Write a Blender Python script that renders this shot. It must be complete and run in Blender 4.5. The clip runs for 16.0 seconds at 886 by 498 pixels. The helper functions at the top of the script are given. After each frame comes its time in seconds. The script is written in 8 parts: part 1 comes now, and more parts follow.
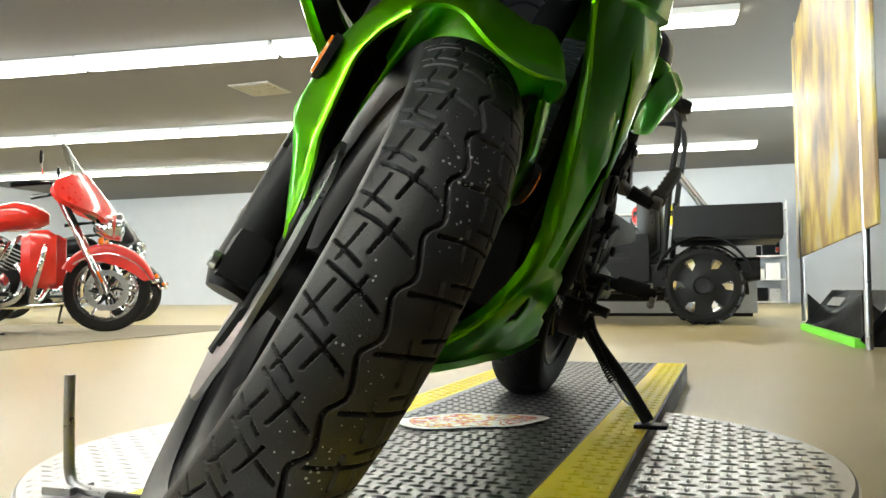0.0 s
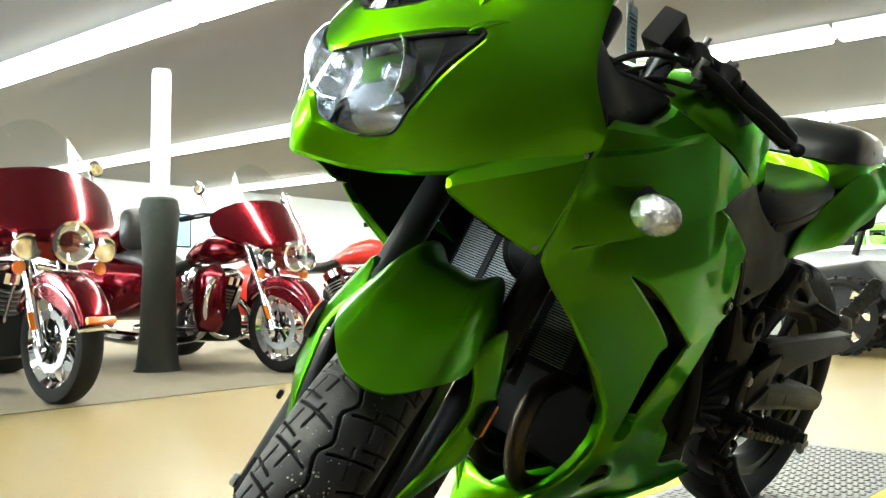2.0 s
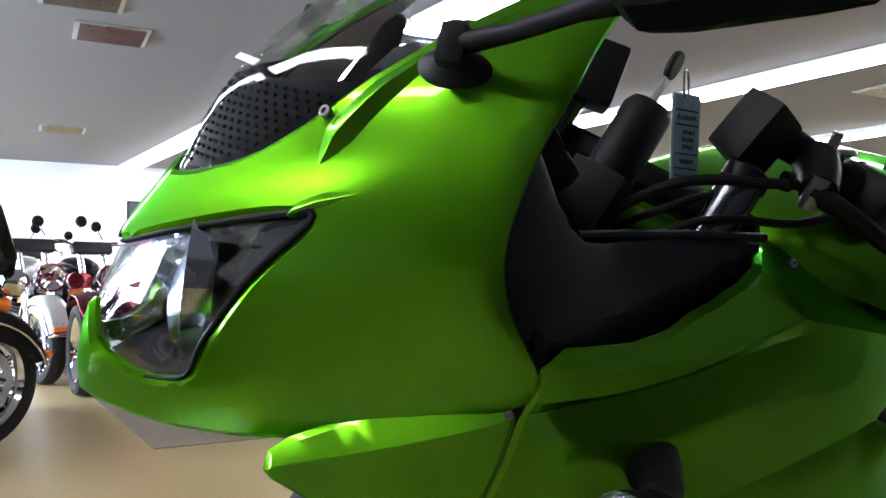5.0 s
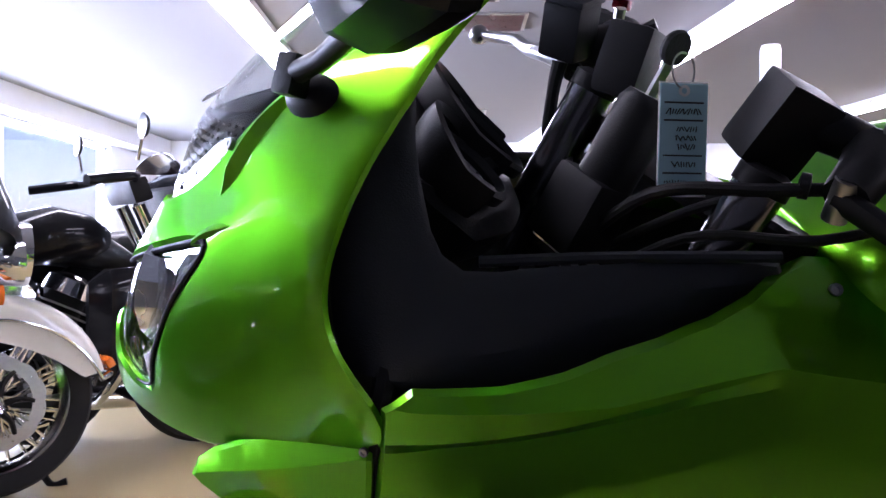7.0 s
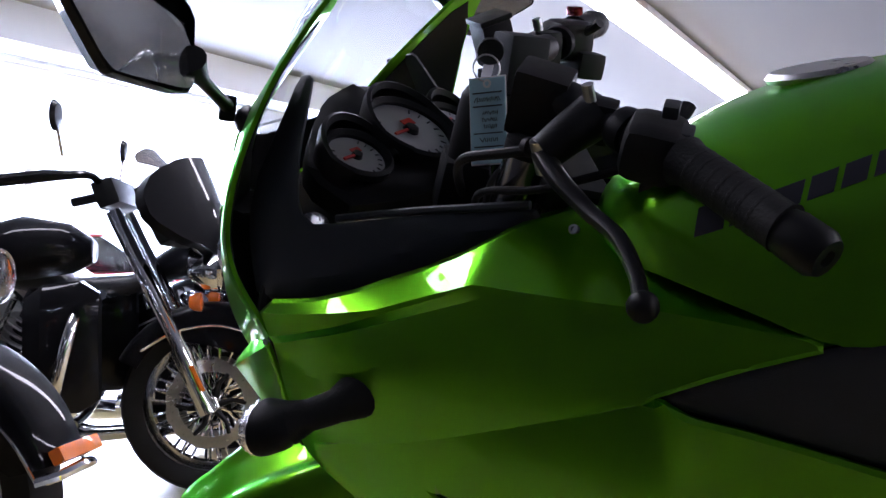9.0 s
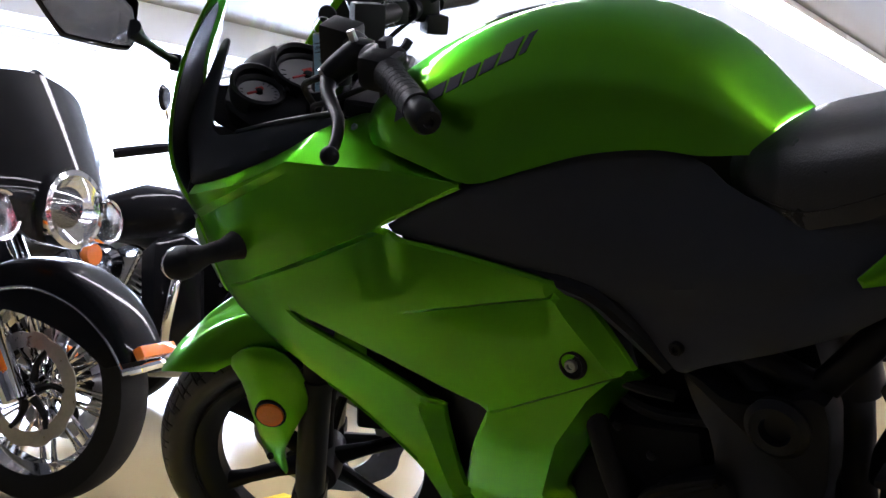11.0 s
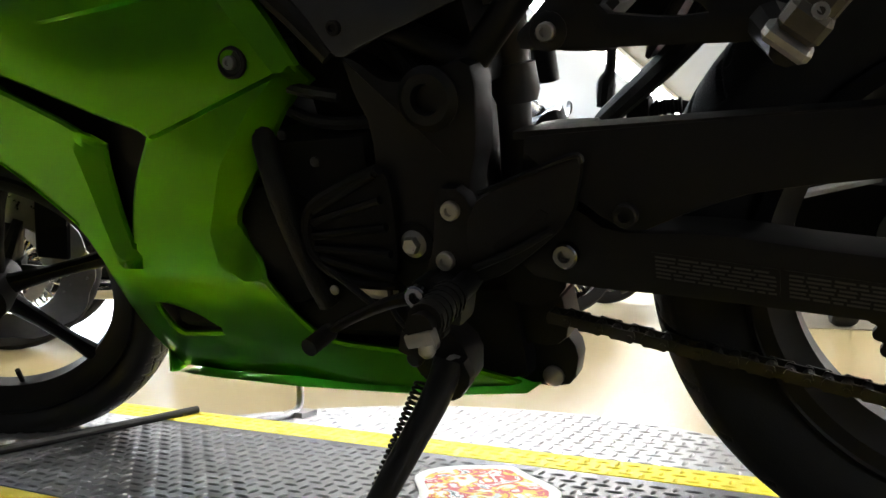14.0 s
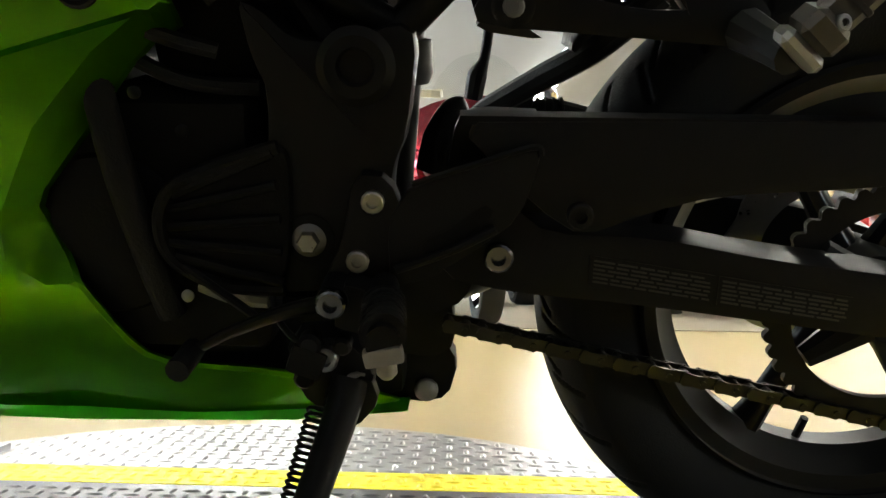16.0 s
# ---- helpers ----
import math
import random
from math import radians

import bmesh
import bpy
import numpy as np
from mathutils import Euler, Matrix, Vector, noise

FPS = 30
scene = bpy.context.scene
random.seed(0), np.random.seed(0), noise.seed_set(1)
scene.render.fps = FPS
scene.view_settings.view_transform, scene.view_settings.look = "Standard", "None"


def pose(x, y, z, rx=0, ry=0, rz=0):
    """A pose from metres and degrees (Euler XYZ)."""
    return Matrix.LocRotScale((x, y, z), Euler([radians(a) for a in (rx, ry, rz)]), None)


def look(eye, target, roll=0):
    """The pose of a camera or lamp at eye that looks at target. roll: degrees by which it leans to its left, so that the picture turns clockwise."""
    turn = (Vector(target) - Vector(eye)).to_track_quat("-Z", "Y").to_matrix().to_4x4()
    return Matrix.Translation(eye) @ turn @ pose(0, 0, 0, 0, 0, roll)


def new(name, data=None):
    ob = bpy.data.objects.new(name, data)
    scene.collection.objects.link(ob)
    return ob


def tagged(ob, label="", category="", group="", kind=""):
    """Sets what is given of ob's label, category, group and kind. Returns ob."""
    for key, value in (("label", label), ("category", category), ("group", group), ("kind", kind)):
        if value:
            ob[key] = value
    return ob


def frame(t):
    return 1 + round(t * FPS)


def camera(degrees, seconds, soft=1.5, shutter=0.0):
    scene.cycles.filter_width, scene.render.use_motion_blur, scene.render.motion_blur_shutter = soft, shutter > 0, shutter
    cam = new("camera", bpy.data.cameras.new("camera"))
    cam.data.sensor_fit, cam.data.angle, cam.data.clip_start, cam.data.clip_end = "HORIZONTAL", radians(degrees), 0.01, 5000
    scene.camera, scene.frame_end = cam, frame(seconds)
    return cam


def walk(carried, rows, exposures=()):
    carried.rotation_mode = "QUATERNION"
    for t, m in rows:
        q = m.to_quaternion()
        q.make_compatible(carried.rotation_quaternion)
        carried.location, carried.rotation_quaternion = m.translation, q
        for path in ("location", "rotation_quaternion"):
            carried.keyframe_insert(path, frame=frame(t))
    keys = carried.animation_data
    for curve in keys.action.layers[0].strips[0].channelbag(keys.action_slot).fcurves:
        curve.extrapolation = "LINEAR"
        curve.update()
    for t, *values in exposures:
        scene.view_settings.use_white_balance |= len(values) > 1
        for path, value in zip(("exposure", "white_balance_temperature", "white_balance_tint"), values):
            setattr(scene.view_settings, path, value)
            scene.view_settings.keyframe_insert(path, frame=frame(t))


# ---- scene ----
cam = camera(56.1, 16.0)
PATH = [
    (0, (-0.769, -0.445, 0.256), (1.121, 0.204, 0.357), -0.5),
    (0.5, (-0.763, -0.591, 0.314), (1.044, 0.26, 0.412), -0.8),
    (1, (-0.731, -0.748, 0.382), (0.932, 0.359, 0.474), -0.6),
    (1.5, (-0.712, -0.838, 0.445), (0.825, 0.439, 0.534), -0.4),
    (2, (-0.676, -0.906, 0.523), (0.762, 0.481, 0.623), -0.2),
    (2.5, (-0.624, -0.936, 0.632), (0.694, 0.565, 0.73), 0.1),
    (3, (-0.553, -0.953, 0.731), (0.688, 0.612, 0.838), 0.2),
    (3.5, (-0.473, -0.952, 0.81), (0.7, 0.666, 0.874), -0.0),
    (4, (-0.396, -0.911, 0.788), (0.687, 0.769, 0.855), 0.3),
    (4.5, (-0.282, -0.848, 0.757), (0.706, 0.888, 0.864), 0.2),
    (4.7, (-0.237, -0.833, 0.756), (0.723, 0.919, 0.851), 0.2),
    (6.8, (0.118, -0.887, 0.808), (0.206, 1.111, 0.786), 0.3),
    (7, (0.156, -0.888, 0.8), (0.122, 1.112, 0.789), 0.4),
    (7.5, (0.287, -0.951, 0.804), (-0.11, 1.009, 0.79), -0.3),
    (8, (0.418, -0.995, 0.797), (-0.243, 0.892, 0.812), -0.3),
    (8.5, (0.542, -0.98, 0.777), (-0.332, 0.819, 0.811), -0.3),
    (9, (0.676, -0.959, 0.743), (-0.408, 0.721, 0.786), -0.5),
    (9.2, (0.727, -0.959, 0.725), (-0.413, 0.684, 0.771), -0.4),
    (11.3, (1.219, -1.015, 0.594), (-0.155, 0.439, 0.612), -0.4),
    (11.5, (1.237, -1.015, 0.583), (-0.131, 0.444, 0.593), -0.6),
    (12, (1.295, -1.013, 0.527), (-0.056, 0.461, 0.535), -0.4),
    (12.5, (1.334, -1.009, 0.449), (0.051, 0.525, 0.465), -0.2),
    (13, (1.331, -0.977, 0.38), (0.105, 0.603, 0.388), -0.3),
    (13.5, (1.311, -0.927, 0.338), (0.181, 0.723, 0.348), 0.1),
    (14, (1.241, -0.909, 0.309), (0.319, 0.865, 0.312), -0.1),
    (14.5, (1.15, -0.887, 0.299), (0.429, 0.978, 0.304), 0.4),
    (15, (1.074, -0.865, 0.289), (0.577, 1.073, 0.289), 0.7),
    (15.5, (1.011, -0.863, 0.29), (0.742, 1.119, 0.301), 0.8),
    (16, (0.957, -0.871, 0.305), (0.916, 1.128, 0.32), 1.1),
]
EXPO = [(0, 0.2, 6700, 1), (1.5, 0.66, 6600, -1), (2.5, 0.76, 6500, -4), (3.5, 0.2, 6400, 0), (4.5, -0.05, 6000, 8), (7, 0.3, 5550, 33), (8.5, 0.05, 5500, 30), (9.2, 0.04, 5600, 26), (11.5, 0.86, 5800, 22), (12.5, 1.8, 5900, 24), (13, 1.52, 5950, 21), (14, 0.66, 6350, 9), (15.5, 0.64, 6500, 5), (16, 0.82, 6600, 4)]
walk(cam, [(t, look(eye, target, roll)) for t, eye, target, roll in PATH], EXPO)

# ---------------------------------------------------------------- light
world = bpy.data.worlds.new("world")
scene.world = world
world.use_nodes = True
wn = world.node_tree
sky = wn.nodes.new("ShaderNodeTexSky")
sky.sky_type, sky.sun_disc = "NISHITA", False
sky.sun_elevation, sky.sun_rotation = radians(40), radians(250)
wn.links.new(sky.outputs["Color"], wn.nodes["Background"].inputs["Color"])
wn.nodes["Background"].inputs["Strength"].default_value = 0.12
sun = new("sun", bpy.data.lights.new("sun", "SUN"))
sun.data.energy, sun.data.angle, sun.data.color = 2.0, radians(1), (1, 0.95, 0.88)
sun.matrix_world = look((-12, 12, 14), (-9, 8, 0))
STRIP_POWER, WINDOW_POWER = 26.0, 850.0


# ---------------------------------------------------------------- materials
def material(name, color, rough=0.5, metal=0.0, coat=0.0, spec=0.5, vary=0.12, scale=30.0, bump=0.0, bump_scale=200.0, rough_vary=0.15, coat_rough=0.04):
    m = bpy.data.materials.new(name)
    m.use_nodes = True
    nt = m.node_tree
    b = nt.nodes["Principled BSDF"]
    b.inputs["Metallic"].default_value = metal
    b.inputs["Coat Weight"].default_value = coat
    b.inputs["Coat Roughness"].default_value = coat_rough
    b.inputs["Specular IOR Level"].default_value = spec
    tc = nt.nodes.new("ShaderNodeTexCoord")
    n1 = nt.nodes.new("ShaderNodeTexNoise")
    n1.inputs["Scale"].default_value, n1.inputs["Detail"].default_value = scale, 6
    n2 = nt.nodes.new("ShaderNodeTexNoise")
    n2.inputs["Scale"].default_value, n2.inputs["Detail"].default_value = scale / 9, 3
    for n in (n1, n2):
        nt.links.new(tc.outputs["Object"], n.inputs["Vector"])
    add = nt.nodes.new("ShaderNodeMath")
    add.operation = "ADD"
    nt.links.new(n1.outputs["Fac"], add.inputs[0])
    nt.links.new(n2.outputs["Fac"], add.inputs[1])
    ramp = nt.nodes.new("ShaderNodeMapRange")
    ramp.inputs["From Min"].default_value, ramp.inputs["From Max"].default_value = 0.6, 1.4
    ramp.inputs["To Min"].default_value, ramp.inputs["To Max"].default_value = 1 - vary, 1 + vary
    nt.links.new(add.outputs[0], ramp.inputs["Value"])
    mix = nt.nodes.new("ShaderNodeVectorMath")
    mix.operation = "SCALE"
    mix.inputs[0].default_value = color
    nt.links.new(ramp.outputs[0], mix.inputs["Scale"])
    nt.links.new(mix.outputs[0], b.inputs["Base Color"])
    rr = nt.nodes.new("ShaderNodeMapRange")
    rr.inputs["From Min"].default_value, rr.inputs["From Max"].default_value = 0.6, 1.4
    rr.inputs["To Min"].default_value, rr.inputs["To Max"].default_value = rough * (1 - rough_vary), min(1, rough * (1 + rough_vary))
    nt.links.new(add.outputs[0], rr.inputs["Value"])
    nt.links.new(rr.outputs[0], b.inputs["Roughness"])
    if bump:
        n3 = nt.nodes.new("ShaderNodeTexNoise")
        n3.inputs["Scale"].default_value, n3.inputs["Detail"].default_value = bump_scale, 4
        nt.links.new(tc.outputs["Object"], n3.inputs["Vector"])
        bp = nt.nodes.new("ShaderNodeBump")
        bp.inputs["Strength"].default_value, bp.inputs["Distance"].default_value = bump, 0.002
        nt.links.new(n3.outputs["Fac"], bp.inputs["Height"])
        nt.links.new(bp.outputs[0], b.inputs["Normal"])
    return m


def glass(name, color=(1, 1, 1), rough=0.0, alpha=0.12):
    m = bpy.data.materials.new(name)
    m.use_nodes = True
    nt = m.node_tree
    nt.nodes.remove(nt.nodes["Principled BSDF"])
    tr, gl, mx, fr, pw, ad = (nt.nodes.new("ShaderNode" + k) for k in ("BsdfTransparent", "BsdfGlossy", "MixShader", "LayerWeight", "Math", "Math"))
    tr.inputs["Color"].default_value = (*color, 1)
    gl.inputs["Roughness"].default_value = rough
    fr.inputs["Blend"].default_value = 0.5
    pw.operation, ad.operation = "POWER", "MULTIPLY_ADD"
    pw.inputs[1].default_value, ad.inputs[1].default_value, ad.inputs[2].default_value = 4.0, 0.75, alpha * 0.35
    nt.links.new(fr.outputs["Facing"], pw.inputs[0])
    nt.links.new(pw.outputs[0], ad.inputs[0])
    nt.links.new(ad.outputs[0], mx.inputs[0])
    nt.links.new(tr.outputs[0], mx.inputs[1])
    nt.links.new(gl.outputs[0], mx.inputs[2])
    nt.links.new(mx.outputs[0], nt.nodes["Material Output"].inputs[0])
    return m


def glow(name, color, strength):
    m = bpy.data.materials.new(name)
    m.use_nodes = True
    b = m.node_tree.nodes["Principled BSDF"]
    b.inputs["Base Color"].default_value = (0.8, 0.8, 0.8, 1)
    b.inputs["Emission Color"].default_value, b.inputs["Emission Strength"].default_value = (*color, 1), strength
    return m


GREEN = material("green_paint", (0.135, 0.43, 0.002), 0.30, metal=0.92, coat=0.5, coat_rough=0.02, vary=0.0, scale=6, rough_vary=0.0)
GREEN.node_tree.nodes["Principled BSDF"].inputs["Specular Tint"].default_value = (0.24, 0.55, 0.06, 1)
GREEN.node_tree.nodes["Principled BSDF"].inputs["Coat Tint"].default_value = (0.88, 0.97, 0.72, 1)
BLACK = material("black_plastic", (0.010, 0.010, 0.011), 0.5, spec=0.2, vary=0.2, scale=80, bump=0.12, bump_scale=700)
GREY = material("dark_grey_plastic", (0.032, 0.035, 0.042), 0.52, vary=0.12, scale=60, spec=0.35, bump=0.2, bump_scale=900)
SATIN = material("satin_black_paint", (0.010, 0.010, 0.0105), 0.45, vary=0.2, scale=50, spec=0.2)
RUBBER = material("tyre_rubber", (0.013, 0.013, 0.0133), 0.75, spec=0.2, vary=0.3, scale=40, bump=0.25, bump_scale=500)
GRIP = material("grip_rubber", (0.012, 0.012, 0.0125), 0.6, spec=0.25, vary=0.2, bump=0.3, bump_scale=400)
SEAT = material("seat_vinyl", (0.018, 0.018, 0.0175), 0.30, vary=0.15, bump=0.35, bump_scale=600)
REFLECTOR = material("lamp_reflector", (0.82, 0.85, 0.90), 0.24, metal=1.0, vary=0.05, rough_vary=0.4)
CHROME = material("chrome", (0.85, 0.85, 0.86), 0.08, metal=1.0, vary=0.05, rough_vary=0.4)
STEEL = material("zinc_steel", (0.42, 0.42, 0.43), 0.3, metal=1.0, vary=0.12, scale=90)
ALU = material("cast_aluminium", (0.42, 0.41, 0.40), 0.45, metal=0.9, vary=0.15, scale=90, bump=0.15, bump_scale=300)
ENGINE = material("engine_black", (0.008, 0.008, 0.0085), 0.55, spec=0.14, vary=0.25, scale=60, bump=0.2, bump_scale=400)
AMBER = material("amber_reflector", (0.75, 0.16, 0.01), 0.2, coat=1.0, vary=0.1, bump=0.5, bump_scale=300)
YELLOW = material("yellow_paint", (0.86, 0.70, 0.02), 0.5, vary=0.12, scale=14, bump=0.2)
LIME = material("lime_paint", (0.25, 0.9, 0.08), 0.5, vary=0.05)
WHITE = material("white_paint", (0.8, 0.8, 0.78), 0.6, vary=0.05, scale=8)
PALE = material("tag_card", (0.42, 0.66, 0.74), 0.6, vary=0.05)
INK = material("ink", (0.02, 0.02, 0.03), 0.6)
RED = material("red_paint", (0.15, 0.002, 0.009), 0.22, metal=0.85, spec=0.3, coat=0.6, vary=0.08)
BRIGHTRED = material("bright_red_paint", (0.62, 0.02, 0.012), 0.3, coat=1.0, vary=0.06)
GLOSSBLACK = material("gloss_black_paint", (0.005, 0.005, 0.006), 0.45, spec=0.03, coat=0.32, coat_rough=0.015, vary=0.1)
CREAM = material("pearl_white_paint", (0.72, 0.70, 0.64), 0.3, coat=1.0, vary=0.05)
SILVERPAINT = material("silver_paint", (0.5, 0.5, 0.5), 0.3, metal=0.5, coat=1.0, vary=0.05)
DARKCHROME = material("dark_chrome", (0.22, 0.22, 0.24), 0.22, metal=1.0, vary=0.1)
CLEAR = glass("clear_plastic", (0.95, 0.96, 0.96), alpha=0.16)
LENS = glass("headlight_lens", (0.94, 0.96, 1.0), alpha=0.5)
SMOKE = glass("smoked_plastic", (0.25, 0.22, 0.2))


def floor_material():
    m = material("floor_tile", (0.36, 0.285, 0.135), 0.34, vary=0.06, scale=1.5, spec=0.5, rough_vary=0.1)
    return m


FLOOR = floor_material()
# Off-white ceiling toned down: its dim light is put into the base colour.
CEIL = material("dimmed_ceiling_paint", (0.175, 0.173, 0.18), 0.9, vary=0.06, scale=4)
# Near-black paint for unseen walls: absorbs light to shade the bike's south side.
SHADEWALL = material("shading_wall_paint", (0.025, 0.025, 0.027), 0.85, vary=0.05, scale=3)
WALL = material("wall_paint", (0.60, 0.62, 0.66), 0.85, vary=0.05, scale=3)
MAT = material("floor_mat", (0.22, 0.19, 0.14), 0.9, vary=0.15, scale=20, bump=0.4, bump_scale=200)
DARKPLATE = material("black_tread_plate", (0.10, 0.10, 0.105), 0.34, metal=0.7, vary=0.2, scale=25, bump=0.1)
PLATE = material("aluminium_tread_plate", (0.47, 0.47, 0.48), 0.36, metal=0.95, vary=0.1, scale=20, bump=0.05, rough_vary=0.05)
LAMP = glow("fluorescent_diffuser", (1.0, 0.965, 0.90), STRIP_POWER)


# ---------------------------------------------------------------- mesh helpers
def mesh_of(bm, name, sharp=0.6):
    bmesh.ops.recalc_face_normals(bm, faces=bm.faces)
    for f in bm.faces:
        f.smooth = True
    for e in bm.edges:
        if len(e.link_faces) == 2 and e.calc_face_angle(0) > sharp:
            e.smooth = False
    me = bpy.data.meshes.new(name)
    bm.to_mesh(me)
    bm.free()
    return me


def part(name, bm, mat, parent=None, label="", at=None, sharp=0.6):
    ob = new(name, mesh_of(bm, name, sharp))
    ob.data.materials.append(mat)
    ob.parent = parent
    if at is not None:
        ob.matrix_basis = at
    return tagged(ob, label)


def thing(name, at, label, category, group="", kind=""):
    ob = new(name)
    ob.matrix_basis = at
    ob.empty_display_size = 0.1
    return tagged(ob, label, category, group, kind)


def block(sx, sy, sz, at=None, bevel=0.0, seg=2, bm=None):
    own = bm or bmesh.new()
    made = bmesh.ops.create_cube(own, size=1)["verts"]
    for v in made:
        v.co = Vector((v.co.x * sx, v.co.y * sy, v.co.z * sz))
    if bevel:
        edges = list({e for v in made for e in v.link_edges})
        made = list({v for f in bmesh.ops.bevel(own, geom=edges, offset=bevel, segments=seg, affect="EDGES", profile=0.7)["faces"] for v in f.verts} | {v for v in made if v.is_valid})
    if at is not None:
        bmesh.ops.transform(own, matrix=at, verts=[v for v in made if v.is_valid])
    return own


def smooth_line(pts, per=6, closed=False):
    p = [Vector(q) for q in pts]
    out, n = [], len(p)
    for i in range(n if closed else n - 1):
        a, b, c, d = (p[(i + j) % n] if closed else p[min(max(i + j, 0), n - 1)] for j in (-1, 0, 1, 2))
        for s in range(per):
            t = s / per
            out.append(0.5 * ((2 * b) + (c - a) * t + (2 * a - 5 * b + 4 * c - d) * t * t + (3 * b - a - 3 * c + d) * t ** 3))
    if not closed:
        out.append(p[-1])
    return out


def tube(pts, radius, sides=12, bm=None, per=6, squash=1.0, straight=False):
    """A round bar along a line; radius is one number or one for each given point."""
    own = bm or bmesh.new()
    line = [Vector(p) for p in pts] if straight else smooth_line(pts, per)
    radii = [radius] * len(pts) if isinstance(radius, (int, float)) else list(radius)
    rings, up = [], None
    for i, q in enumerate(line):
        d = (line[min(i + 1, len(line) - 1)] - line[max(i - 1, 0)]).normalized()
        if up is None:
            up = d.orthogonal().normalized()
        up = (up - d * up.dot(d)).normalized()
        side = d.cross(up)
        f = i / max(1, len(line) - 1) * (len(radii) - 1)
        k = min(int(f), len(radii) - 2) if len(radii) > 1 else 0
        r = radii[k] + (radii[min(k + 1, len(radii) - 1)] - radii[k]) * (f - k)
        rings.append([own.verts.new(q + r * (math.cos(a) * up * squash + math.sin(a) * side)) for a in (2 * math.pi * j / sides for j in range(sides))])
    for a, b in zip(rings, rings[1:]):
        for j in range(sides):
            own.faces.new((a[j], a[(j + 1) % sides], b[(j + 1) % sides], b[j]))
    own.faces.new(rings[0][::-1])
    own.faces.new(rings[-1])
    return own


def lathe(profile, sides=32, at=None, bm=None, closed=False):
    """Turns (radius, along) pairs round the local y axis."""
    own = bm or bmesh.new()
    rings = []
    for r, y in profile:
        if r < 1e-6:
            rings.append([own.verts.new((0, y, 0))])
        else:
            rings.append([own.verts.new((r * math.cos(2 * math.pi * j / sides), y, r * math.sin(2 * math.pi * j / sides))) for j in range(sides)])
    pairs = list(zip(rings, rings[1:])) + ([(rings[-1], rings[0])] if closed else [])
    for a, b in pairs:
        for j in range(sides):
            k = (j + 1) % sides
            f = [a[j % len(a)], a[k % len(a)], b[k % len(b)], b[j % len(b)]]
            f = [v for i, v in enumerate(f) if v not in f[:i]]
            if len(f) > 2:
                own.faces.new(f)
    if at is not None:
        bmesh.ops.transform(own, matrix=at, verts=[v for ring in rings for v in ring])
    return own


def along(a, b):
    """The pose that puts the local y axis on the way from a to b, with its origin at a."""
    a, b = Vector(a), Vector(b)
    return Matrix.Translation(a) @ (b - a).to_track_quat("Y", "Z").to_matrix().to_4x4()


def plate(outline, y0, y1, bevel=0.003, holes=(), bm=None):
    """A flat piece with an outline in x and z, from y0 to y1."""
    own = bm or bmesh.new()
    low = [own.verts.new((x, y0, z)) for x, z in outline]
    face = own.faces.new(low)
    made = bmesh.ops.extrude_face_region(own, geom=[face])["geom"]
    top = [g for g in made if isinstance(g, bmesh.types.BMVert)]
    bmesh.ops.translate(own, vec=(0, y1 - y0, 0), verts=top)
    if bevel:
        tops = set(top)
        edges = [e for v in top for e in v.link_edges if e.verts[0] in tops and e.verts[1] in tops]
        bmesh.ops.bevel(own, geom=list(set(edges)), offset=bevel, segments=2, affect="EDGES", profile=0.6)
    return own


def rounded(outline, times=2):
    pts = [Vector(p) for p in outline]
    for _ in range(times):
        out = []
        for i, p in enumerate(pts):
            q = pts[(i + 1) % len(pts)]
            out += [p.lerp(q, 0.2), p.lerp(q, 0.8)]
        pts = out
    return [tuple(p) for p in pts]


def surface(handles, ease=2e-4):
    """A smooth height over two coordinates through a few handles (a, b, height)."""
    h = np.array(handles, float)
    ab, n = h[:, :2], len(h)

    def kernel(d2):
        return 0.5 * d2 * np.log(d2 + 1e-12)

    m = np.zeros((n + 3, n + 3))
    m[:n, :n] = kernel(((ab[:, None] - ab[None]) ** 2).sum(-1)) + ease * np.eye(n)
    m[:n, n], m[:n, n + 1 :] = 1, ab
    m[n:, :n] = m[:n, n:].T
    w = np.linalg.solve(m, np.r_[h[:, 2], 0, 0, 0])

    def height(a, b):
        d2 = (a - ab[:, 0]) ** 2 + (b - ab[:, 1]) ** 2
        return float(kernel(d2) @ w[:n] + w[n] + w[n + 1] * a + w[n + 2] * b)

    return height


def inside(p, poly):
    x, y, hit = p[0], p[1], False
    for (x0, y0), (x1, y1) in zip(poly, poly[1:] + poly[:1]):
        if (y0 > y) != (y1 > y) and x < (x1 - x0) * (y - y0) / (y1 - y0) + x0:
            hit = not hit
    return hit


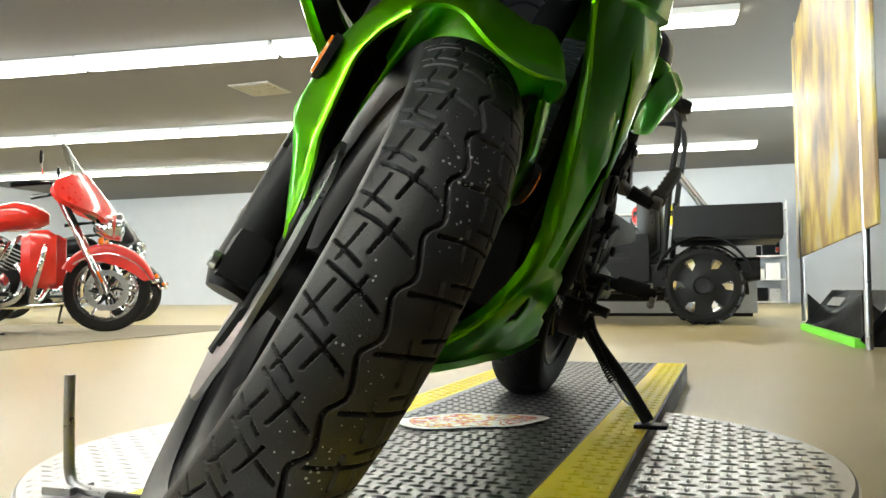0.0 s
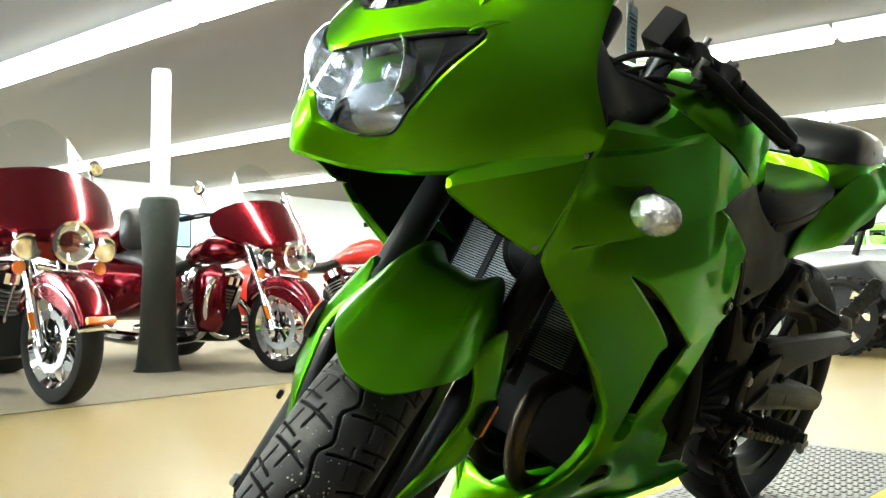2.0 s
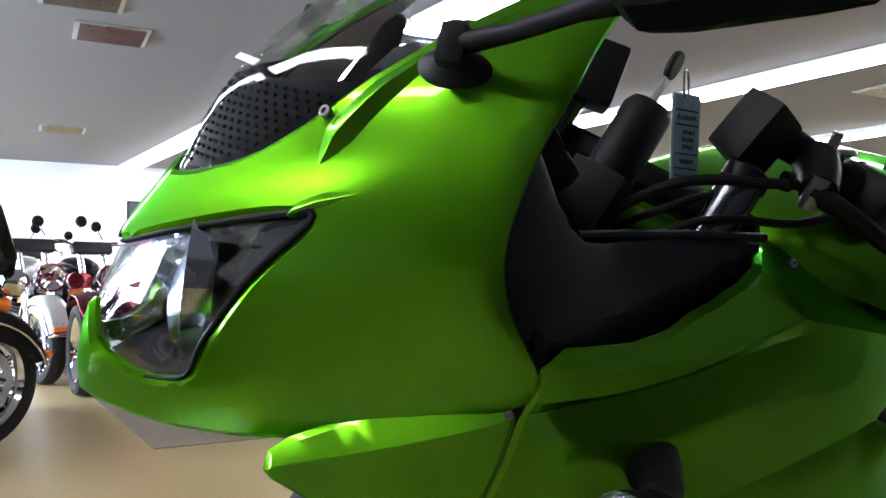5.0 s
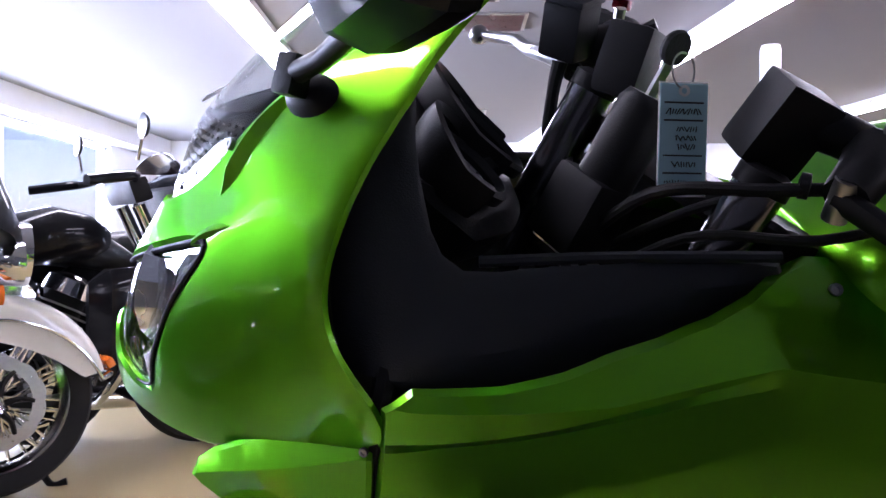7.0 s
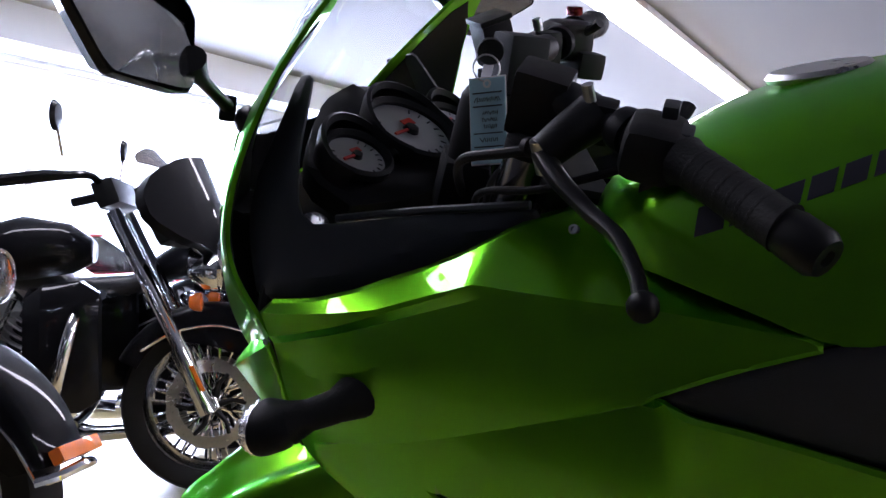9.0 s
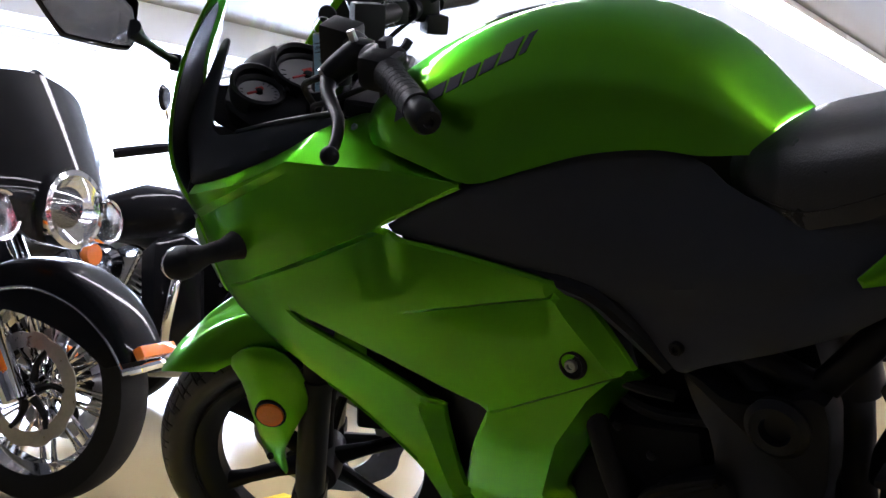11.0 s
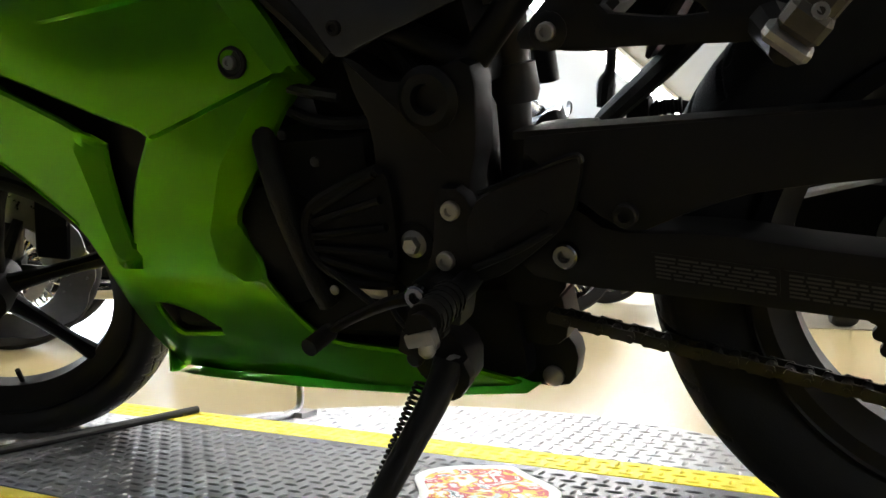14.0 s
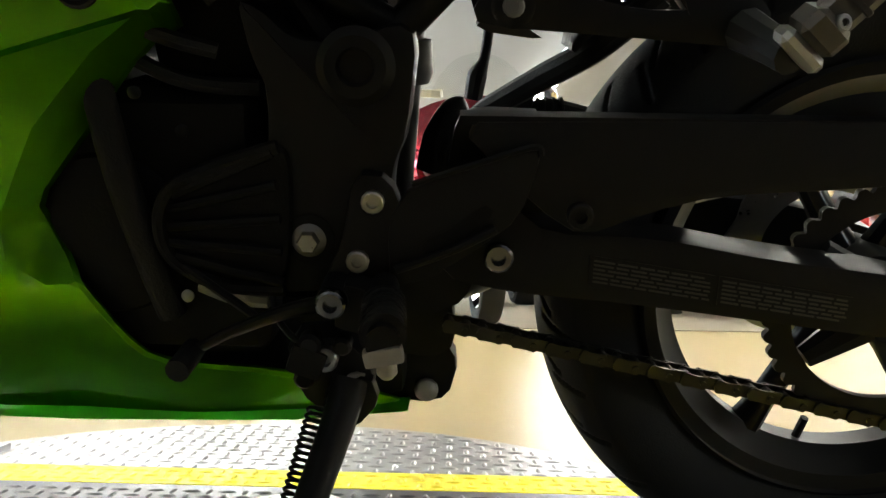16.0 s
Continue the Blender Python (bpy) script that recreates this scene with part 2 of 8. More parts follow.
def sheet(outer, lift, holes=(), step=0.014, thick=0.004, edge=0.006, flip=False, round_times=1, bm=None, creases=()):
    """A curved shell: an outline in two coordinates, lifted into space by lift(a, b), with rolled edges and a thickness."""
    from mathutils.geometry import delaunay_2d_cdt

    own = bm or bmesh.new()
    loops = [rounded(outer, round_times) if round_times else list(outer)] + [rounded(h, round_times) if round_times else list(h) for h in holes]
    pts, edges = [], []
    for loop in loops:
        first = len(pts)
        for p, q in zip(loop, loop[1:] + loop[:1]):
            n = max(1, round(math.dist(p, q) / step))
            pts += [(p[0] + (q[0] - p[0]) * i / n, p[1] + (q[1] - p[1]) * i / n) for i in range(n)]
        edges += [(i, i + 1 if i + 1 < len(pts) else first) for i in range(first, len(pts))]
    rim = np.array(pts)
    near = [tuple(p) for p in pts]
    # a second line just inside each edge keeps the rolled edge even
    firsts = [i for i, (a, b) in enumerate(edges) if b != a + 1]
    start = 0
    for end in firsts if edge > 0.0025 else []:
        ring = pts[start:end + 1]
        m, last, began = len(ring), None, None
        for i in range(m):
            (xa, ya), (xb, yb) = ring[i - 1], ring[(i + 1) % m]
            size = math.hypot(xb - xa, yb - ya) or 1
            for sgn in (1, -1):
                c = (ring[i][0] - sgn * (yb - ya) / size * edge, ring[i][1] + sgn * (xb - xa) / size * edge)
                if inside(c, loops[0]) and not any(inside(c, h) for h in loops[1:]):
                    break
            else:
                continue
            if np.min(((rim - c) ** 2).sum(1)) < (0.85 * edge) ** 2 or (len(near) > len(rim) and np.min(((np.array(near[len(rim):]) - c) ** 2).sum(1)) < (0.4 * step) ** 2):
                last = None
                continue
            pts.append(c)
            near.append(c)
            if last is not None and math.dist(pts[last], c) < 1.5 * step:
                edges.append((last, len(pts) - 1))
            last = len(pts) - 1
        start = end + 1
    for line in creases:
        last = None
        for p, q in zip(line, line[1:]):
            n = max(1, round(math.dist(p, q) / step))
            for i in range(n + 1):
                c = (p[0] + (q[0] - p[0]) * i / n, p[1] + (q[1] - p[1]) * i / n)
                if np.min(((np.array(near) - c) ** 2).sum(1)) < (0.3 * step) ** 2 or not inside(c, loops[0]) or any(inside(c, h) for h in loops[1:]):
                    continue
                pts.append(c)
                near.append(c)
                if last is not None and math.dist(pts[last], c) < 1.6 * step:
                    edges.append((last, len(pts) - 1))
                last = len(pts) - 1
    near = np.array(near)
    a0, b0 = np.min(rim, 0)
    a1, b1 = np.max(rim, 0)
    nb = int((b1 - b0) / step) + 2
    for j in range(nb):
        b = b0 + j * step
        for i in range(int((a1 - a0) / step) + 2):
            a = a0 + (i + 0.5 * (j % 2)) * step
            if np.min(((near - (a, b)) ** 2).sum(1)) > (0.55 * step) ** 2 and inside((a, b), loops[0]) and not any(inside((a, b), h) for h in loops[1:]):
                pts.append((a, b))
    co, _, faces, *_ = delaunay_2d_cdt([Vector(p) for p in pts], edges, [], 0, 1e-7)
    e = 0.002
    top, low = [], []
    for p in co:
        a, b = p
        q = Vector(lift(a, b))
        n = (Vector(lift(a + e, b)) - Vector(lift(a - e, b))).cross(Vector(lift(a, b + e)) - Vector(lift(a, b - e))).normalized()
        if flip:
            n = -n
        d = math.sqrt(np.min(((rim - (a, b)) ** 2).sum(1)))
        roll = 0.0
        if d < edge:
            s = 1 - d / edge
            roll = edge * 0.55 * (1 - math.sqrt(max(0, 1 - s * s)))
        top.append(own.verts.new(q - n * roll))
        low.append(own.verts.new(q - n * (thick + 0.6 * edge)))
    keep = []
    for f in faces:
        c = sum((Vector(co[i]) for i in f), Vector((0, 0))) / len(f)
        if inside(c, loops[0]) and not any(inside(c, h) for h in loops[1:]):
            keep.append(f)
    count = {}
    for f in keep:
        own.faces.new([top[i] for i in f])
        own.faces.new([low[i] for i in reversed(f)])
        for i, j in zip(f, list(f[1:]) + [f[0]]):
            count[(i, j)] = True
    for i, j in count:
        if (j, i) not in count:
            own.faces.new((top[j], top[i], low[i], low[j]))
    for v in [v for v in own.verts if not v.link_faces]:
        own.verts.remove(v)
    return own


# ---------------------------------------------------------------- room
FLOOR_Z, CEIL_Z = -0.07, 3.0
X0, X1, Y0, Y1 = -6.5, 19.0, -4.6, 17.0


def structure(name, bm, mat, label, category, at=None):
    ob = part(name, bm, mat, None, label, at)
    return tagged(ob, label, category, "", "structure")


def slab(x0, x1, y0, y1, z0, z1, bm=None):
    return block(x1 - x0, y1 - y0, z1 - z0, pose((x0 + x1) / 2, (y0 + y1) / 2, (z0 + z1) / 2), bm=bm)


structure("floor", slab(X0, X1, Y0, Y1, FLOOR_Z - 0.2, FLOOR_Z), FLOOR, "tan polished showroom floor with dull reflections", "floor")
structure("ceiling", slab(X0 - 0.3, X1 + 0.3, Y0 - 0.3, Y1 + 0.3, CEIL_Z, CEIL_Z + 0.2), CEIL, "flat off-white ceiling, its dimness put into a dark grey colour, with long lamp rows", "ceiling")
structure("wall_north", slab(X0 - 0.3, X1 + 0.3, Y1, Y1 + 0.2, FLOOR_Z, CEIL_Z), WALL, "pale painted far wall hung with pictures", "wall")
# Out of view; near black so that it throws back little light.
southwall = slab(X0 - 0.3, 8.5, Y0 - 0.2, Y0, FLOOR_Z, CEIL_Z)
slab(13.5, X1 + 0.3, Y0 - 0.2, Y0, FLOOR_Z, CEIL_Z, southwall)
slab(8.5, 13.5, Y0 - 0.2, Y0, 2.6, CEIL_Z, southwall)
structure("wall_south", southwall, SHADEWALL, "unseen wall kept near black to absorb light, with a wide glazed entrance", "wall")
entry = thing("window_4", pose(11.0, Y0 - 0.1, FLOOR_Z), "wide glazed entrance with a white metal frame", "window", kind="structure")
for x in (-2.46, -0.83, 0.83, 2.46):
    part("mullion", block(0.08, 0.08, 2.6, pose(x, 0, 1.33), 0.006), WHITE, entry)
for x in (-1.645, 0.0, 1.645):
    part("pane", block(1.54, 0.008, 2.5, pose(x, 0, 1.30)), CLEAR, entry).visible_shadow = False
entry_light = new("entrance_daylight", bpy.data.lights.new("entrance_daylight", "AREA"))
entry_light.data.shape, entry_light.data.size, entry_light.data.size_y = "RECTANGLE", 4.8, 2.4
entry_light.data.energy, entry_light.data.color = 600, (0.86, 0.93, 1.0)
entry_light.matrix_world = Matrix.Translation((11.0, Y0 - 0.17, FLOOR_Z + 1.35)) @ Euler((radians(90), 0, 0)).to_matrix().to_4x4()
# Added out of view: a dark wall that cuts light on the bike's left.
structure("shading_wall", slab(-0.55, 3.4, -1.36, -1.16, FLOOR_Z, CEIL_Z), SHADEWALL, "unseen near-black wall added to shade the motorcycle's left side", "wall")
structure("wall_east", slab(X1, X1 + 0.2, Y0, Y1, FLOOR_Z, CEIL_Z), WALL, "plain painted end wall of the showroom", "wall")
structure("ground", slab(-80, 80, -80, 80, -0.5, -0.28), material("asphalt", (0.06, 0.06, 0.065), 0.9, vary=0.2, scale=2), "grey asphalt car park outside the windows", "ground")

# the window wall on the west: a low sill, a deep head and posts
SILL, HEAD = 0.55, 2.62
# The first stretch, out of view, is closed to cut grazing window light.
POSTS = [(-4.6, 0.9, 0.3), (1.4, 1.52, 0.1), (3.3, 3.42, 0.1), (6.15, 6.6, 0.3), (10.7, 11.2, 0.3), (15.0, 17.0, 0.3)]
westwall = bmesh.new()
slab(X0 - 0.3, X0, Y0, Y1, FLOOR_Z, SILL, westwall)
slab(X0 - 0.3, X0, Y0, Y1, HEAD, CEIL_Z, westwall)
for y0, y1, deep in POSTS:
    if deep > 0.2:
        slab(X0 - 0.3, X0, y0, y1, SILL, HEAD, westwall)
structure("wall_west", westwall, WALL, "white wall with wide shop windows", "wall")
structure("beam", slab(X0, X0 + 0.45, Y0, Y1, HEAD + 0.04, CEIL_Z), WALL, "white boxed beam over the windows", "beam")
for i, (a, b) in enumerate([(0.9, 6.15), (6.6, 10.7), (11.2, 15.0)], 1):
    win = thing(f"window_{i}", pose(X0 - 0.15, (a + b) / 2, SILL), "tall shop window with a white metal frame", "window", kind="structure")
    h, w = HEAD - SILL, b - a
    part("window_sill", block(0.36, w, 0.04, pose(0.02, 0, 0.022), 0.006), WHITE, win)
    fr = bmesh.new()
    block(0.08, w, 0.06, pose(0, 0, h - 0.03), bm=fr)
    block(0.08, 0.06, h, pose(0, -w / 2 + 0.03, h / 2), bm=fr)
    block(0.08, 0.06, h, pose(0, w / 2 - 0.03, h / 2), bm=fr)
    part("window_frame", fr, WHITE, win)
    cuts = [-w / 2 + 0.06] + [(p0 + p1) / 2 - (a + b) / 2 for p0, p1, d in POSTS if d < 0.2 and a < p0 < b] + [w / 2 - 0.06]
    for u, v in zip(cuts, cuts[1:]):
        pane = part("pane", block(0.008, v - u - 0.02, h - 0.1, pose(0, (u + v) / 2, h / 2)), CLEAR, win)
        pane.visible_shadow = False
    for u in cuts[1:-1]:
        part("mullion", block(0.08, 0.08, h - 0.06, pose(0, u, h / 2 - 0.03), 0.006), WHITE, win)
    lamp = new("window_daylight", bpy.data.lights.new("window_daylight", "AREA"))
    lamp.data.shape, lamp.data.size, lamp.data.size_y = "RECTANGLE", h, w
    lamp.data.energy, lamp.data.color = WINDOW_POWER * w / 4, (0.82, 0.91, 1.0)
    lamp.matrix_world = Matrix.Translation((X0 - 0.28, (a + b) / 2, SILL + h / 2)) @ Euler((0, radians(-90), 0)).to_matrix().to_4x4()

# long rows of ceiling lamps, a little askew to the bike
for x_row, ya, yb, turn in [(-1.75, -1.25, 14.5, 1.0), (3.55, 0.8, 15.6, 6.5), (7.7, -0.6, 16, 6.5), (11.8, -1.6, 16, 6.5), (15.6, -1, 14, 6.5)]:
    y = ya
    while y < yb:
        at = pose(x_row - math.tan(radians(turn)) * (y + 1.2), y + 1.2, CEIL_Z, rz=turn)
        light = thing("ceiling_light", at, "long white fluorescent ceiling light", "ceiling light", "rows of ceiling lights")
        part("housing", block(0.34, 2.40, 0.07, pose(0, 0, -0.036), 0.008), WHITE, light)
        part("diffuser", block(0.29, 2.36, 0.05, pose(0, 0, -0.088), 0.02), LAMP, light)
        y += 2.42

# post wrapped in dark padding
col = thing("post", pose(2.33, 4.95, FLOOR_Z), "white free-standing round post with dark padding below", "post", kind="structure")
part("shaft", lathe([(0, 0), (0.07, 0), (0.07, 2.24), (0.062, 2.27), (0, 2.275)], 32, pose(0, 0, 0, 90)), WHITE, col)
wrap = lathe([(0, 0), (0.19, 0.0), (0.165, 0.03), (0.135, 0.2), (0.125, 0.8), (0.14, 1.2), (0.12, 1.28), (0.09, 1.3), (0, 1.3)], 24, pose(0, 0, 0, 90))
for v in wrap.verts:
    v.co.x += 0.012 * math.sin(v.co.z * 7 + 3 * math.atan2(v.co.y, v.co.x))
part("padding", wrap, material("dark_green_padding", (0.014, 0.016, 0.010), 0.8, vary=0.25, bump=0.4, bump_scale=60), col, "dark olive fabric padding")

mat = thing("floor_mat", pose(3.13, 7.35, FLOOR_Z, rz=4), "thin brown display mat under the trikes", "mat")
part("sheet", block(6.0, 7.5, 0.006, pose(0, 0, 0.003), 0.002, 1), MAT, mat)


# ---------------------------------------------------------------- turntable and ramp
def lugs(spots, size, mat_name, mat, parent, z):
    """Many raised tread bars in one mesh: spots are x, y, turn in degrees."""
    vs, fs = [], []
    l, w, h = size
    base = [(-l, 0, 0), (-l * 0.45, -w, 0), (l * 0.45, -w, 0), (l, 0, 0), (l * 0.45, w, 0), (-l * 0.45, w, 0), (-l * 0.6, 0, h), (l * 0.6, 0, h), (0, -w * 0.4, h), (0, w * 0.4, h)]
    tri = [(0, 1, 6), (1, 8, 6), (1, 2, 8), (2, 7, 8), (2, 3, 7), (3, 4, 7), (4, 9, 7), (4, 5, 9), (5, 6, 9), (5, 0, 6), (6, 8, 9), (8, 7, 9)]
    for x, y, turn in spots:
        c, s, k = math.cos(radians(turn)), math.sin(radians(turn)), len(vs)
        vs += [(x + c * a - s * b, y + s * a + c * b, z + d) for a, b, d in base]
        fs += [tuple(k + i for i in f) for f in tri]
    me = bpy.data.meshes.new(mat_name)
    me.from_pydata(vs, [], fs)
    me.shade_smooth()
    ob = new("tread_relief", me)
    me.materials.append(mat)
    ob.parent = parent
    return tagged(ob, "raised diamond tread bars", kind="stuff")


def lattice(x0, x1, y0, y1, pitch, keep=lambda x, y: True):
    out = []
    for i in range(int((x1 - x0) / pitch)):
        for j in range(int((y1 - y0) / pitch)):
            x, y = x0 + (i + 0.5) * pitch, y0 + (j + 0.5) * pitch
            if keep(x, y):
                out.append((x, y, 0 if (i + j) % 2 else 90))
    return out


TX, TY, TR = 0.66, 0.06, 0.68
table = thing("turntable", pose(TX, TY, FLOOR_Z), "round silver tread plate display turntable on the floor", "turntable")
part("disc", lathe([(0, 0), (TR - 0.02, 0), (TR, 0.004), (TR, 0.038), (TR - 0.004, 0.042), (0, 0.042)], 128, pose(0, 0, 0, 90)), PLATE, table)
part("skirt", lathe([(TR - 0.01, 0.006), (TR + 0.004, 0.006), (TR + 0.004, 0.03), (TR - 0.01, 0.03)], 128, pose(0, 0, 0, 90), closed=True), STEEL, table)
lugs(lattice(-TR, TR, -TR, TR, 0.028, lambda x, y: math.hypot(x, y) < TR - 0.02 and abs(y + TY) > 0.29), (0.0155, 0.0042, 0.0022), "disc_lugs", PLATE, table, 0.042)

deck = thing("ramp", pose(0, 0, FLOOR_Z), "black tread plate ramp with yellow painted edges on the turntable", "ramp")
RT = -FLOOR_Z - 0.002


def deck_piece(name, x0, x1, y0, y1, m, z1=RT):
    return part(name, block(x1 - x0, y1 - y0, 0.026, pose((x0 + x1) / 2, (y0 + y1) / 2, z1 - 0.013), 0.002, 1), m, deck)


deck_piece("front_plate", -0.63, 0.055, -0.215, 0.215, PLATE)
deck_piece("main_plate", 0.065, 2.25, -0.2, 0.215, DARKPLATE)
for a, b in ((-0.63, 0.055), (0.065, 2.25)):
    deck_piece("yellow_edge", a, b, -0.295, -0.2 if a > 0 else -0.215, YELLOW)
    deck_piece("yellow_edge", a, b, 0.215, 0.3, YELLOW)
for y in (-0.297, 0.302):
    part("side_rail", block(2.88, 0.006, 0.06, pose(0.81, y, RT - 0.033), 0.001, 1), SATIN, deck)
for x in (-0.4, 1.75, 2.1):
    part("bearer", block(0.06, 0.58, RT - 0.026, pose(x, 0, (RT - 0.026) / 2)), SATIN, deck)
part("hinge_bar", tube([(0.035, -0.3, RT + 0.006), (0.085, 0.29, RT + 0.006)], 0.0075, 10, straight=True), SATIN, deck, "black hinge rod across the ramp")
lugs(lattice(0.08, 2.24, -0.195, 0.21, 0.023), (0.0125, 0.0036, 0.0022), "deck_lugs", DARKPLATE, deck, RT)
lugs(lattice(-0.62, 0.03, -0.21, 0.21, 0.0215), (0.0125, 0.0034, 0.0022), "front_lugs", PLATE, deck, RT)
for y0, y1 in ((-0.29, -0.205), (0.22, 0.295)):
    lugs(lattice(-0.62, 2.24, y0, y1, 0.023), (0.0125, 0.0036, 0.0018), "edge_lugs", YELLOW, deck, RT)

decal = thing("floor_decal", pose(0.80, 0.045, 0.0028, rz=-62), "white decal with a red and yellow flame shape", "decal")
prn = bpy.data.materials.new("flame_print")
prn.use_nodes = True
pn = prn.node_tree
pnz = pn.nodes.new("ShaderNodeTexNoise")
pnz.inputs["Scale"].default_value, pnz.inputs["Detail"].default_value, pnz.inputs["Distortion"].default_value = 26, 3, 1.2
prp = pn.nodes.new("ShaderNodeValToRGB")
prp.color_ramp.interpolation = "CONSTANT"
for pos, c in ((0.0, (0.75, 0.74, 0.70, 1)), (0.44, (0.75, 0.52, 0.05, 1)), (0.49, (0.55, 0.05, 0.05, 1)), (0.57, (0.78, 0.76, 0.72, 1)), (0.63, (0.05, 0.05, 0.05, 1)), (0.66, (0.75, 0.74, 0.7, 1))):
    if pos:
        e = prp.color_ramp.elements.new(pos)
    else:
        e = prp.color_ramp.elements[0]
    e.color = c
ptc = pn.nodes.new("ShaderNodeTexCoord")
pn.links.new(ptc.outputs["Object"], pnz.inputs["Vector"])
pn.links.new(pnz.outputs["Fac"], prp.inputs[0])
pn.links.new(prp.outputs[0], pn.nodes["Principled BSDF"].inputs["Base Color"])
dw = [(0.15 * math.cos(a) * (1 + 0.10 * math.cos(3 * a)), 0.09 * math.sin(a) * (1 + 0.12 * math.sin(5 * a))) for a in (2 * math.pi * i / 48 for i in range(48))]
for nm, s, m, z in (("white_ground", 1.0, WHITE, 0.0), ("flame_patch", 0.84, prn, 0.0006)):
    bmd = plate([(x * s, y * s) for x, y in dw], 0, 0.0006, 0)
    bmesh.ops.transform(bmd, matrix=pose(0, 0, z, -90), verts=bmd.verts)
    part(nm, bmd, m, decal)

lock = thing("locking_bar", pose(0.2, 0.46, FLOOR_Z), "bent steel locking bar standing on the turntable", "bar")
part("bar", tube([(0, 0, 0.21), (0, 0, 0.12), (0, -0.01, 0.055), (-0.02, -0.1, 0.05), (-0.04, -0.17, 0.05)], 0.008, 12), STEEL, lock)
part("foot", block(0.05, 0.05, 0.012, pose(0, 0, 0.048), 0.003), STEEL, lock)

for x, y in ((0.5, 7.3), (0.3, 12.9), (8.9, 5.45), (0.2, 6.3)):
    vent = thing("ceiling_vent", pose(x, y, CEIL_Z), "grey metal ceiling air vent", "vent", "ceiling vents")
    part("frame", block(0.64, 0.60, 0.016, pose(0, 0, -0.0085), 0.003), ALU, vent)
    for i in range(11):
        part("slat", block(0.56, 0.014, 0.03, pose(0, -0.24 + 0.048 * i, -0.02, 35)), STEEL, vent)
tagged(part("backdrop", block(0.1, 70, 26, pose(-32, 12, 9)), glow("bright_day", (0.88, 0.94, 1.0), 5.0)), "plain bright overcast daylight beyond the car park", "backdrop", "", "structure")


# ---------------------------------------------------------------- the green sports motorcycle
LEAN, STEER, RAKE = 18.5, 35.0, 26.0
bike = thing("motorcycle", pose(0, 0.07, 0, LEAN), "lime green sports motorcycle leaning on its side stand on the ramp", "motorcycle")
KING = Vector((math.sin(radians(RAKE)), 0, math.cos(radians(RAKE))))
PIV = Vector((-0.082, 0, 0))
TURN = Matrix.Translation(PIV) @ Matrix.Rotation(radians(STEER), 4, KING) @ Matrix.Translation(-PIV)
FC, RC = Vector((-0.03, 0, 0.283)), Vector((1.352, 0, 0.308))


def screw(at, way, r=0.007, parent=None, mat=STEEL, socket=True, name="screw", m=None):
    """A socket-head screw with its head at a place, facing way."""
    bm = lathe([(0, 0), (r, 0), (r, r * 0.7), (r * 0.85, r * 0.85), (r * 0.5, r * 0.85), (r * 0.5, r * 0.3), (0, r * 0.3)] if socket else [(0, 0), (r, 0), (r, r * 0.4), (r * 0.6, r * 0.7), (0, r * 0.75)], 12)
    a = Vector(at)
    return part(name, bm, mat, parent or bike, at=(m or Matrix()) @ along(a, a + Vector(way)))


# ---- wheels
def tyre_mesh(radius, rim, half, grooves, nu, nv):
    """A tyre with a round crown; grooves(u, s) tells how deep the tread is cut, u round and s across, both in metres."""
    vs, fs = [], []
    depth = radius - rim
    for i in range(nu):
        th = 2 * math.pi * i / nu
        for j in range(nv):
            f = j / (nv - 1) * 2 - 1
            if abs(f) < 0.8:
                a = f / 0.8 * radians(66)
                crown = half * 1.04
                y, r = crown * math.sin(a), radius - crown * 0.86 * (1 - math.cos(a))
                cut = grooves(th * radius, crown * a)
                r -= cut * math.cos(a)
                y -= cut * math.sin(a)
            else:
                g = (abs(f) - 0.8) / 0.2
                a = radians(66)
                y0, r0 = half * 1.04 * math.sin(a), radius - half * 1.04 * 0.86 * (1 - math.cos(a))
                r = r0 + (rim - r0) * g
                y = math.copysign(y0 + 0.004 * math.sin(g * math.pi) - 0.022 * g * g, f)
            vs.append((r * math.cos(th), y, r * math.sin(th)))
    for i in range(nu):
        k = (i + 1) % nu
        for j in range(nv - 1):
            fs.append((i * nv + j, i * nv + j + 1, k * nv + j + 1, k * nv + j))
    me = bpy.data.meshes.new("tyre")
    me.from_pydata(vs, [], fs)
    me.shade_smooth()
    return me


def front_tread(u, s):
    pitch = 1.84 / 40
    w = (u / pitch) % 1.0
    wave = 0.0042 * math.sin(2 * math.pi * w) + 0.0008 * math.sin(4 * math.pi * w)
    if abs(s - wave) < 0.0017:
        return 0.0085
    d = abs(s)
    v = (u + (0.024 if s > 0 else 0.0)) % pitch
    # long cuts from the wave to the shoulder, short ones between them near the shoulder
    for lo, hi, start, half in ((0.005, 0.061, 0.004, 0.0015), (0.033, 0.067, 0.027, 0.0013)):
        if lo < d < hi:
            bend = 0.42 * (d - lo) - 2.2 * (d - lo) ** 2
            off = (v - start + bend + pitch / 2) % pitch - pitch / 2
            if abs(off) < half:
                return 0.0085
    # cuts running with the wheel that cross the long ones
    for mid, a, b in ((0.029, -0.016, 0.017), (0.050, -0.004, 0.030)):
        x = (v - (a + b) / 2 + pitch / 2) % pitch - pitch / 2
        if abs(x) < (b - a) / 2 and abs(d - mid - 0.25 * x) < 0.0014:
            return 0.0085
    return 0.0


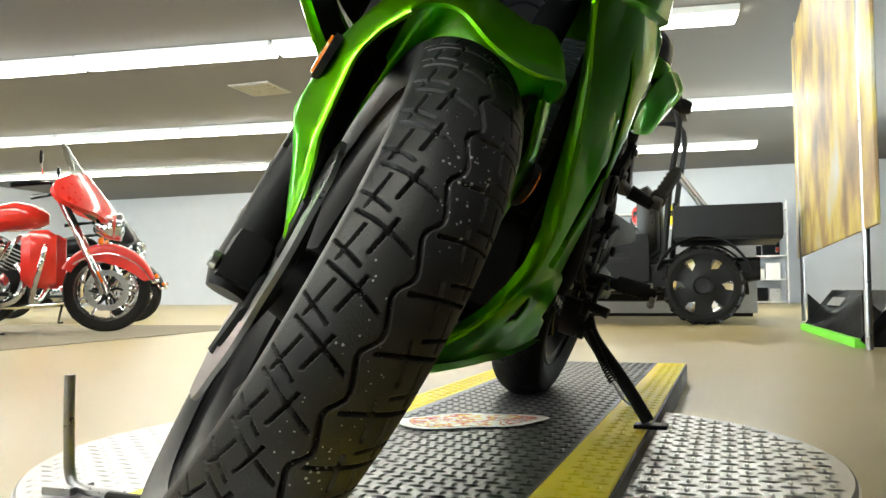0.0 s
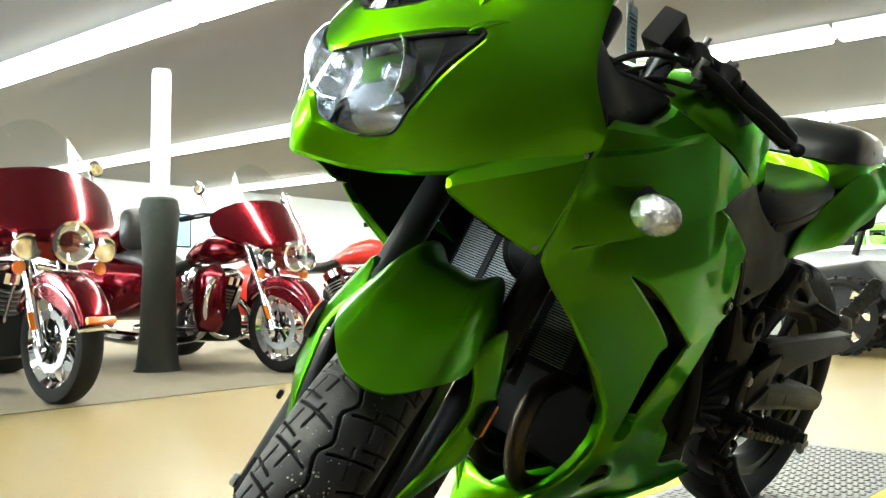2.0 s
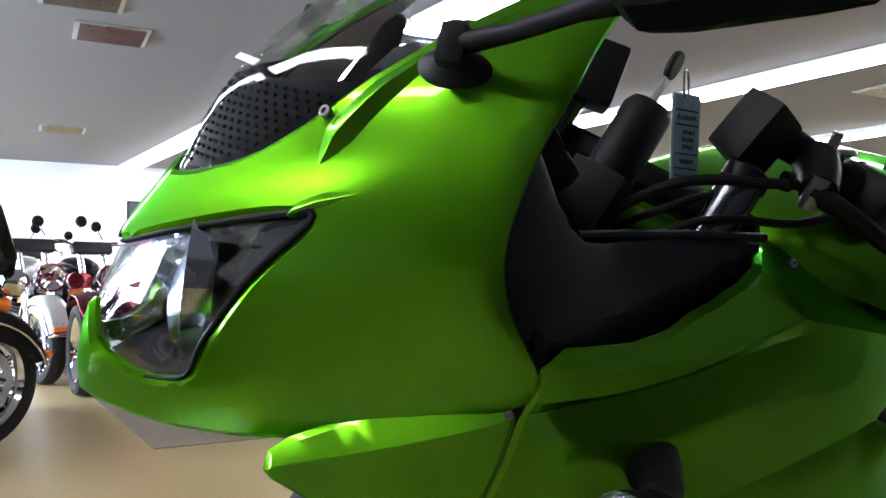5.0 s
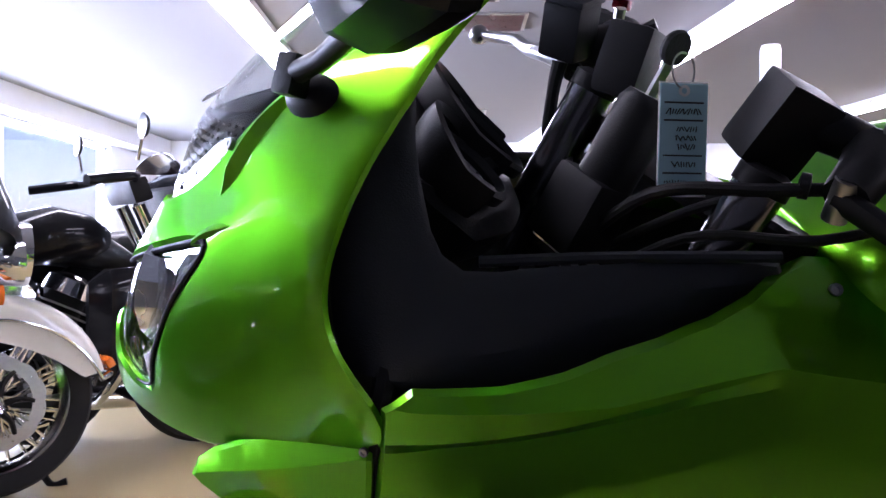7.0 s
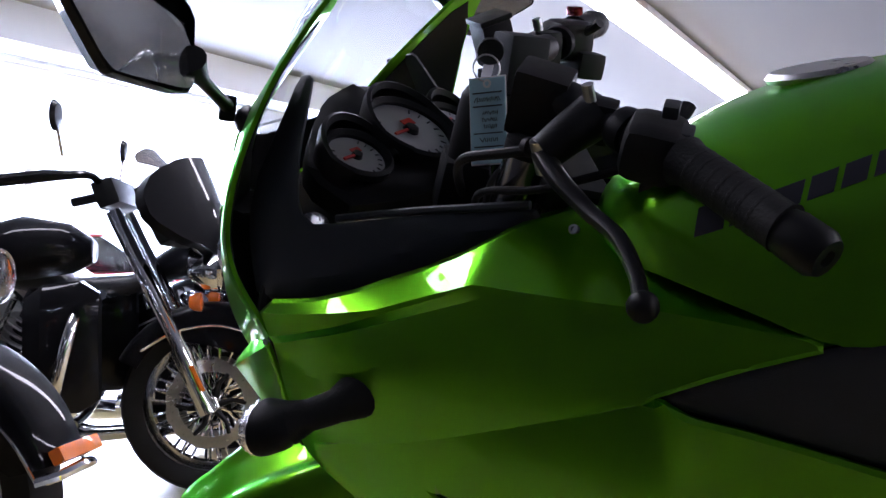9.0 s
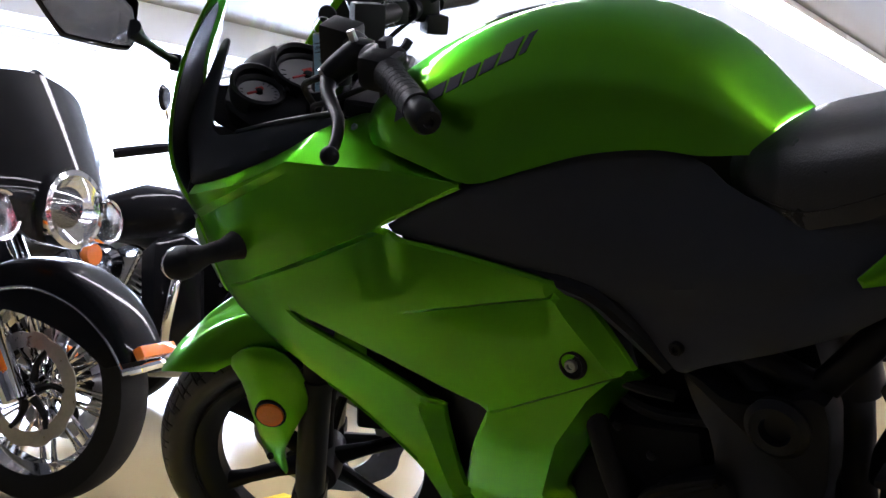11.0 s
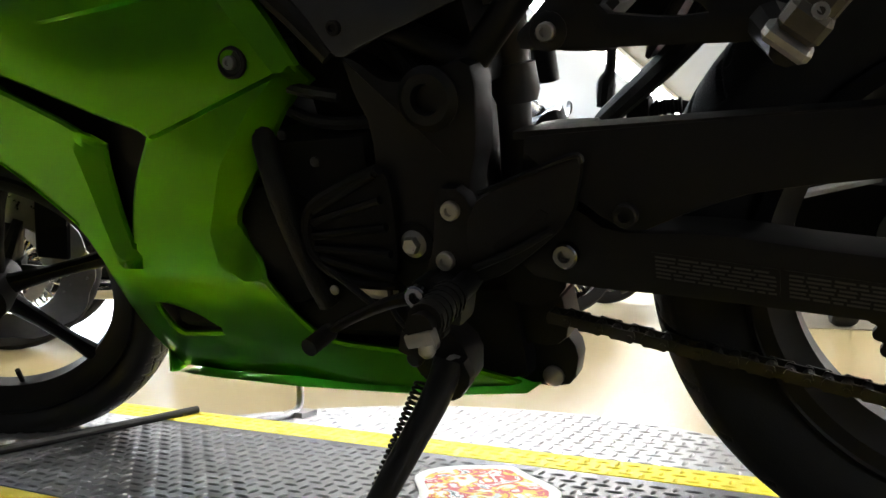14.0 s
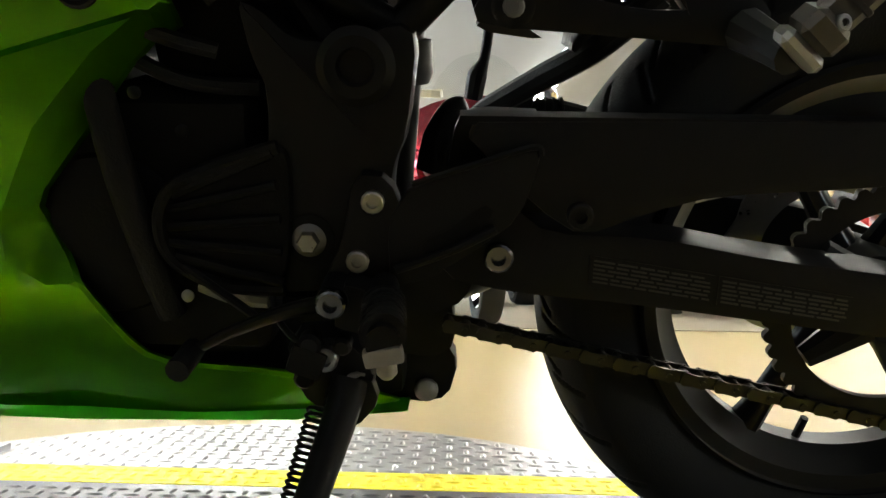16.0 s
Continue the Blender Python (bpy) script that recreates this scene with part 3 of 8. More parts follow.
def rear_tread(u, s):
    pitch, d = 2.01 / 30, abs(s)
    for lo, hi, skew, start in ((0.010, 0.046, 0.9, 0.0), (0.030, 0.072, 0.5, 0.55)):
        if lo < d < hi:
            q = (u - skew * (d - lo) - (0.5 * pitch if s > 0 else 0)) / pitch - start
            if abs(q - round(q)) * pitch < 0.0028:
                return 0.005
    return 0.0


RIMBLACK = material("rim_black_paint", (0.008, 0.008, 0.009), 0.42, spec=0.22, vary=0.1)


def wheel(centre, radius, half, name, grooves, nu, nv, m=None, wide=0.05, rubber=None, rim_r=0.222):
    base = (m or Matrix()) @ Matrix.Translation(centre)
    hoop = lathe([(rim_r, -wide), (rim_r + 0.004, -wide + 0.003), (rim_r, -wide + 0.008), (rim_r - 0.014, -wide + 0.012), (rim_r - 0.026, -0.02), (rim_r - 0.034, -0.012), (rim_r - 0.034, 0.012), (rim_r - 0.026, 0.02), (rim_r - 0.014, wide - 0.012), (rim_r, wide - 0.008), (rim_r + 0.004, wide - 0.003), (rim_r, wide)], 96)
    w = part(name, hoop, RIMBLACK, bike, "black cast wheel rim", at=base)
    tyre = new("tyre", tyre_mesh(radius, rim_r, half, grooves, nu, nv))
    tyre.data.materials.append(rubber or TREAD)
    tyre.parent = w
    tagged(tyre, "black rubber tyre with cut tread grooves")
    part("hub", lathe([(0, -0.06), (0.02, -0.06), (0.024, -0.05), (0.036, -0.045), (0.04, -0.02), (0.04, 0.02), (0.036, 0.045), (0.024, 0.05), (0.02, 0.06), (0, 0.06)], 32), SATIN, w)
    for i in range(6):
        a = radians(60 * i + 2)
        bm = tube([(0.03, 0, 0), (0.09, 0, 0), (0.15, 0, 0), (0.192, 0, 0)], [0.021, 0.0145, 0.0135, 0.019], 10, squash=0.85)
        sp = part("spoke", bm, GLOSSBLACK, w)
        sp.matrix_basis = Euler((0, -a, 0)).to_matrix().to_4x4()
    vl = part("valve", tube([(0.19, 0, 0), (0.16, -0.006, 0)], 0.0045, 8, straight=True), GRIP, w, "short black tyre valve")
    vl.matrix_basis = Euler((0, radians(100), 0)).to_matrix().to_4x4()
    return w, base


TREAD = material("tread_rubber", (0.015, 0.015, 0.0157), 0.44, spec=0.42, vary=0.35, scale=30, bump=0.2, bump_scale=500)
TREAD.name = "dusty_tread_rubber"
tn = TREAD.node_tree
vor = tn.nodes.new("ShaderNodeTexVoronoi")
vor.inputs["Scale"].default_value = 170
tcx = tn.nodes.new("ShaderNodeTexCoord")
tn.links.new(tcx.outputs["Object"], vor.inputs["Vector"])
nz = tn.nodes.new("ShaderNodeTexNoise")
nz.inputs["Scale"].default_value = 14
tn.links.new(tcx.outputs["Object"], nz.inputs["Vector"])
sub = tn.nodes.new("ShaderNodeMath")
sub.operation = "MULTIPLY_ADD"
sub.inputs[1].default_value, sub.inputs[2].default_value = 0.75, -0.25
tn.links.new(nz.outputs["Fac"], sub.inputs[0])
less = tn.nodes.new("ShaderNodeMath")
less.operation = "LESS_THAN"
tn.links.new(vor.outputs["Distance"], less.inputs[0])
tn.links.new(sub.outputs[0], less.inputs[1])
mixd = tn.nodes.new("ShaderNodeMix")
mixd.data_type = "RGBA"
bs = tn.nodes["Principled BSDF"]
old = bs.inputs["Base Color"].links[0].from_socket
sepx = tn.nodes.new("ShaderNodeSeparateXYZ")
tn.links.new(tcx.outputs["Object"], sepx.inputs[0])
mid_y = tn.nodes.new("ShaderNodeMath")
mid_y.operation = "ABSOLUTE"
tn.links.new(sepx.outputs["Y"], mid_y.inputs[0])
band = tn.nodes.new("ShaderNodeMath")
band.operation = "LESS_THAN"
band.inputs[1].default_value = 0.026
tn.links.new(mid_y.outputs[0], band.inputs[0])
both = tn.nodes.new("ShaderNodeMath")
both.operation = "MULTIPLY"
tn.links.new(less.outputs[0], both.inputs[0])
tn.links.new(band.outputs[0], both.inputs[1])
tn.links.new(both.outputs[0], mixd.inputs["Factor"])
tn.links.new(old, mixd.inputs[6])
mixd.inputs[7].default_value = (0.36, 0.36, 0.36, 1)
tn.links.new(mixd.outputs[2], bs.inputs["Base Color"])

front, front_at = wheel(FC, 0.293, 0.056, "front_wheel", front_tread, 1800, 161, TURN, 0.042)
rear, rear_at = wheel(RC, 0.320, 0.066, "rear_wheel", rear_tread, 900, 101, None, 0.052, RUBBER, 0.219)


# brake discs and sprocket
def petal_disc(r_out, r_in, y, petals, thick=0.005):
    bm = bmesh.new()
    n = petals * 8
    outer = [(r_out - 0.006 * (0.5 + 0.5 * math.cos(petals * 2 * math.pi * i / n)) ** 2) for i in range(n)]
    rings = []
    for yy in (y - thick / 2, y + thick / 2):
        rings.append([[bm.verts.new((r * math.cos(2 * math.pi * i / n), yy, r * math.sin(2 * math.pi * i / n))) for i, r in enumerate(rr)] for rr in (outer, [r_in] * n)])
    (o0, i0), (o1, i1) = rings
    for i in range(n):
        k = (i + 1) % n
        for a, b in ((o0, i0), (i0, i1), (i1, o1), (o1, o0)):
            bm.faces.new((a[i], a[k], b[k], b[i]))
    return bm


disc = part("brake_disc", petal_disc(0.145, 0.09, 0.064, 10), STEEL, front, "steel petal brake disc")
for i in range(5):
    a = radians(72 * i + 20)
    arm = part("disc_arm", tube([(0.03, 0.055, 0), (0.1, 0.064, 0)], [0.014, 0.009], 8, straight=True), SATIN, front)
    arm.matrix_basis = Euler((0, a, 0)).to_matrix().to_4x4()
part("rear_disc", petal_disc(0.11, 0.07, 0.075, 9), STEEL, rear, "steel petal brake disc")
sprocket = part("sprocket", petal_disc(0.118, 0.092, -0.08, 43, 0.007), SATIN, rear, "dark rear sprocket")
for i in range(5):
    sa = part("sprocket_arm", tube([(0.03, -0.078, 0), (0.09, -0.08, 0)], [0.02, 0.011], 8, straight=True), SATIN, rear)
    sa.matrix_basis = Euler((0, radians(72 * i), 0)).to_matrix().to_4x4()

# ---- fork, caliper, fender (these turn with the handlebar)
for side in (-1, 1):
    y = 0.088 * side
    slider = tube([(-0.05, y, 0.245), (-0.044, y, 0.258), (0.045, y, 0.44), (0.075, y, 0.50)], [0.02, 0.0255, 0.0255, 0.0255], 20, straight=True)
    fork = part("fork_slider", slider, SATIN, bike, "black lower fork leg", at=TURN)
    part("dust_seal", tube([(0.075, y, 0.50), (0.085, y, 0.52)], 0.0275, 20, straight=True), GRIP, fork)
    part("fork_tube", tube([(0.07, y, 0.49), (0.298, y, 0.95)], 0.0185, 20, straight=True), DARKCHROME, bike, "dark polished fork tube", at=TURN)
    part("fork_cover", tube([(0.085, y, 0.52), (0.20, y, 0.752)], 0.0225, 18, straight=True), SATIN, fork, "black fork tube cover")
    part("axle_clamp", block(0.06, 0.04, 0.055, pose(-0.036, y, 0.275, ry=26), 0.014), SATIN, fork)
    screw((-0.058, y + 0.021 * side, 0.271), (0, side, 0), 0.009, fork)
    part("fork_cap", lathe([(0, 0), (0.02, 0), (0.02, 0.012), (0.012, 0.016), (0, 0.016)], 20), SATIN, bike, at=TURN @ along((0.298, y, 0.95), (0.31, y, 0.974)))
caliper = part("brake_caliper", block(0.055, 0.05, 0.11, pose(0.075, 0.082, 0.33, ry=22), 0.012, 3), SATIN, bike, "black brake caliper", at=TURN)
part("caliper_bridge", block(0.04, 0.06, 0.04, pose(0.094, 0.075, 0.36, ry=22), 0.01), ENGINE, caliper)
screw((0.07, 0.108, 0.30), (0, 1, 0), 0.007, caliper)
screw((0.09, 0.108, 0.36), (0, 1, 0), 0.007, caliper)
part("brake_hose", tube([(0.09, 0.09, 0.38), (0.12, 0.1, 0.5), (0.17, 0.08, 0.62), (0.22, 0.05, 0.78)], 0.005, 8), GRIP, bike, at=TURN)
for z, w in ((0.80, 0.24), (0.905, 0.23)):
    x = -0.082 + z * math.tan(radians(26)) - 0.03
    part("triple_clamp", block(0.065, w, 0.026, pose(x, 0, z, ry=26), 0.012, 3), SATIN, bike, "black fork clamp", at=TURN)


def arch(v, th):
    """The fender: v across from -1 to 1, th round the wheel in degrees."""
    k = abs(v)
    back = min(1.0, max(0.0, (112 - th) / 60))
    r = 0.327 - 0.050 * k ** 2.6 + (0.005 + 0.027 * back) * (0.5 + 0.5 * math.cos(math.pi * min(1.0, abs(k - 0.5) / 0.34))) + 0.030 * back
    y = 0.079 * math.sin(v * 1.35) / math.sin(1.35)
    a = radians(th)
    return FC.x + r * math.cos(a), y, FC.z + r * math.sin(a)


fen = bmesh.new()
rows = []
for i in range(41):
    v = i / 20 - 1
    first = 124 - 24 * abs(v) ** 2
    last = 26 - 16 * max(0.0, 1 - abs(abs(v) - 0.5) / 0.3) + 8 * (1 - abs(v))
    rows.append([fen.verts.new(arch(v, first + (last - first) * j / 40)) for j in range(41)])
for r0, r1 in zip(rows, rows[1:]):
    for j in range(40):
        fen.faces.new((r0[j], r0[j + 1], r1[j + 1], r1[j]))
bmesh.ops.recalc_face_normals(fen, faces=fen.faces[:])
bmesh.ops.solidify(fen, geom=fen.faces[:], thickness=0.0035)
fender = part("front_fender", fen, GREEN, bike, "lime green front fender", at=TURN, sharp=0.8)
EAR = [(-0.055, 0.575), (-0.036, 0.53), (-0.052, 0.46), (-0.070, 0.385), (-0.068, 0.318), (-0.058, 0.33), (-0.025, 0.40), (0.03, 0.455), (0.066, 0.488), (0.075, 0.54), (0.05, 0.585), (0.0, 0.602)]
for side in (-1, 1):
    def ear_lift(x, z, side=side):
        return x, side * (0.122 - 0.42 * max(0.0, z - 0.50) ** 1.15 - 0.02 * max(0.0, 0.42 - z) / 0.1 - 0.08 * max(0, x - 0.03) - 0.5 * max(0.0, 0.0 - x)), z
    ear = part("fender_ear", sheet(EAR, ear_lift, step=0.011, thick=0.003, edge=0.004, flip=(side > 0)), GREEN, fender, "green side lobe of the fender")
    refl = part("reflector", lathe([(0, 0.002), (0.021, 0.002), (0.023, 0.006), (0.021, 0.011), (0, 0.012)], 32), AMBER, fender, "round orange reflector")
    refl.matrix_basis = along((0.0, side * 0.116, 0.49), (0.0, side * 1.1, 0.49))
    part("reflector_ring", lathe([(0.021, 0), (0.0255, 0), (0.0255, 0.008), (0.022, 0.008)], 32, closed=True), BLACK, refl)
    screw((-0.046, side * 0.108, 0.40), (0, side, 0), 0.006, fender, SATIN)


# ---- nose
def nose_base(k, z):
    k, z = math.sqrt(k * k + 0.000144) - 0.012, z - 0.85
    return -0.1052 + 0.6483 * z + 2.6262 * z ** 2 - 4.3615 * z ** 3 + 0.2195 * k + 5.1121 * k ** 2 - 8.399 * k ** 3 - 2.0968 * k * z - 6.7912 * k * k * z


nose_more = surface([(k, z, x - nose_base(k, z)) for k, z, x in ((0, 0.832, -0.109), (0, 0.771, -0.137), (0, 0.712, -0.139), (0.09, 0.758, -0.078), (0.126, 0.884, -0.014), (0, 0.886, -0.083), (0.112, 0.924, 0.004), (0.095, 0.947, 0.003), (0.134, 1.062, 0.169), (0.132, 1.088, 0.206), (0.184, 0.995, 0.128), (0.137, 0.987, 0.061), (0.105, 0.921, 0.007), (0.214, 0.78, 0.106), (0.06, 0.72, -0.09), (0.13, 0.735, -0.02), (0.226, 0.832, 0.095), (0.222, 0.855, 0.081), (0.216, 0.882, 0.078), (0.203, 0.935, 0.092))], 1.5e-3)
BROW = [(0.0, 0.829), (0.018, 0.835), (0.05, 0.852), (0.10, 0.878), (0.150, 0.897)]


def nose_x(k, z):
    x = nose_base(k, z) + nose_more(k, z)
    # the brow over the lamp stands a little proud
    up = z - height_on(BROW, k)
    if k < 0.16:
        x -= 0.004 * math.exp(-((up - 0.003) / 0.02) ** 2) * ramp01((0.16 - k) / 0.03)
    return x


def height_on(line, x):
    return float(np.interp(x, [p[0] for p in line], [p[1] for p in line]))


def ramp01(x):
    return min(1.0, max(0.0, x))


def nose_lift(y, z):
    k = math.sqrt(y * y + 1e-5)
    return nose_x(k, z), y, z


HALF = [(0.0, 0.712), (0.06, 0.708), (0.12, 0.722), (0.17, 0.75), (0.214, 0.776), (0.226, 0.80), (0.228, 0.816), (0.225, 0.834), (0.220, 0.857), (0.214, 0.884), (0.204, 0.93), (0.190, 0.985), (0.170, 1.035), (0.148, 1.083), (0.131, 1.096),
        (0.118, 1.072), (0.108, 1.032), (0.098, 0.99), (0.081, 0.942), (0.06, 0.908), (0.028, 0.89)]
NOSE = HALF + [(0.0, 0.884)] + [(-y, z) for y, z in reversed(HALF[1:])]
LHALF = [(0.0, 0.788), (0.010, 0.780), (0.022, 0.758), (0.06, 0.746), (0.088, 0.757), (0.098, 0.79), (0.112, 0.84), (0.130, 0.886), (0.10, 0.878), (0.05, 0.852), (0.018, 0.835)]
LIGHT = LHALF + [(0.0, 0.829)] + [(-y, z) for y, z in reversed(LHALF[1:])]
nose = part("nose_cowl", sheet(NOSE, nose_lift, [LIGHT], step=0.0085, thick=0.004, edge=0.005, flip=True, creases=[[(0.0, 0.885), (0.0, 0.835)], [(0.0, 0.785), (0.0, 0.714)]]), GREEN, bike, "lime green nose cowl", sharp=0.4)
lens_poly = [(y * 0.985, 0.815 + (z - 0.815) * 0.97) for y, z in LIGHT]
part("headlight_lens", sheet(lens_poly, lambda y, z: (nose_x(math.sqrt(y * y + 1e-5), z) + 0.004, y, z), step=0.014, thick=0.002, edge=0.002, flip=True), LENS, nose, "clear twin headlight lens").visible_shadow = False
back = sheet([(y * 1.05, 0.815 + (z - 0.815) * 1.08) for y, z in LIGHT], lambda y, z: (nose_x(min(abs(y), 0.125), z) + 0.052 - 0.35 * max(0, abs(y) - 0.09), y, z), step=0.016, thick=0.003, edge=0.002, flip=True)
part("headlight_backing", back, REFLECTOR, nose, "bright headlight housing")
for side in (-1, 1):
    # two faceted bowls, a large one above and a small one below and outside it
    for nm, c, r, way in (("headlight_reflector", (-0.058, 0.047, 0.822), 0.045, (0.9, 0.30, 0.78)), ("lower_reflector", (-0.052, 0.068, 0.776), 0.027, (0.9, 0.40, 0.83))):
        bowl = lathe([(0.0, r * 0.62), (r * 0.3, r * 0.58), (r * 0.62, r * 0.38), (r * 0.88, r * 0.05), (r, -r * 0.32), (r * 1.03, -r * 0.32), (r * 0.93, r * 0.1), (r * 0.66, r * 0.46), (r * 0.3, r * 0.66), (0, r * 0.7)], 14)
        b = part(nm, bowl, REFLECTOR, nose, "faceted chrome headlight reflector", sharp=0.1)
        b.matrix_basis = along((c[0], side * c[1], c[2]), (way[0], side * way[1], way[2]))
        part("bulb_shield", lathe([(0, -r * 0.25), (r * 0.22, -r * 0.22), (r * 0.26, r * 0.2), (r * 0.26, r * 0.6), (0, r * 0.6)], 16), CHROME, b, "chrome bulb cap")
    rib = tube([(-0.062, side * 0.018, 0.752), (-0.055, side * 0.045, 0.765), (-0.05, side * 0.056, 0.79), (-0.03, side * 0.09, 0.812)], 0.0028, 6)
    part("lamp_rib", rib, CHROME, nose)
    # a raised blade runs from the lamp's outer corner up to the mirror
    for nm, pts, wide, high in (("cowl_blade", [(0.105, 0.913), (0.110, 0.942), (0.118, 0.985), (0.125, 1.03)], 0.012, 0.009), ("cowl_brow", [(0.114, 0.880), (0.127, 0.893), (0.140, 0.902)], 0.006, 0.005)):
        ridge = bmesh.new()
        line3 = smooth_line([(y, z, 0) for y, z in pts], 8)
        rings = []
        for i, q in enumerate(line3):
            f = i / (len(line3) - 1)
            bulge = min(1.0, 4 * f) * min(1.0, 2.2 * (1 - f))
            tang = (line3[min(i + 1, len(line3) - 1)] - line3[max(i - 1, 0)]).normalized()
            acr = Vector((-tang.y, tang.x, 0))
            row = []
            for off, lift_by in ((-1.0, -0.003), (-0.12, high * bulge), (0.12, high * bulge * 0.9), (1.0, -0.003)):
                c = q + acr * off * wide * (0.35 + 0.65 * bulge) * (1.6 if off > 0 else 0.7)
                row.append(ridge.verts.new((nose_x(c.x, c.y) - lift_by, side * c.x, c.y)))
            rings.append(row)
        for r0, r1 in zip(rings, rings[1:]):
            for j in range(3):
                ridge.faces.new((r0[j], r0[j + 1], r1[j + 1], r1[j]))
            ridge.faces.new((r0[3], r0[0], r1[0], r1[3]))
        ridge.faces.new(rings[0])
        ridge.faces.new(rings[-1])
        part(nm, ridge, GREEN, nose, sharp=0.5)
    # black seal round the lens
    seal = [(0.006, 0.830), (0.018, 0.834), (0.05, 0.850), (0.10, 0.8755), (0.127, 0.884), (0.111, 0.84), (0.097, 0.79), (0.087, 0.759), (0.06, 0.748)]
    part("lens_seal", tube([(nose_x(y, z) + 0.0015, side * y, z) for y, z in seal], [0.0015, 0.002, 0.0022, 0.0025, 0.0028, 0.0024, 0.002, 0.0015, 0.001], 8), BLACK, nose, "black rubber lens seal")
    # black outer corner inside the lens
    corner = [(0.092, 0.785), (0.099, 0.792), (0.112, 0.84), (0.131, 0.887), (0.112, 0.881), (0.095, 0.874), (0.099, 0.83)]
    part("lamp_corner", sheet([(side * y, z) for y, z in corner], lambda y, z: (nose_x(math.sqrt(y * y + 1e-5), z) + 0.012, y, z), step=0.012, thick=0.002, edge=0.002, flip=(side > 0)), BLACK, nose, "black outer lamp corner")
    for yy, zz, rr in ((0.089, 0.945, 0.0045), (0.134, 1.062, 0.0045)):
        screw((nose_x(yy, zz) - 0.001, side * yy, zz), (-0.75, side * 0.45, 0.4), rr, nose)
    screw((0.1, side * 0.2135, 0.781), (-0.3, side, 0), 0.003, nose)

# ---- windscreen
screen_x = surface([(k, z, nose_x(k, z) + 0.003) for k, z in ((0, 0.884), (0.03, 0.89), (0.06, 0.908), (0.081, 0.942), (0.098, 0.99), (0.108, 1.032), (0.118, 1.072))] + [(0, 0.955, -0.046), (0, 0.98, -0.02), (0, 1.026, 0.03), (0, 1.075, 0.083), (0, 1.128, 0.155), (0.05, 0.98, -0.008), (0.07, 1.026, 0.054), (0.08, 1.075, 0.112), (0.05, 1.12, 0.163), (0.10, 1.105, 0.187), (0.13, 1.092, 0.209)])
SH = [(0.0, 0.878), (0.03, 0.886), (0.062, 0.904), (0.084, 0.94), (0.101, 0.99), (0.112, 1.032), (0.123, 1.074), (0.133, 1.094), (0.10, 1.107), (0.05, 1.122)]
SCREEN = SH + [(0.0, 1.13)] + [(-y, z) for y, z in reversed(SH[1:])]
screen = part("windscreen", sheet(SCREEN, lambda y, z: (screen_x(math.sqrt(y * y + 1e-5), z) + 0.001, y, z), step=0.016, thick=0.002, edge=0.002, flip=True), CLEAR, bike, "clear plastic windscreen")
screen.visible_shadow = False
rim_pts = [(screen_x(abs(y), z), y, z) for y, z in [(-0.126, 1.08), (-0.131, 1.093), (-0.10, 1.106), (-0.05, 1.121), (0, 1.129), (0.05, 1.121), (0.10, 1.106), (0.131, 1.093), (0.126, 1.08)]]
part("screen_edge", tube(rim_pts, 0.0013, 8), DARKCHROME, screen, "bright rolled screen edge")
# dotted black base of the screen
DOT = [(0.0, 0.888), (0.03, 0.893), (0.06, 0.91), (0.080, 0.94), (0.090, 0.968), (0.05, 0.962), (0.0, 0.956)]
base_poly = DOT + [(-y, z) for y, z in reversed(DOT[1:-1])]
part("screen_base", sheet(base_poly, lambda y, z: (screen_x(math.sqrt(y * y + 1e-5), z) + 0.0045, y, z), step=0.014, thick=0.002, edge=0.002, flip=True), material("dotted_black", (0.010, 0.010, 0.011), 0.8, spec=0.1, bump=0.3, bump_scale=260), screen, "black dotted lower screen band")
studs = bmesh.new()
for i in range(-13, 14):
    for j in range(12):
        y, z = (i + 0.5 * (j % 2)) * 0.0068, 0.893 + j * 0.0056
        if inside((y, z), base_poly) and inside((y * 1.06, z - 0.003), base_poly):
            bmesh.ops.create_icosphere(studs, subdivisions=1, radius=0.0017, matrix=Matrix.Translation((screen_x(math.sqrt(y * y + 1e-5), z) + 0.0035, y, z)))
tagged(part("dots", studs, bpy.data.materials["dotted_black"], screen, "small raised dots"), kind="stuff")
bar_mark = block(0.001, 0.062, 0.006, pose(screen_x(0, 0.968) - 0.0012, 0, 0.968, ry=45), 0.0003, 1)
part("white_mark", bar_mark, WHITE, screen, "plain white bar mark")

# ---- side fairings, one each side
side_y = surface([(0.106, 0.78, 0.216), (0.09, 0.666, 0.195), (0.214, 0.74, 0.234), (0.283, 0.651, 0.222), (0.386, 0.846, 0.214), (0.118, 0.827, 0.229),
                  (0.52, 0.826, 0.192), (0.6, 0.787, 0.186), (0.46, 0.748, 0.216), (0.674, 0.579, 0.168), (0.741, 0.551, 0.152), (0.5, 0.62, 0.205), (0.69, 0.668, 0.172), (0.38, 0.5, 0.185),
                  (0.45, 0.38, 0.165), (0.6, 0.4, 0.158), (0.42, 0.25, 0.12), (0.34, 0.155, 0.04), (0.6, 0.18, 0.088), (0.8, 0.188, 0.092), (0.8, 0.25, 0.115), (0.3, 0.48, 0.175), (0.91, 0.20, 0.092),
                  (0.7, 0.3, 0.14), (-0.03, 0.71, 0.142), (0.3, 0.84, 0.222)], 8e-4)


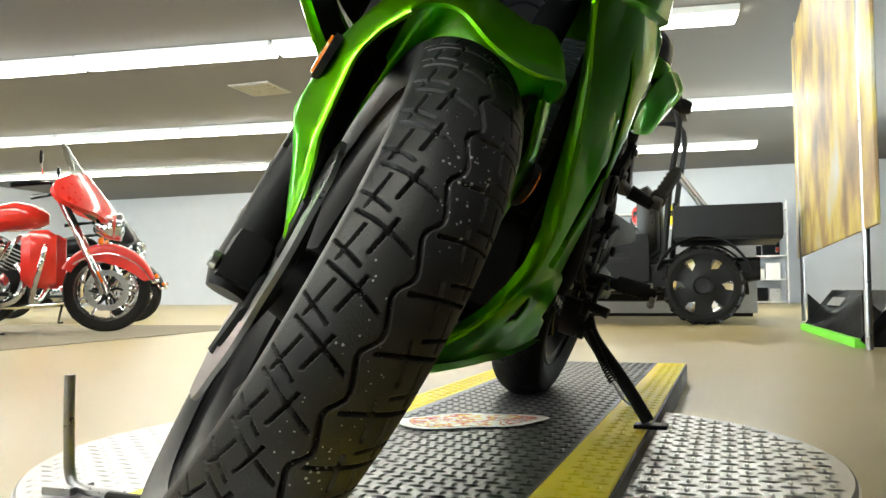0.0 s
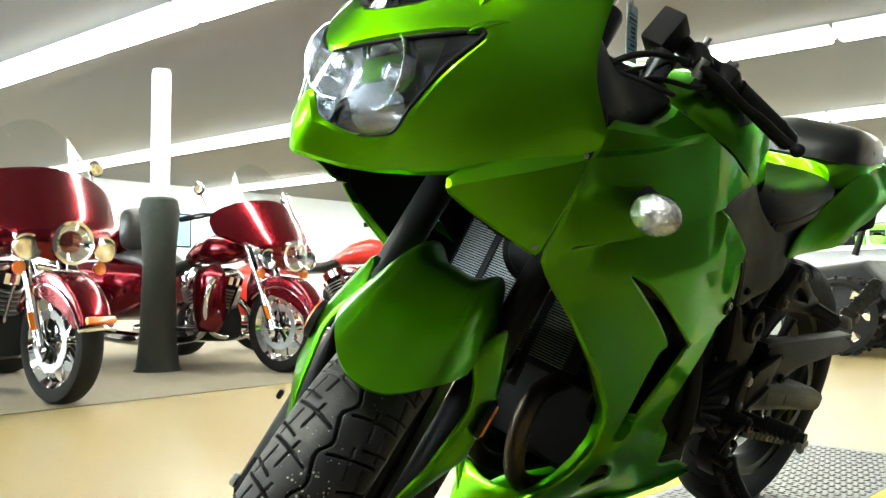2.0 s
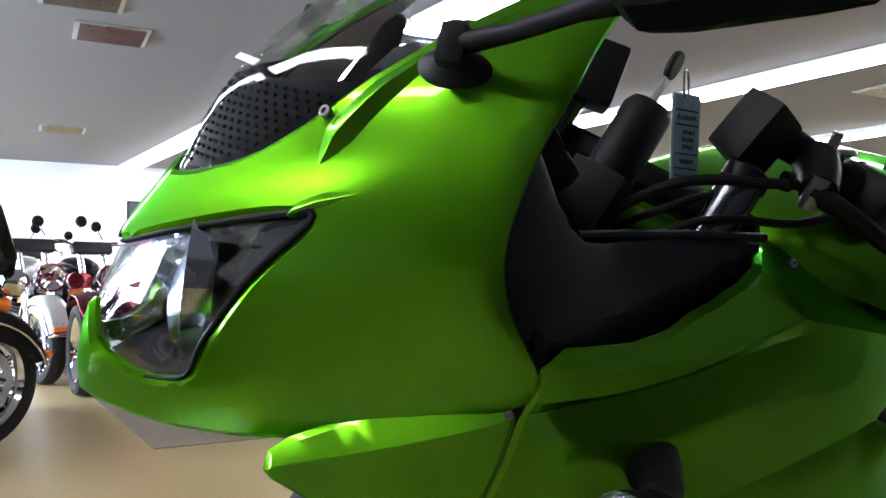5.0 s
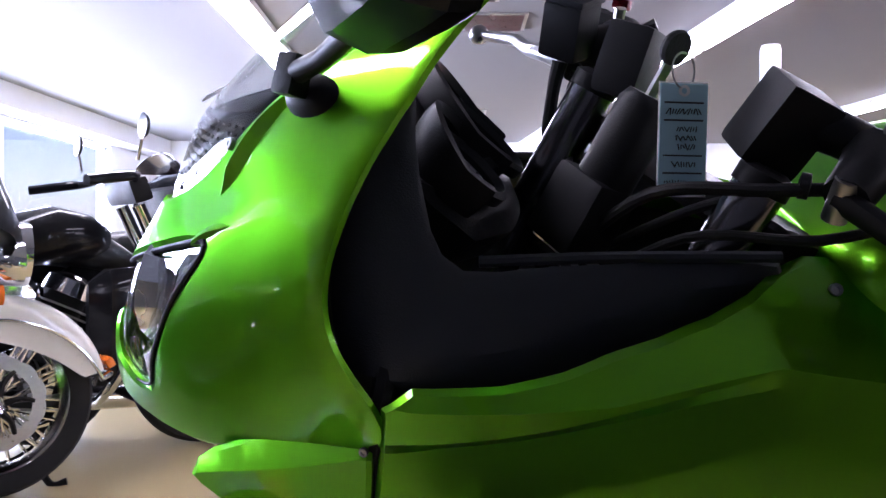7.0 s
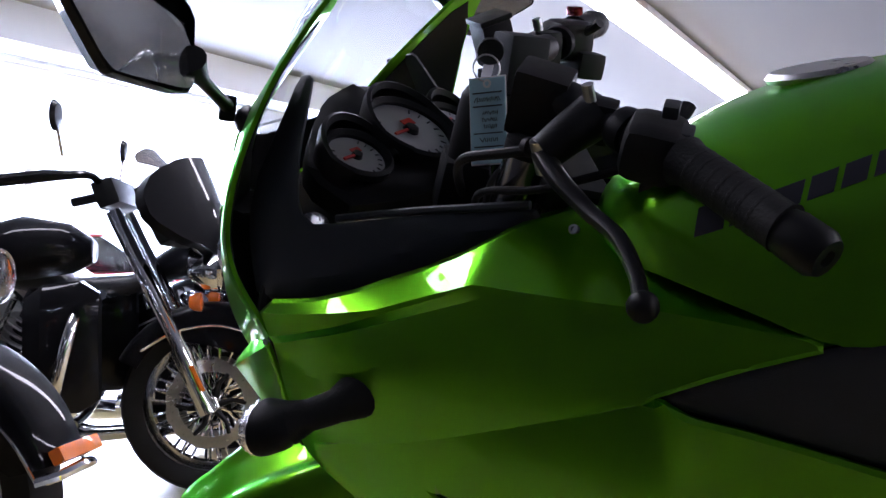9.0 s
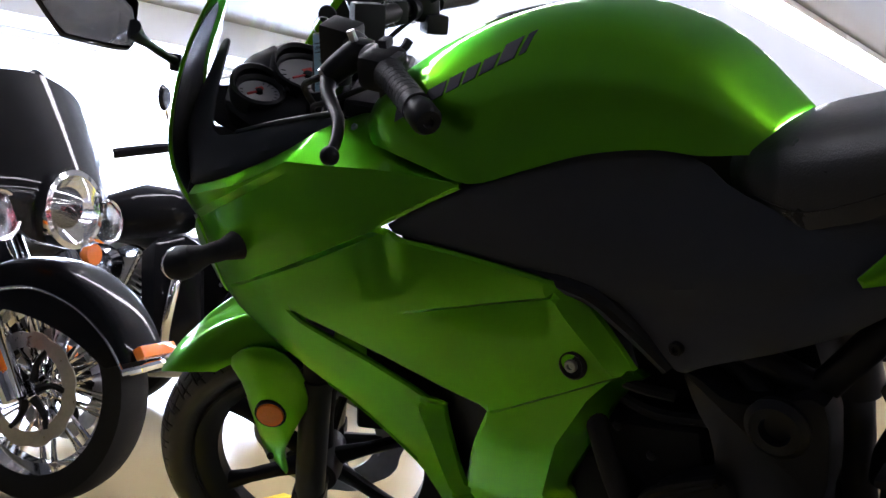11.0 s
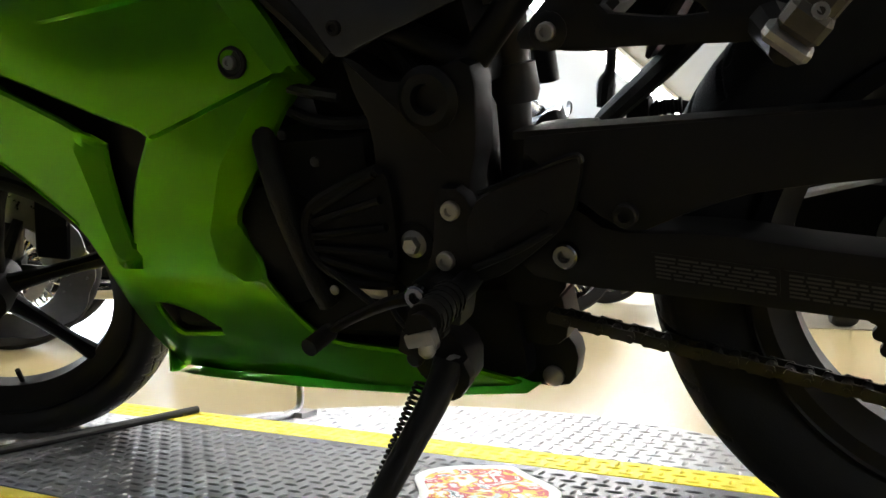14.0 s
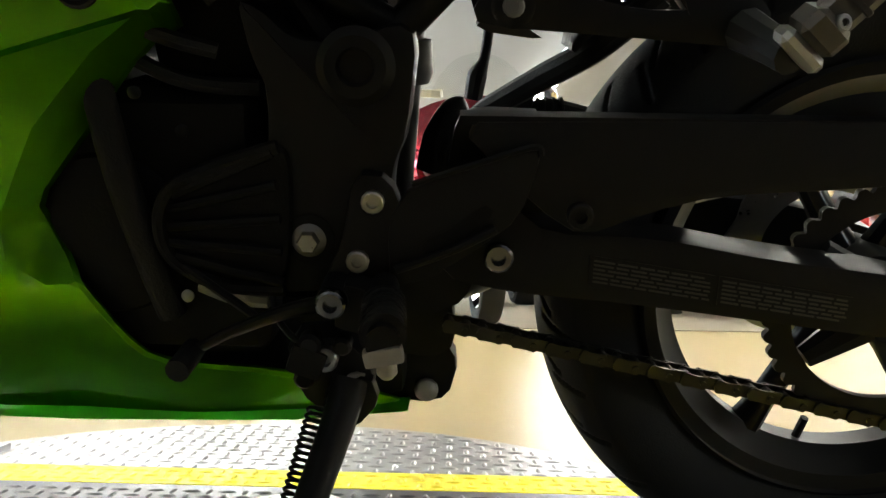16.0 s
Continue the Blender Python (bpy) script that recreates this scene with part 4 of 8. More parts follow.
def fold(x, z, a, b, drop, reach):
    """How far the skin steps in below a crease from a to b."""
    ax, az = a
    bx, bz = b
    l = math.hypot(bx - ax, bz - az)
    t = ((x - ax) * (bx - ax) + (z - az) * (bz - az)) / l
    d = ((z - az) * (bx - ax) - (x - ax) * (bz - az)) / l
    ends = min(1.0, max(0.0, (t + 0.02) / 0.06)) * min(1.0, max(0.0, (l + 0.03 - t) / 0.06))
    if d > 0:
        return 0.0
    s = min(1.0, -d / 0.005)
    return drop * ends * (s * s * (3 - 2 * s)) * max(0.0, 1 + d / reach)


CREST = [(0.112, 0.816), (0.25, 0.823), (0.345, 0.842), (0.476, 0.818), (0.602, 0.786)]
GROOVE = [(0.112, 0.780), (0.216, 0.800), (0.345, 0.829)]
WAIST = [(0.13, 0.676), (0.297, 0.709), (0.462, 0.747)]
STEP1, STEP2 = [(0.464, 0.648), (0.664, 0.658)], [(0.545, 0.512), (0.714, 0.563)]
REAR1 = [(0.662, 0.665), (0.712, 0.566), (0.742, 0.552)]
REAR2 = [(0.581, 0.36), (0.585, 0.40), (0.625, 0.474), (0.675, 0.532), (0.714, 0.563)]
WING = [(0.432, 0.38), (0.436, 0.44), (0.440, 0.508)]
LOW = [(0.36, 0.352), (0.412, 0.335), (0.581, 0.357), (0.70, 0.275)]


def skin(x, z):
    h = side_y(x, z)
    d = z - height_on(CREST, x)
    if d > 0:
        h -= d * (0.6 + 1.6 * ramp01((x - 0.1) / 0.2))
    # the groove under the cockpit trim: a steep upper flank and a shallow lower one
    g = z - height_on(GROOVE, x)
    deep = 0.011 * ramp01((x - 0.10) / 0.05) * ramp01((0.365 - x) / 0.14)
    h -= deep * max(0.0, 1 - (g / 0.010 if g > 0 else -g / 0.034))
    # the lower panel steps in along the waist line and comes out again
    w = height_on(WAIST, x) - z
    if w > 0 and x < 0.50:
        h -= 0.015 * ramp01(w / 0.006) * max(0.0, 1 - w / 0.08) * ramp01((x - 0.12) / 0.06) * ramp01((0.50 - x) / 0.03)
    for line, x0, x1 in ((STEP1, 0.46, 0.68), (STEP2, 0.54, 0.73)):
        w = line[0][1] + (x - line[0][0]) * (line[1][1] - line[0][1]) / (line[1][0] - line[0][0]) - z
        if w > 0:
            h -= 0.0075 * ramp01(w / 0.004) * max(0.0, 1 - w / 0.06) * ramp01((x - x0) / 0.09 + 0.25 * (line is STEP2)) * ramp01((x1 - x) / 0.02)
    # bevels along the rear edge, the wing before the vent and the belly
    if z > 0.56:
        r = x - float(np.interp(z, [0.56, 0.566, 0.665], [0.716, 0.712, 0.662]))
        h -= 0.55 * max(0.0, r) * ramp01((0.70 - z) / 0.03)
    elif z > 0.34:
        r = x - float(np.interp(z, [p[1] for p in REAR2], [p[0] for p in REAR2]))
        h -= 0.9 * max(0.0, r) * ramp01((z - 0.34) / 0.05)
    if x < 0.47 and 0.36 < z < 0.53:
        h -= 0.8 * max(0.0, x - float(np.interp(z, [p[1] for p in WING], [p[0] for p in WING]))) * ramp01((0.525 - z) / 0.02)
    low = height_on(LOW, x) - z
    if low > 0:
        h -= 0.10 * low
    return h


CREASES = [CREST, GROOVE, [(x, z + 0.010) for x, z in GROOVE], WAIST, [(x, z - 0.006) for x, z in WAIST], STEP1, [(x, z - 0.004) for x, z in STEP1], STEP2, [(x, z - 0.004) for x, z in STEP2], REAR1, REAR2, WING, LOW]
SIDE = [(0.112, 0.828), (0.2, 0.832), (0.3, 0.852), (0.36, 0.874), (0.40, 0.878), (0.45, 0.862), (0.53, 0.832), (0.602, 0.786), (0.53, 0.768), (0.462, 0.747), (0.55, 0.722), (0.685, 0.672), (0.71, 0.63), (0.742, 0.552),
        (0.705, 0.53), (0.65, 0.458), (0.611, 0.407), (0.615, 0.385), (0.643, 0.333), (0.674, 0.268), (0.70, 0.256), (0.79, 0.244), (0.872, 0.214), (0.91, 0.199), (0.80, 0.187), (0.6, 0.178), (0.43, 0.175), (0.36, 0.16), (0.335, 0.15),
        (0.352, 0.20), (0.385, 0.27), (0.40, 0.35), (0.385, 0.41), (0.30, 0.49), (0.2, 0.565), (0.12, 0.625), (0.092, 0.655), (0.098, 0.70), (0.108, 0.77)]
VENT = [(0.255, 0.646), (0.33, 0.622), (0.41, 0.586), (0.5, 0.541), (0.55, 0.517), (0.538, 0.503), (0.502, 0.455), (0.472, 0.40), (0.452, 0.37), (0.456, 0.42), (0.463, 0.48), (0.47, 0.515), (0.455, 0.535), (0.37, 0.585), (0.3, 0.62)]
SLOT = [(0.452, 0.305), (0.475, 0.302), (0.505, 0.288), (0.532, 0.258), (0.49, 0.255), (0.45, 0.253)]
FRONT = [(-0.036, 0.712), (-0.030, 0.730), (0.03, 0.764), (0.105, 0.795), (0.1025, 0.74), (0.0945, 0.70), (0.0875, 0.657), (0.075, 0.658), (0.04, 0.675), (0.0, 0.692)]
for side in (-1, 1):
    name = "left" if side < 0 else "right"
    fair = part("side_fairing", sheet(SIDE, lambda x, z, s=side: (x, s * skin(x, z), z), [VENT, SLOT], step=0.0085, thick=0.003, edge=0.004, flip=(side > 0), creases=CREASES), GREEN, bike, "lime green side fairing with a slanted vent", sharp=0.22)
    part("front_fairing", sheet(FRONT, lambda x, z, s=side: (x, s * (side_y(x, z) + 0.002 - 1.4 * max(0, z - 0.7235 - 0.45 * (x + 0.02))), z), step=0.009, thick=0.003, edge=0.003, flip=(side > 0), creases=[[(-0.03, 0.719), (0.105, 0.7795)]]), GREEN, bike, "green front corner panel", sharp=0.3)
    inner = [(0.27, 0.64), (0.40, 0.60), (0.56, 0.53), (0.52, 0.44), (0.45, 0.35), (0.38, 0.40), (0.40, 0.52)]
    part("vent_duct", sheet(inner, lambda x, z, s=side: (x, s * (side_y(x, z) - 0.035), z), step=0.02, thick=0.003, edge=0.004, flip=(side > 0)), BLACK, fair, "black duct inside the vent")
    wash = lathe([(0.0, 0), (0.0165, 0), (0.0165, 0.004), (0.014, 0.006), (0.0115, 0.003), (0, 0.003)], 24)
    w = part("bolt_cup", wash, SATIN, fair, "black fairing bolt cup")
    w.matrix_basis = along((0.674, side * (skin(0.674, 0.579) - 0.002), 0.579), (0.674 + 0.05, side * 1.2, 0.66))
    screw((0.674, side * (skin(0.674, 0.579) + 0.001), 0.579), (0.05, side, 0.08), 0.007, fair, STEEL)
    screw((0.076, side * (side_y(0.076, 0.668) + 0.004), 0.668), (-0.3, side, 0), 0.003, fair)
    screw((0.403, side * (skin(0.403, 0.862) + 0.001), 0.862), (0, side, 0.6), 0.0045, fair)
    screw((0.524, side * (skin(0.524, 0.826) + 0.001), 0.826), (0, side, 0.4), 0.0045, fair)
    part("panel_gap", tube([(x - 0.001, side * (skin(x, z) - 0.0095), z) for x, z in ((0.118, 0.842), (0.113, 0.82), (0.111, 0.80), (0.107, 0.77), (0.098, 0.72), (0.0925, 0.68), (0.0905, 0.657))], 0.0075, 8), SATIN, fair)
    edge_pts = [(0.262, 0.520), (0.305, 0.487), (0.345, 0.450), (0.386, 0.411)]
    part("edge_lip", tube([(x + 0.003, side * (skin(x, z) + 0.0015), z + 0.003) for x, z in edge_pts], 0.0026, 8, squash=0.6), GREEN, fair, "rolled front lip of the fairing")
    # turn signal on a rubber stalk
    stalk = part("indicator_stalk", tube([(0.214, side * 0.225, 0.742), (0.205, side * 0.25, 0.741), (0.19, side * 0.268, 0.74), (0.176, side * 0.28, 0.738)], [0.024, 0.015, 0.014, 0.02], 16), GRIP, bike, "black rubber indicator stalk")
    shell = lathe([(0, 0.034), (0.014, 0.032), (0.024, 0.022), (0.029, 0.008), (0.03, 0)], 24)
    for v in shell.verts:
        v.co.z *= 0.78
    hous = part("indicator_housing", shell, BLACK, stalk, "black indicator shell")
    hous.matrix_basis = along((0.154, side * 0.287, 0.735), (0.9, side * 0.15, 0.76))
    lens = lathe([(0.03, 0.0), (0.0298, -0.003), (0.0292, -0.006), (0.0262, -0.0095), (0.0228, -0.0125), (0.019, -0.015), (0.015, -0.0168), (0.011, -0.018), (0.007, -0.0188), (0.003, -0.0194), (0, -0.0195)], 36)
    for k, v in enumerate(lens.verts):
        ring_no, spoke_no = divmod(k, 36)
        v.co.z *= 0.78
        if ring_no > 1 and (ring_no + spoke_no) % 2:
            v.co.y += 0.003
            v.co.x, v.co.z = v.co.x * 0.985, v.co.z * 0.985
    part("indicator_lens", lens, material("clear_faceted_lens", (0.86, 0.85, 0.86), 0.1, metal=0.9, vary=0.25, scale=420, bump=1.0, bump_scale=260), hous, "clear faceted indicator lens", sharp=0.02)
    # black inner trim beside the instruments
    trim_y = surface([(0.118, 0.83, 0.222), (0.36, 0.872, 0.146), (0.2, 0.885, 0.168), (0.125, 1.01, 0.104), (0.1, 0.9, 0.185), (0.09, 0.82, 0.205), (0.085, 0.86, 0.193), (0.25, 0.86, 0.176), (0.12, 0.955, 0.145), (0.36, 0.882, 0.142)])
    TRIM = [(0.135, 0.792), (0.2, 0.808), (0.3, 0.832), (0.375, 0.862), (0.366, 0.884), (0.26, 0.884), (0.165, 0.884), (0.143, 0.90), (0.130, 0.95), (0.128, 1.0), (0.126, 1.018), (0.110, 1.018), (0.098, 0.975), (0.080, 0.92), (0.077, 0.86), (0.094, 0.806)]
    part("inner_trim", sheet(TRIM, lambda x, z, s=side: (x, s * (trim_y(x, z) - 0.003 - 0.8 * max(0, 0.832 + 0.17 * (x - 0.118) - z)), z), step=0.012, thick=0.003, edge=0.004, flip=(side > 0)), GREY, bike, "black plastic inner trim panel")
    part("trim_lip", tube([(0.366, side * 0.142, 0.884), (0.26, side * 0.15, 0.886), (0.17, side * 0.155, 0.884)], 0.004, 8), GREY, bike)

for side in (-1, 1):
    LINER = [(0.105, 0.81), (0.3, 0.83), (0.45, 0.80), (0.46, 0.72), (0.46, 0.58), (0.32, 0.615), (0.25, 0.64), (0.29, 0.605), (0.37, 0.57), (0.45, 0.515), (0.44, 0.40), (0.44, 0.24), (0.37, 0.19), (0.395, 0.28), (0.41, 0.35), (0.395, 0.415), (0.31, 0.495), (0.21, 0.57), (0.13, 0.63), (0.10, 0.66)]
    part("fairing_liner", sheet(LINER, lambda x, z, s=side: (x, s * (skin(x, z) - 0.011), z), step=0.022, thick=0.001, edge=0.001, flip=(side > 0)), BLACK, bike, "black inside face of the fairing")
    part("corner_liner", sheet([(-0.024, 0.716), (-0.02, 0.73), (0.10, 0.76), (0.085, 0.665), (0.05, 0.668), (0.0, 0.695)], lambda x, z, s=side: (x, s * (side_y(x, z) - 0.010 - 1.4 * max(0, z - 0.7235 - 0.45 * (x + 0.02))), z), step=0.02, thick=0.001, edge=0.001, flip=(side > 0)), BLACK, bike, "black inside face of the corner panel")
liner_half = [(y * 0.965, z + (0.006 if z < 0.8 else 0)) for y, z in HALF[:13]]
NLINER = liner_half + [(0.13, 1.07), (0.11, 0.99), (0.09, 0.94), (0.06, 0.9), (0.0, 0.885)] + [(-0.06, 0.9), (-0.09, 0.94), (-0.11, 0.99), (-0.13, 1.07)] + [(-y, z) for y, z in reversed(liner_half[1:])]
part("nose_liner", sheet(NLINER, lambda y, z: (nose_x(math.sqrt(y * y + 1e-5), z) + 0.0115 + (0.05 if abs(y) < 0.135 and 0.74 < z < 0.89 else 0.0), y, z), step=0.018, thick=0.001, edge=0.001, flip=True), BLACK, bike, "black inside face of the nose")
part("under_nose_shield", sheet([(-0.17, 0.70), (0.17, 0.70), (0.18, 0.78), (0.12, 0.83), (-0.12, 0.83), (-0.18, 0.78)], lambda y, z: (0.16 + 0.6 * (z - 0.7), y, z), step=0.03, thick=0.003, edge=0.003, flip=True), BLACK, bike, "black shield under the nose")

# inward returns of the fairing's front edges
for side in (-1, 1):
    lip = bmesh.new()
    rows = []
    way = [(0.12, 0.625, 0.010), (0.16, 0.595, 0.018), (0.2, 0.565, 0.026), (0.25, 0.528, 0.034), (0.30, 0.490, 0.042), (0.345, 0.450, 0.048), (0.383, 0.410, 0.050), (0.394, 0.380, 0.050), (0.399, 0.350, 0.048), (0.395, 0.31, 0.044), (0.386, 0.270, 0.040), (0.370, 0.235, 0.036), (0.354, 0.20, 0.028)]
    for x, z, reach in way:
        y = skin(x, z) - 0.003
        rows.append([lip.verts.new((x + 0.004 + 0.010 * math.sin(u * math.pi / 2) * u, side * (y - 0.45 * reach * u), z + 0.004)) for u in (0.0, 0.15, 0.35, 0.6, 0.85, 1.0)])
    for a, b in zip(rows, rows[1:]):
        for i in range(5):
            lip.faces.new((a[i], a[i + 1], b[i + 1], b[i]))
    bmesh.ops.recalc_face_normals(lip, faces=lip.faces[:])
    bmesh.ops.solidify(lip, geom=lip.faces[:], thickness=0.0025)
    part("fairing_return", lip, GREEN, bike, "green folded edge of the fairing", sharp=0.5)

# belly pan joining both sides
belly = bmesh.new()
rows = []
for x, z, h in [(0.335, 0.154, 0.036), (0.42, 0.172, 0.075), (0.6, 0.176, 0.088), (0.8, 0.183, 0.092), (0.91, 0.194, 0.09)]:
    rows.append([belly.verts.new((x, y * h, z - 0.012 * (1 - y * y))) for y in (-1, -0.6, -0.2, 0.2, 0.6, 1)])
for a, b in zip(rows, rows[1:]):
    for i in range(5):
        belly.faces.new((a[i], a[i + 1], b[i + 1], b[i]))
bmesh.ops.solidify(belly, geom=belly.faces[:], thickness=0.003)
part("belly_pan", belly, GREEN, bike, "green lower belly pan", sharp=0.3)
chin = sheet([(-0.045, 0.15), (0.045, 0.15), (0.062, 0.2), (0.07, 0.235), (0.0, 0.225), (-0.07, 0.235), (-0.062, 0.2)], lambda y, z: (0.325 + 0.5 * (z - 0.15) + 2.5 * y * y, y, z), step=0.012, thick=0.003, edge=0.004, flip=True)
part("belly_nose", chin, GREEN, bike, "green front of the belly pan")

# ---- mirrors
for side in (-1, 1):
    base = lathe([(0, -0.006), (0.019, -0.006), (0.020, 0.002), (0.016, 0.007), (0.009, 0.011), (0, 0.012)], 20)
    for v in base.verts:
        v.co.x *= 1.25
        v.co.z *= 0.75
    mb = part("mirror_base", base, BLACK, bike, "black oval mirror base")
    mb.matrix_basis = along((0.066, side * 0.136, 0.985), (-0.5, side * 0.75, 1.45))
    part("base_lug", block(0.018, 0.016, 0.026, pose(0.056, side * 0.148, 1.0, rz=side * 40, rx=side * 20), 0.004), BLACK, mb).parent = bike
    part("mirror_stalk", tube([(0.056, side * 0.146, 1.0), (0.079, side * 0.178, 1.013), (0.100, side * 0.211, 1.030), (0.112, side * 0.228, 1.040), (0.122, side * 0.238, 1.050)], [0.0075, 0.006, 0.0065, 0.011, 0.0135], 12, straight=True), BLACK, bike, "black mirror stalk")
    out = [(-0.205, 1.087), (-0.242, 1.117), (-0.30, 1.122), (-0.398, 1.116), (-0.405, 1.108), (-0.378, 1.052), (-0.372, 1.046), (-0.262, 1.021), (-0.243, 1.03), (-0.222, 1.062)]
    shellb = bmesh.new()
    cy, cz = -0.30, 1.075
    rings = []
    for fx, k in ((0.146, 0.985), (0.144, 1.0), (0.134, 1.0), (0.112, 0.80), (0.104, 0.55), (0.101, 0.25)):
        rings.append([shellb.verts.new((fx - 0.04 + 0.40 * (-(cy + (y - cy) * k) - 0.205) * 0.86, side * (0.205 + (-(cy + (y - cy) * k) - 0.205) * 0.86), cz + (z - cz) * k)) for y, z in rounded(out, 1)])
    for a, b in zip(rings, rings[1:]):
        for i in range(len(a)):
            k = (i + 1) % len(a)
            shellb.faces.new((a[i], a[k], b[k], b[i]))
    shellb.faces.new(rings[-1])
    hous = part("mirror_housing", shellb, GLOSSBLACK, bike, "black angular mirror housing", sharp=0.28)
    gl = bmesh.new()
    gl.faces.new([gl.verts.new((0.1005 - 0.22 * (z - cz) + 0.40 * (-(cy + (y - cy) * 0.95) - 0.205) * 0.86, side * (0.205 + (-(cy + (y - cy) * 0.95) - 0.205) * 0.86), cz + (z - cz) * 0.94)) for y, z in rounded(out, 1)])
    bmesh.ops.solidify(gl, geom=gl.faces[:], thickness=0.002)
    part("mirror_glass", gl, material("mirror_glass", (0.9, 0.92, 0.93), 0.02, metal=1.0, vary=0.01), hous, "silvered mirror glass")

# ---- instruments
pod = sheet([(-0.13, 0.885), (0.13, 0.885), (0.14, 0.93), (0.1, 0.965), (0.05, 0.992), (0, 1.0), (-0.05, 0.992), (-0.1, 0.965), (-0.14, 0.93)], lambda y, z: (0.196 - 1.0 * (z - 0.90) - 1.7 * y * y, y, z), step=0.014, thick=0.03, edge=0.012, flip=False)
pod_ob = part("instrument_pod", pod, BLACK, bike, "black instrument pod with three round gauges")
for y, z, r in ((-0.092, 0.927, 0.03), (0.0, 0.935, 0.046), (0.092, 0.924, 0.03)):
    x = 0.196 - 1.0 * (z - 0.90) - 1.7 * y * y
    way = Vector((0.66, y * 0.5, 0.75)).normalized()
    a = Vector((x, y, z)) + way * 0.003
    # White face toned mid-grey: the hood's shade is put into its colour.
    g = part("gauge", lathe([(0, 0), (r, 0), (r, 0.002), (0, 0.002)], 40), material("shaded_gauge_face", (0.34, 0.345, 0.355), 0.6, vary=0.06, spec=0.2), pod_ob, "white gauge face, its shade painted in as grey")
    g.matrix_basis = along(a, a + way)
    part("gauge_ring", lathe([(r, 0), (r + 0.007, 0), (r + 0.008, 0.008), (r + 0.004, 0.011), (r, 0.006)], 40, closed=True), BLACK, g, "black gauge bezel")
    hood = bmesh.new()
    rows = [[hood.verts.new((rr * math.cos(th), dd + 0.012 * max(0.0, math.sin(th)) * (k > 0), rr * math.sin(th))) for th in [radians(-35 + 250 * i / 28) for i in range(29)]] for k, (rr, dd) in enumerate(((r + 0.010, -0.014), (r + 0.014, 0.004), (r + 0.013, 0.013), (r + 0.009, 0.0145), (r + 0.006, 0.008)))]
    for ra_, rb_ in zip(rows, rows[1:]):
        for i in range(28):
            hood.faces.new((ra_[i], ra_[i + 1], rb_[i + 1], rb_[i]))
    part("gauge_hood", hood, BLACK, g, "black curved gauge hood", sharp=0.9)
    part("needle_hub", lathe([(0, 0.002), (r * 0.2, 0.002), (r * 0.16, 0.007), (0, 0.008)], 16), BLACK, g)
    part("needle", block(r * 0.75, 0.002, 0.003, pose(r * 0.3, 0.005, 0)), BRIGHTRED, g, "orange needle")
    for i in range(15):
        th = radians(-40 + i * 260 / 14)
        part("tick", block(r * 0.14, 0.0008, r * 0.035, Euler((0, th, 0)).to_matrix().to_4x4() @ pose(r * 0.84, 0.0026, 0)), INK, g)
    part("red_patch", block(r * 0.4, 0.0008, r * 0.22, pose(-r * 0.2, 0.0028, r * 0.25)), BRIGHTRED, g, "red printed patch")

# ---- fuel tank
tank = bmesh.new()
stations = [(0.405, 0.86, 0.10, 0.885), (0.43, 0.845, 0.15, 0.905), (0.48, 0.835, 0.178, 0.925), (0.54, 0.812, 0.186, 0.942), (0.60, 0.787, 0.184, 0.95), (0.66, 0.792, 0.168, 0.948), (0.72, 0.798, 0.146, 0.933),
            (0.78, 0.792, 0.122, 0.903), (0.82, 0.778, 0.104, 0.870), (0.85, 0.772, 0.09, 0.83), (0.88, 0.765, 0.07, 0.79)]
line = smooth_line([(x, zb, h) for x, zb, h, zt in stations], 4)
tops = smooth_line([(x, zt, 0) for x, zb, h, zt in stations], 4)
rows = []
for (x, zb, h), (_, zt, _) in zip(line, tops):
    ring = []
    for i in range(25):
        a = math.pi * i / 24
        c, s = math.cos(a), math.sin(a)
        y = -h * math.copysign(abs(c) ** 0.72, c)
        z = zb + (zt - zb) * abs(s) ** 0.8
        waist = 0.018 * math.exp(-((z - (zb + 0.3 * (zt - zb))) / 0.018) ** 2) * max(0, min(1, (x - 0.5) / 0.15))
        ring.append(tank.verts.new((x, y * (1 - waist * 3), z)))
    rows.append(ring)
for a, b in zip(rows, rows[1:]):
    for i in range(24):
        tank.faces.new((a[i], a[i + 1], b[i + 1], b[i]))
tank.faces.new(rows[0])
tank.faces.new(rows[-1])
tk = part("fuel_tank", tank, GREEN, bike, "lime green fuel tank", sharp=0.9)
part("filler_cap", lathe([(0, 0), (0.04, 0), (0.042, 0.004), (0.038, 0.008), (0, 0.009)], 32), STEEL, tk, "round fuel cap").matrix_basis = along((0.57, 0, 0.944), (0.55, 0, 2))


def on_tank(x, z):
    i = max(0, min(len(line) - 2, int((x - line[0].x) / (line[-1].x - line[0].x) * (len(line) - 1))))
    i = max(range(len(line) - 1), key=lambda j: (line[j].x <= x, line[j].x if line[j].x <= x else 0))
    t = (x - line[i].x) / max(1e-6, line[i + 1].x - line[i].x)
    zb, h = line[i].y + t * (line[i + 1].y - line[i].y), line[i].z + t * (line[i + 1].z - line[i].z)
    zt = tops[i].y + t * (tops[i + 1].y - tops[i].y)
    s = min(0.999, max(0.001, (z - zb) / (zt - zb)) ** (1 / 0.8))
    return h * math.sqrt(1 - s * s) ** 0.72


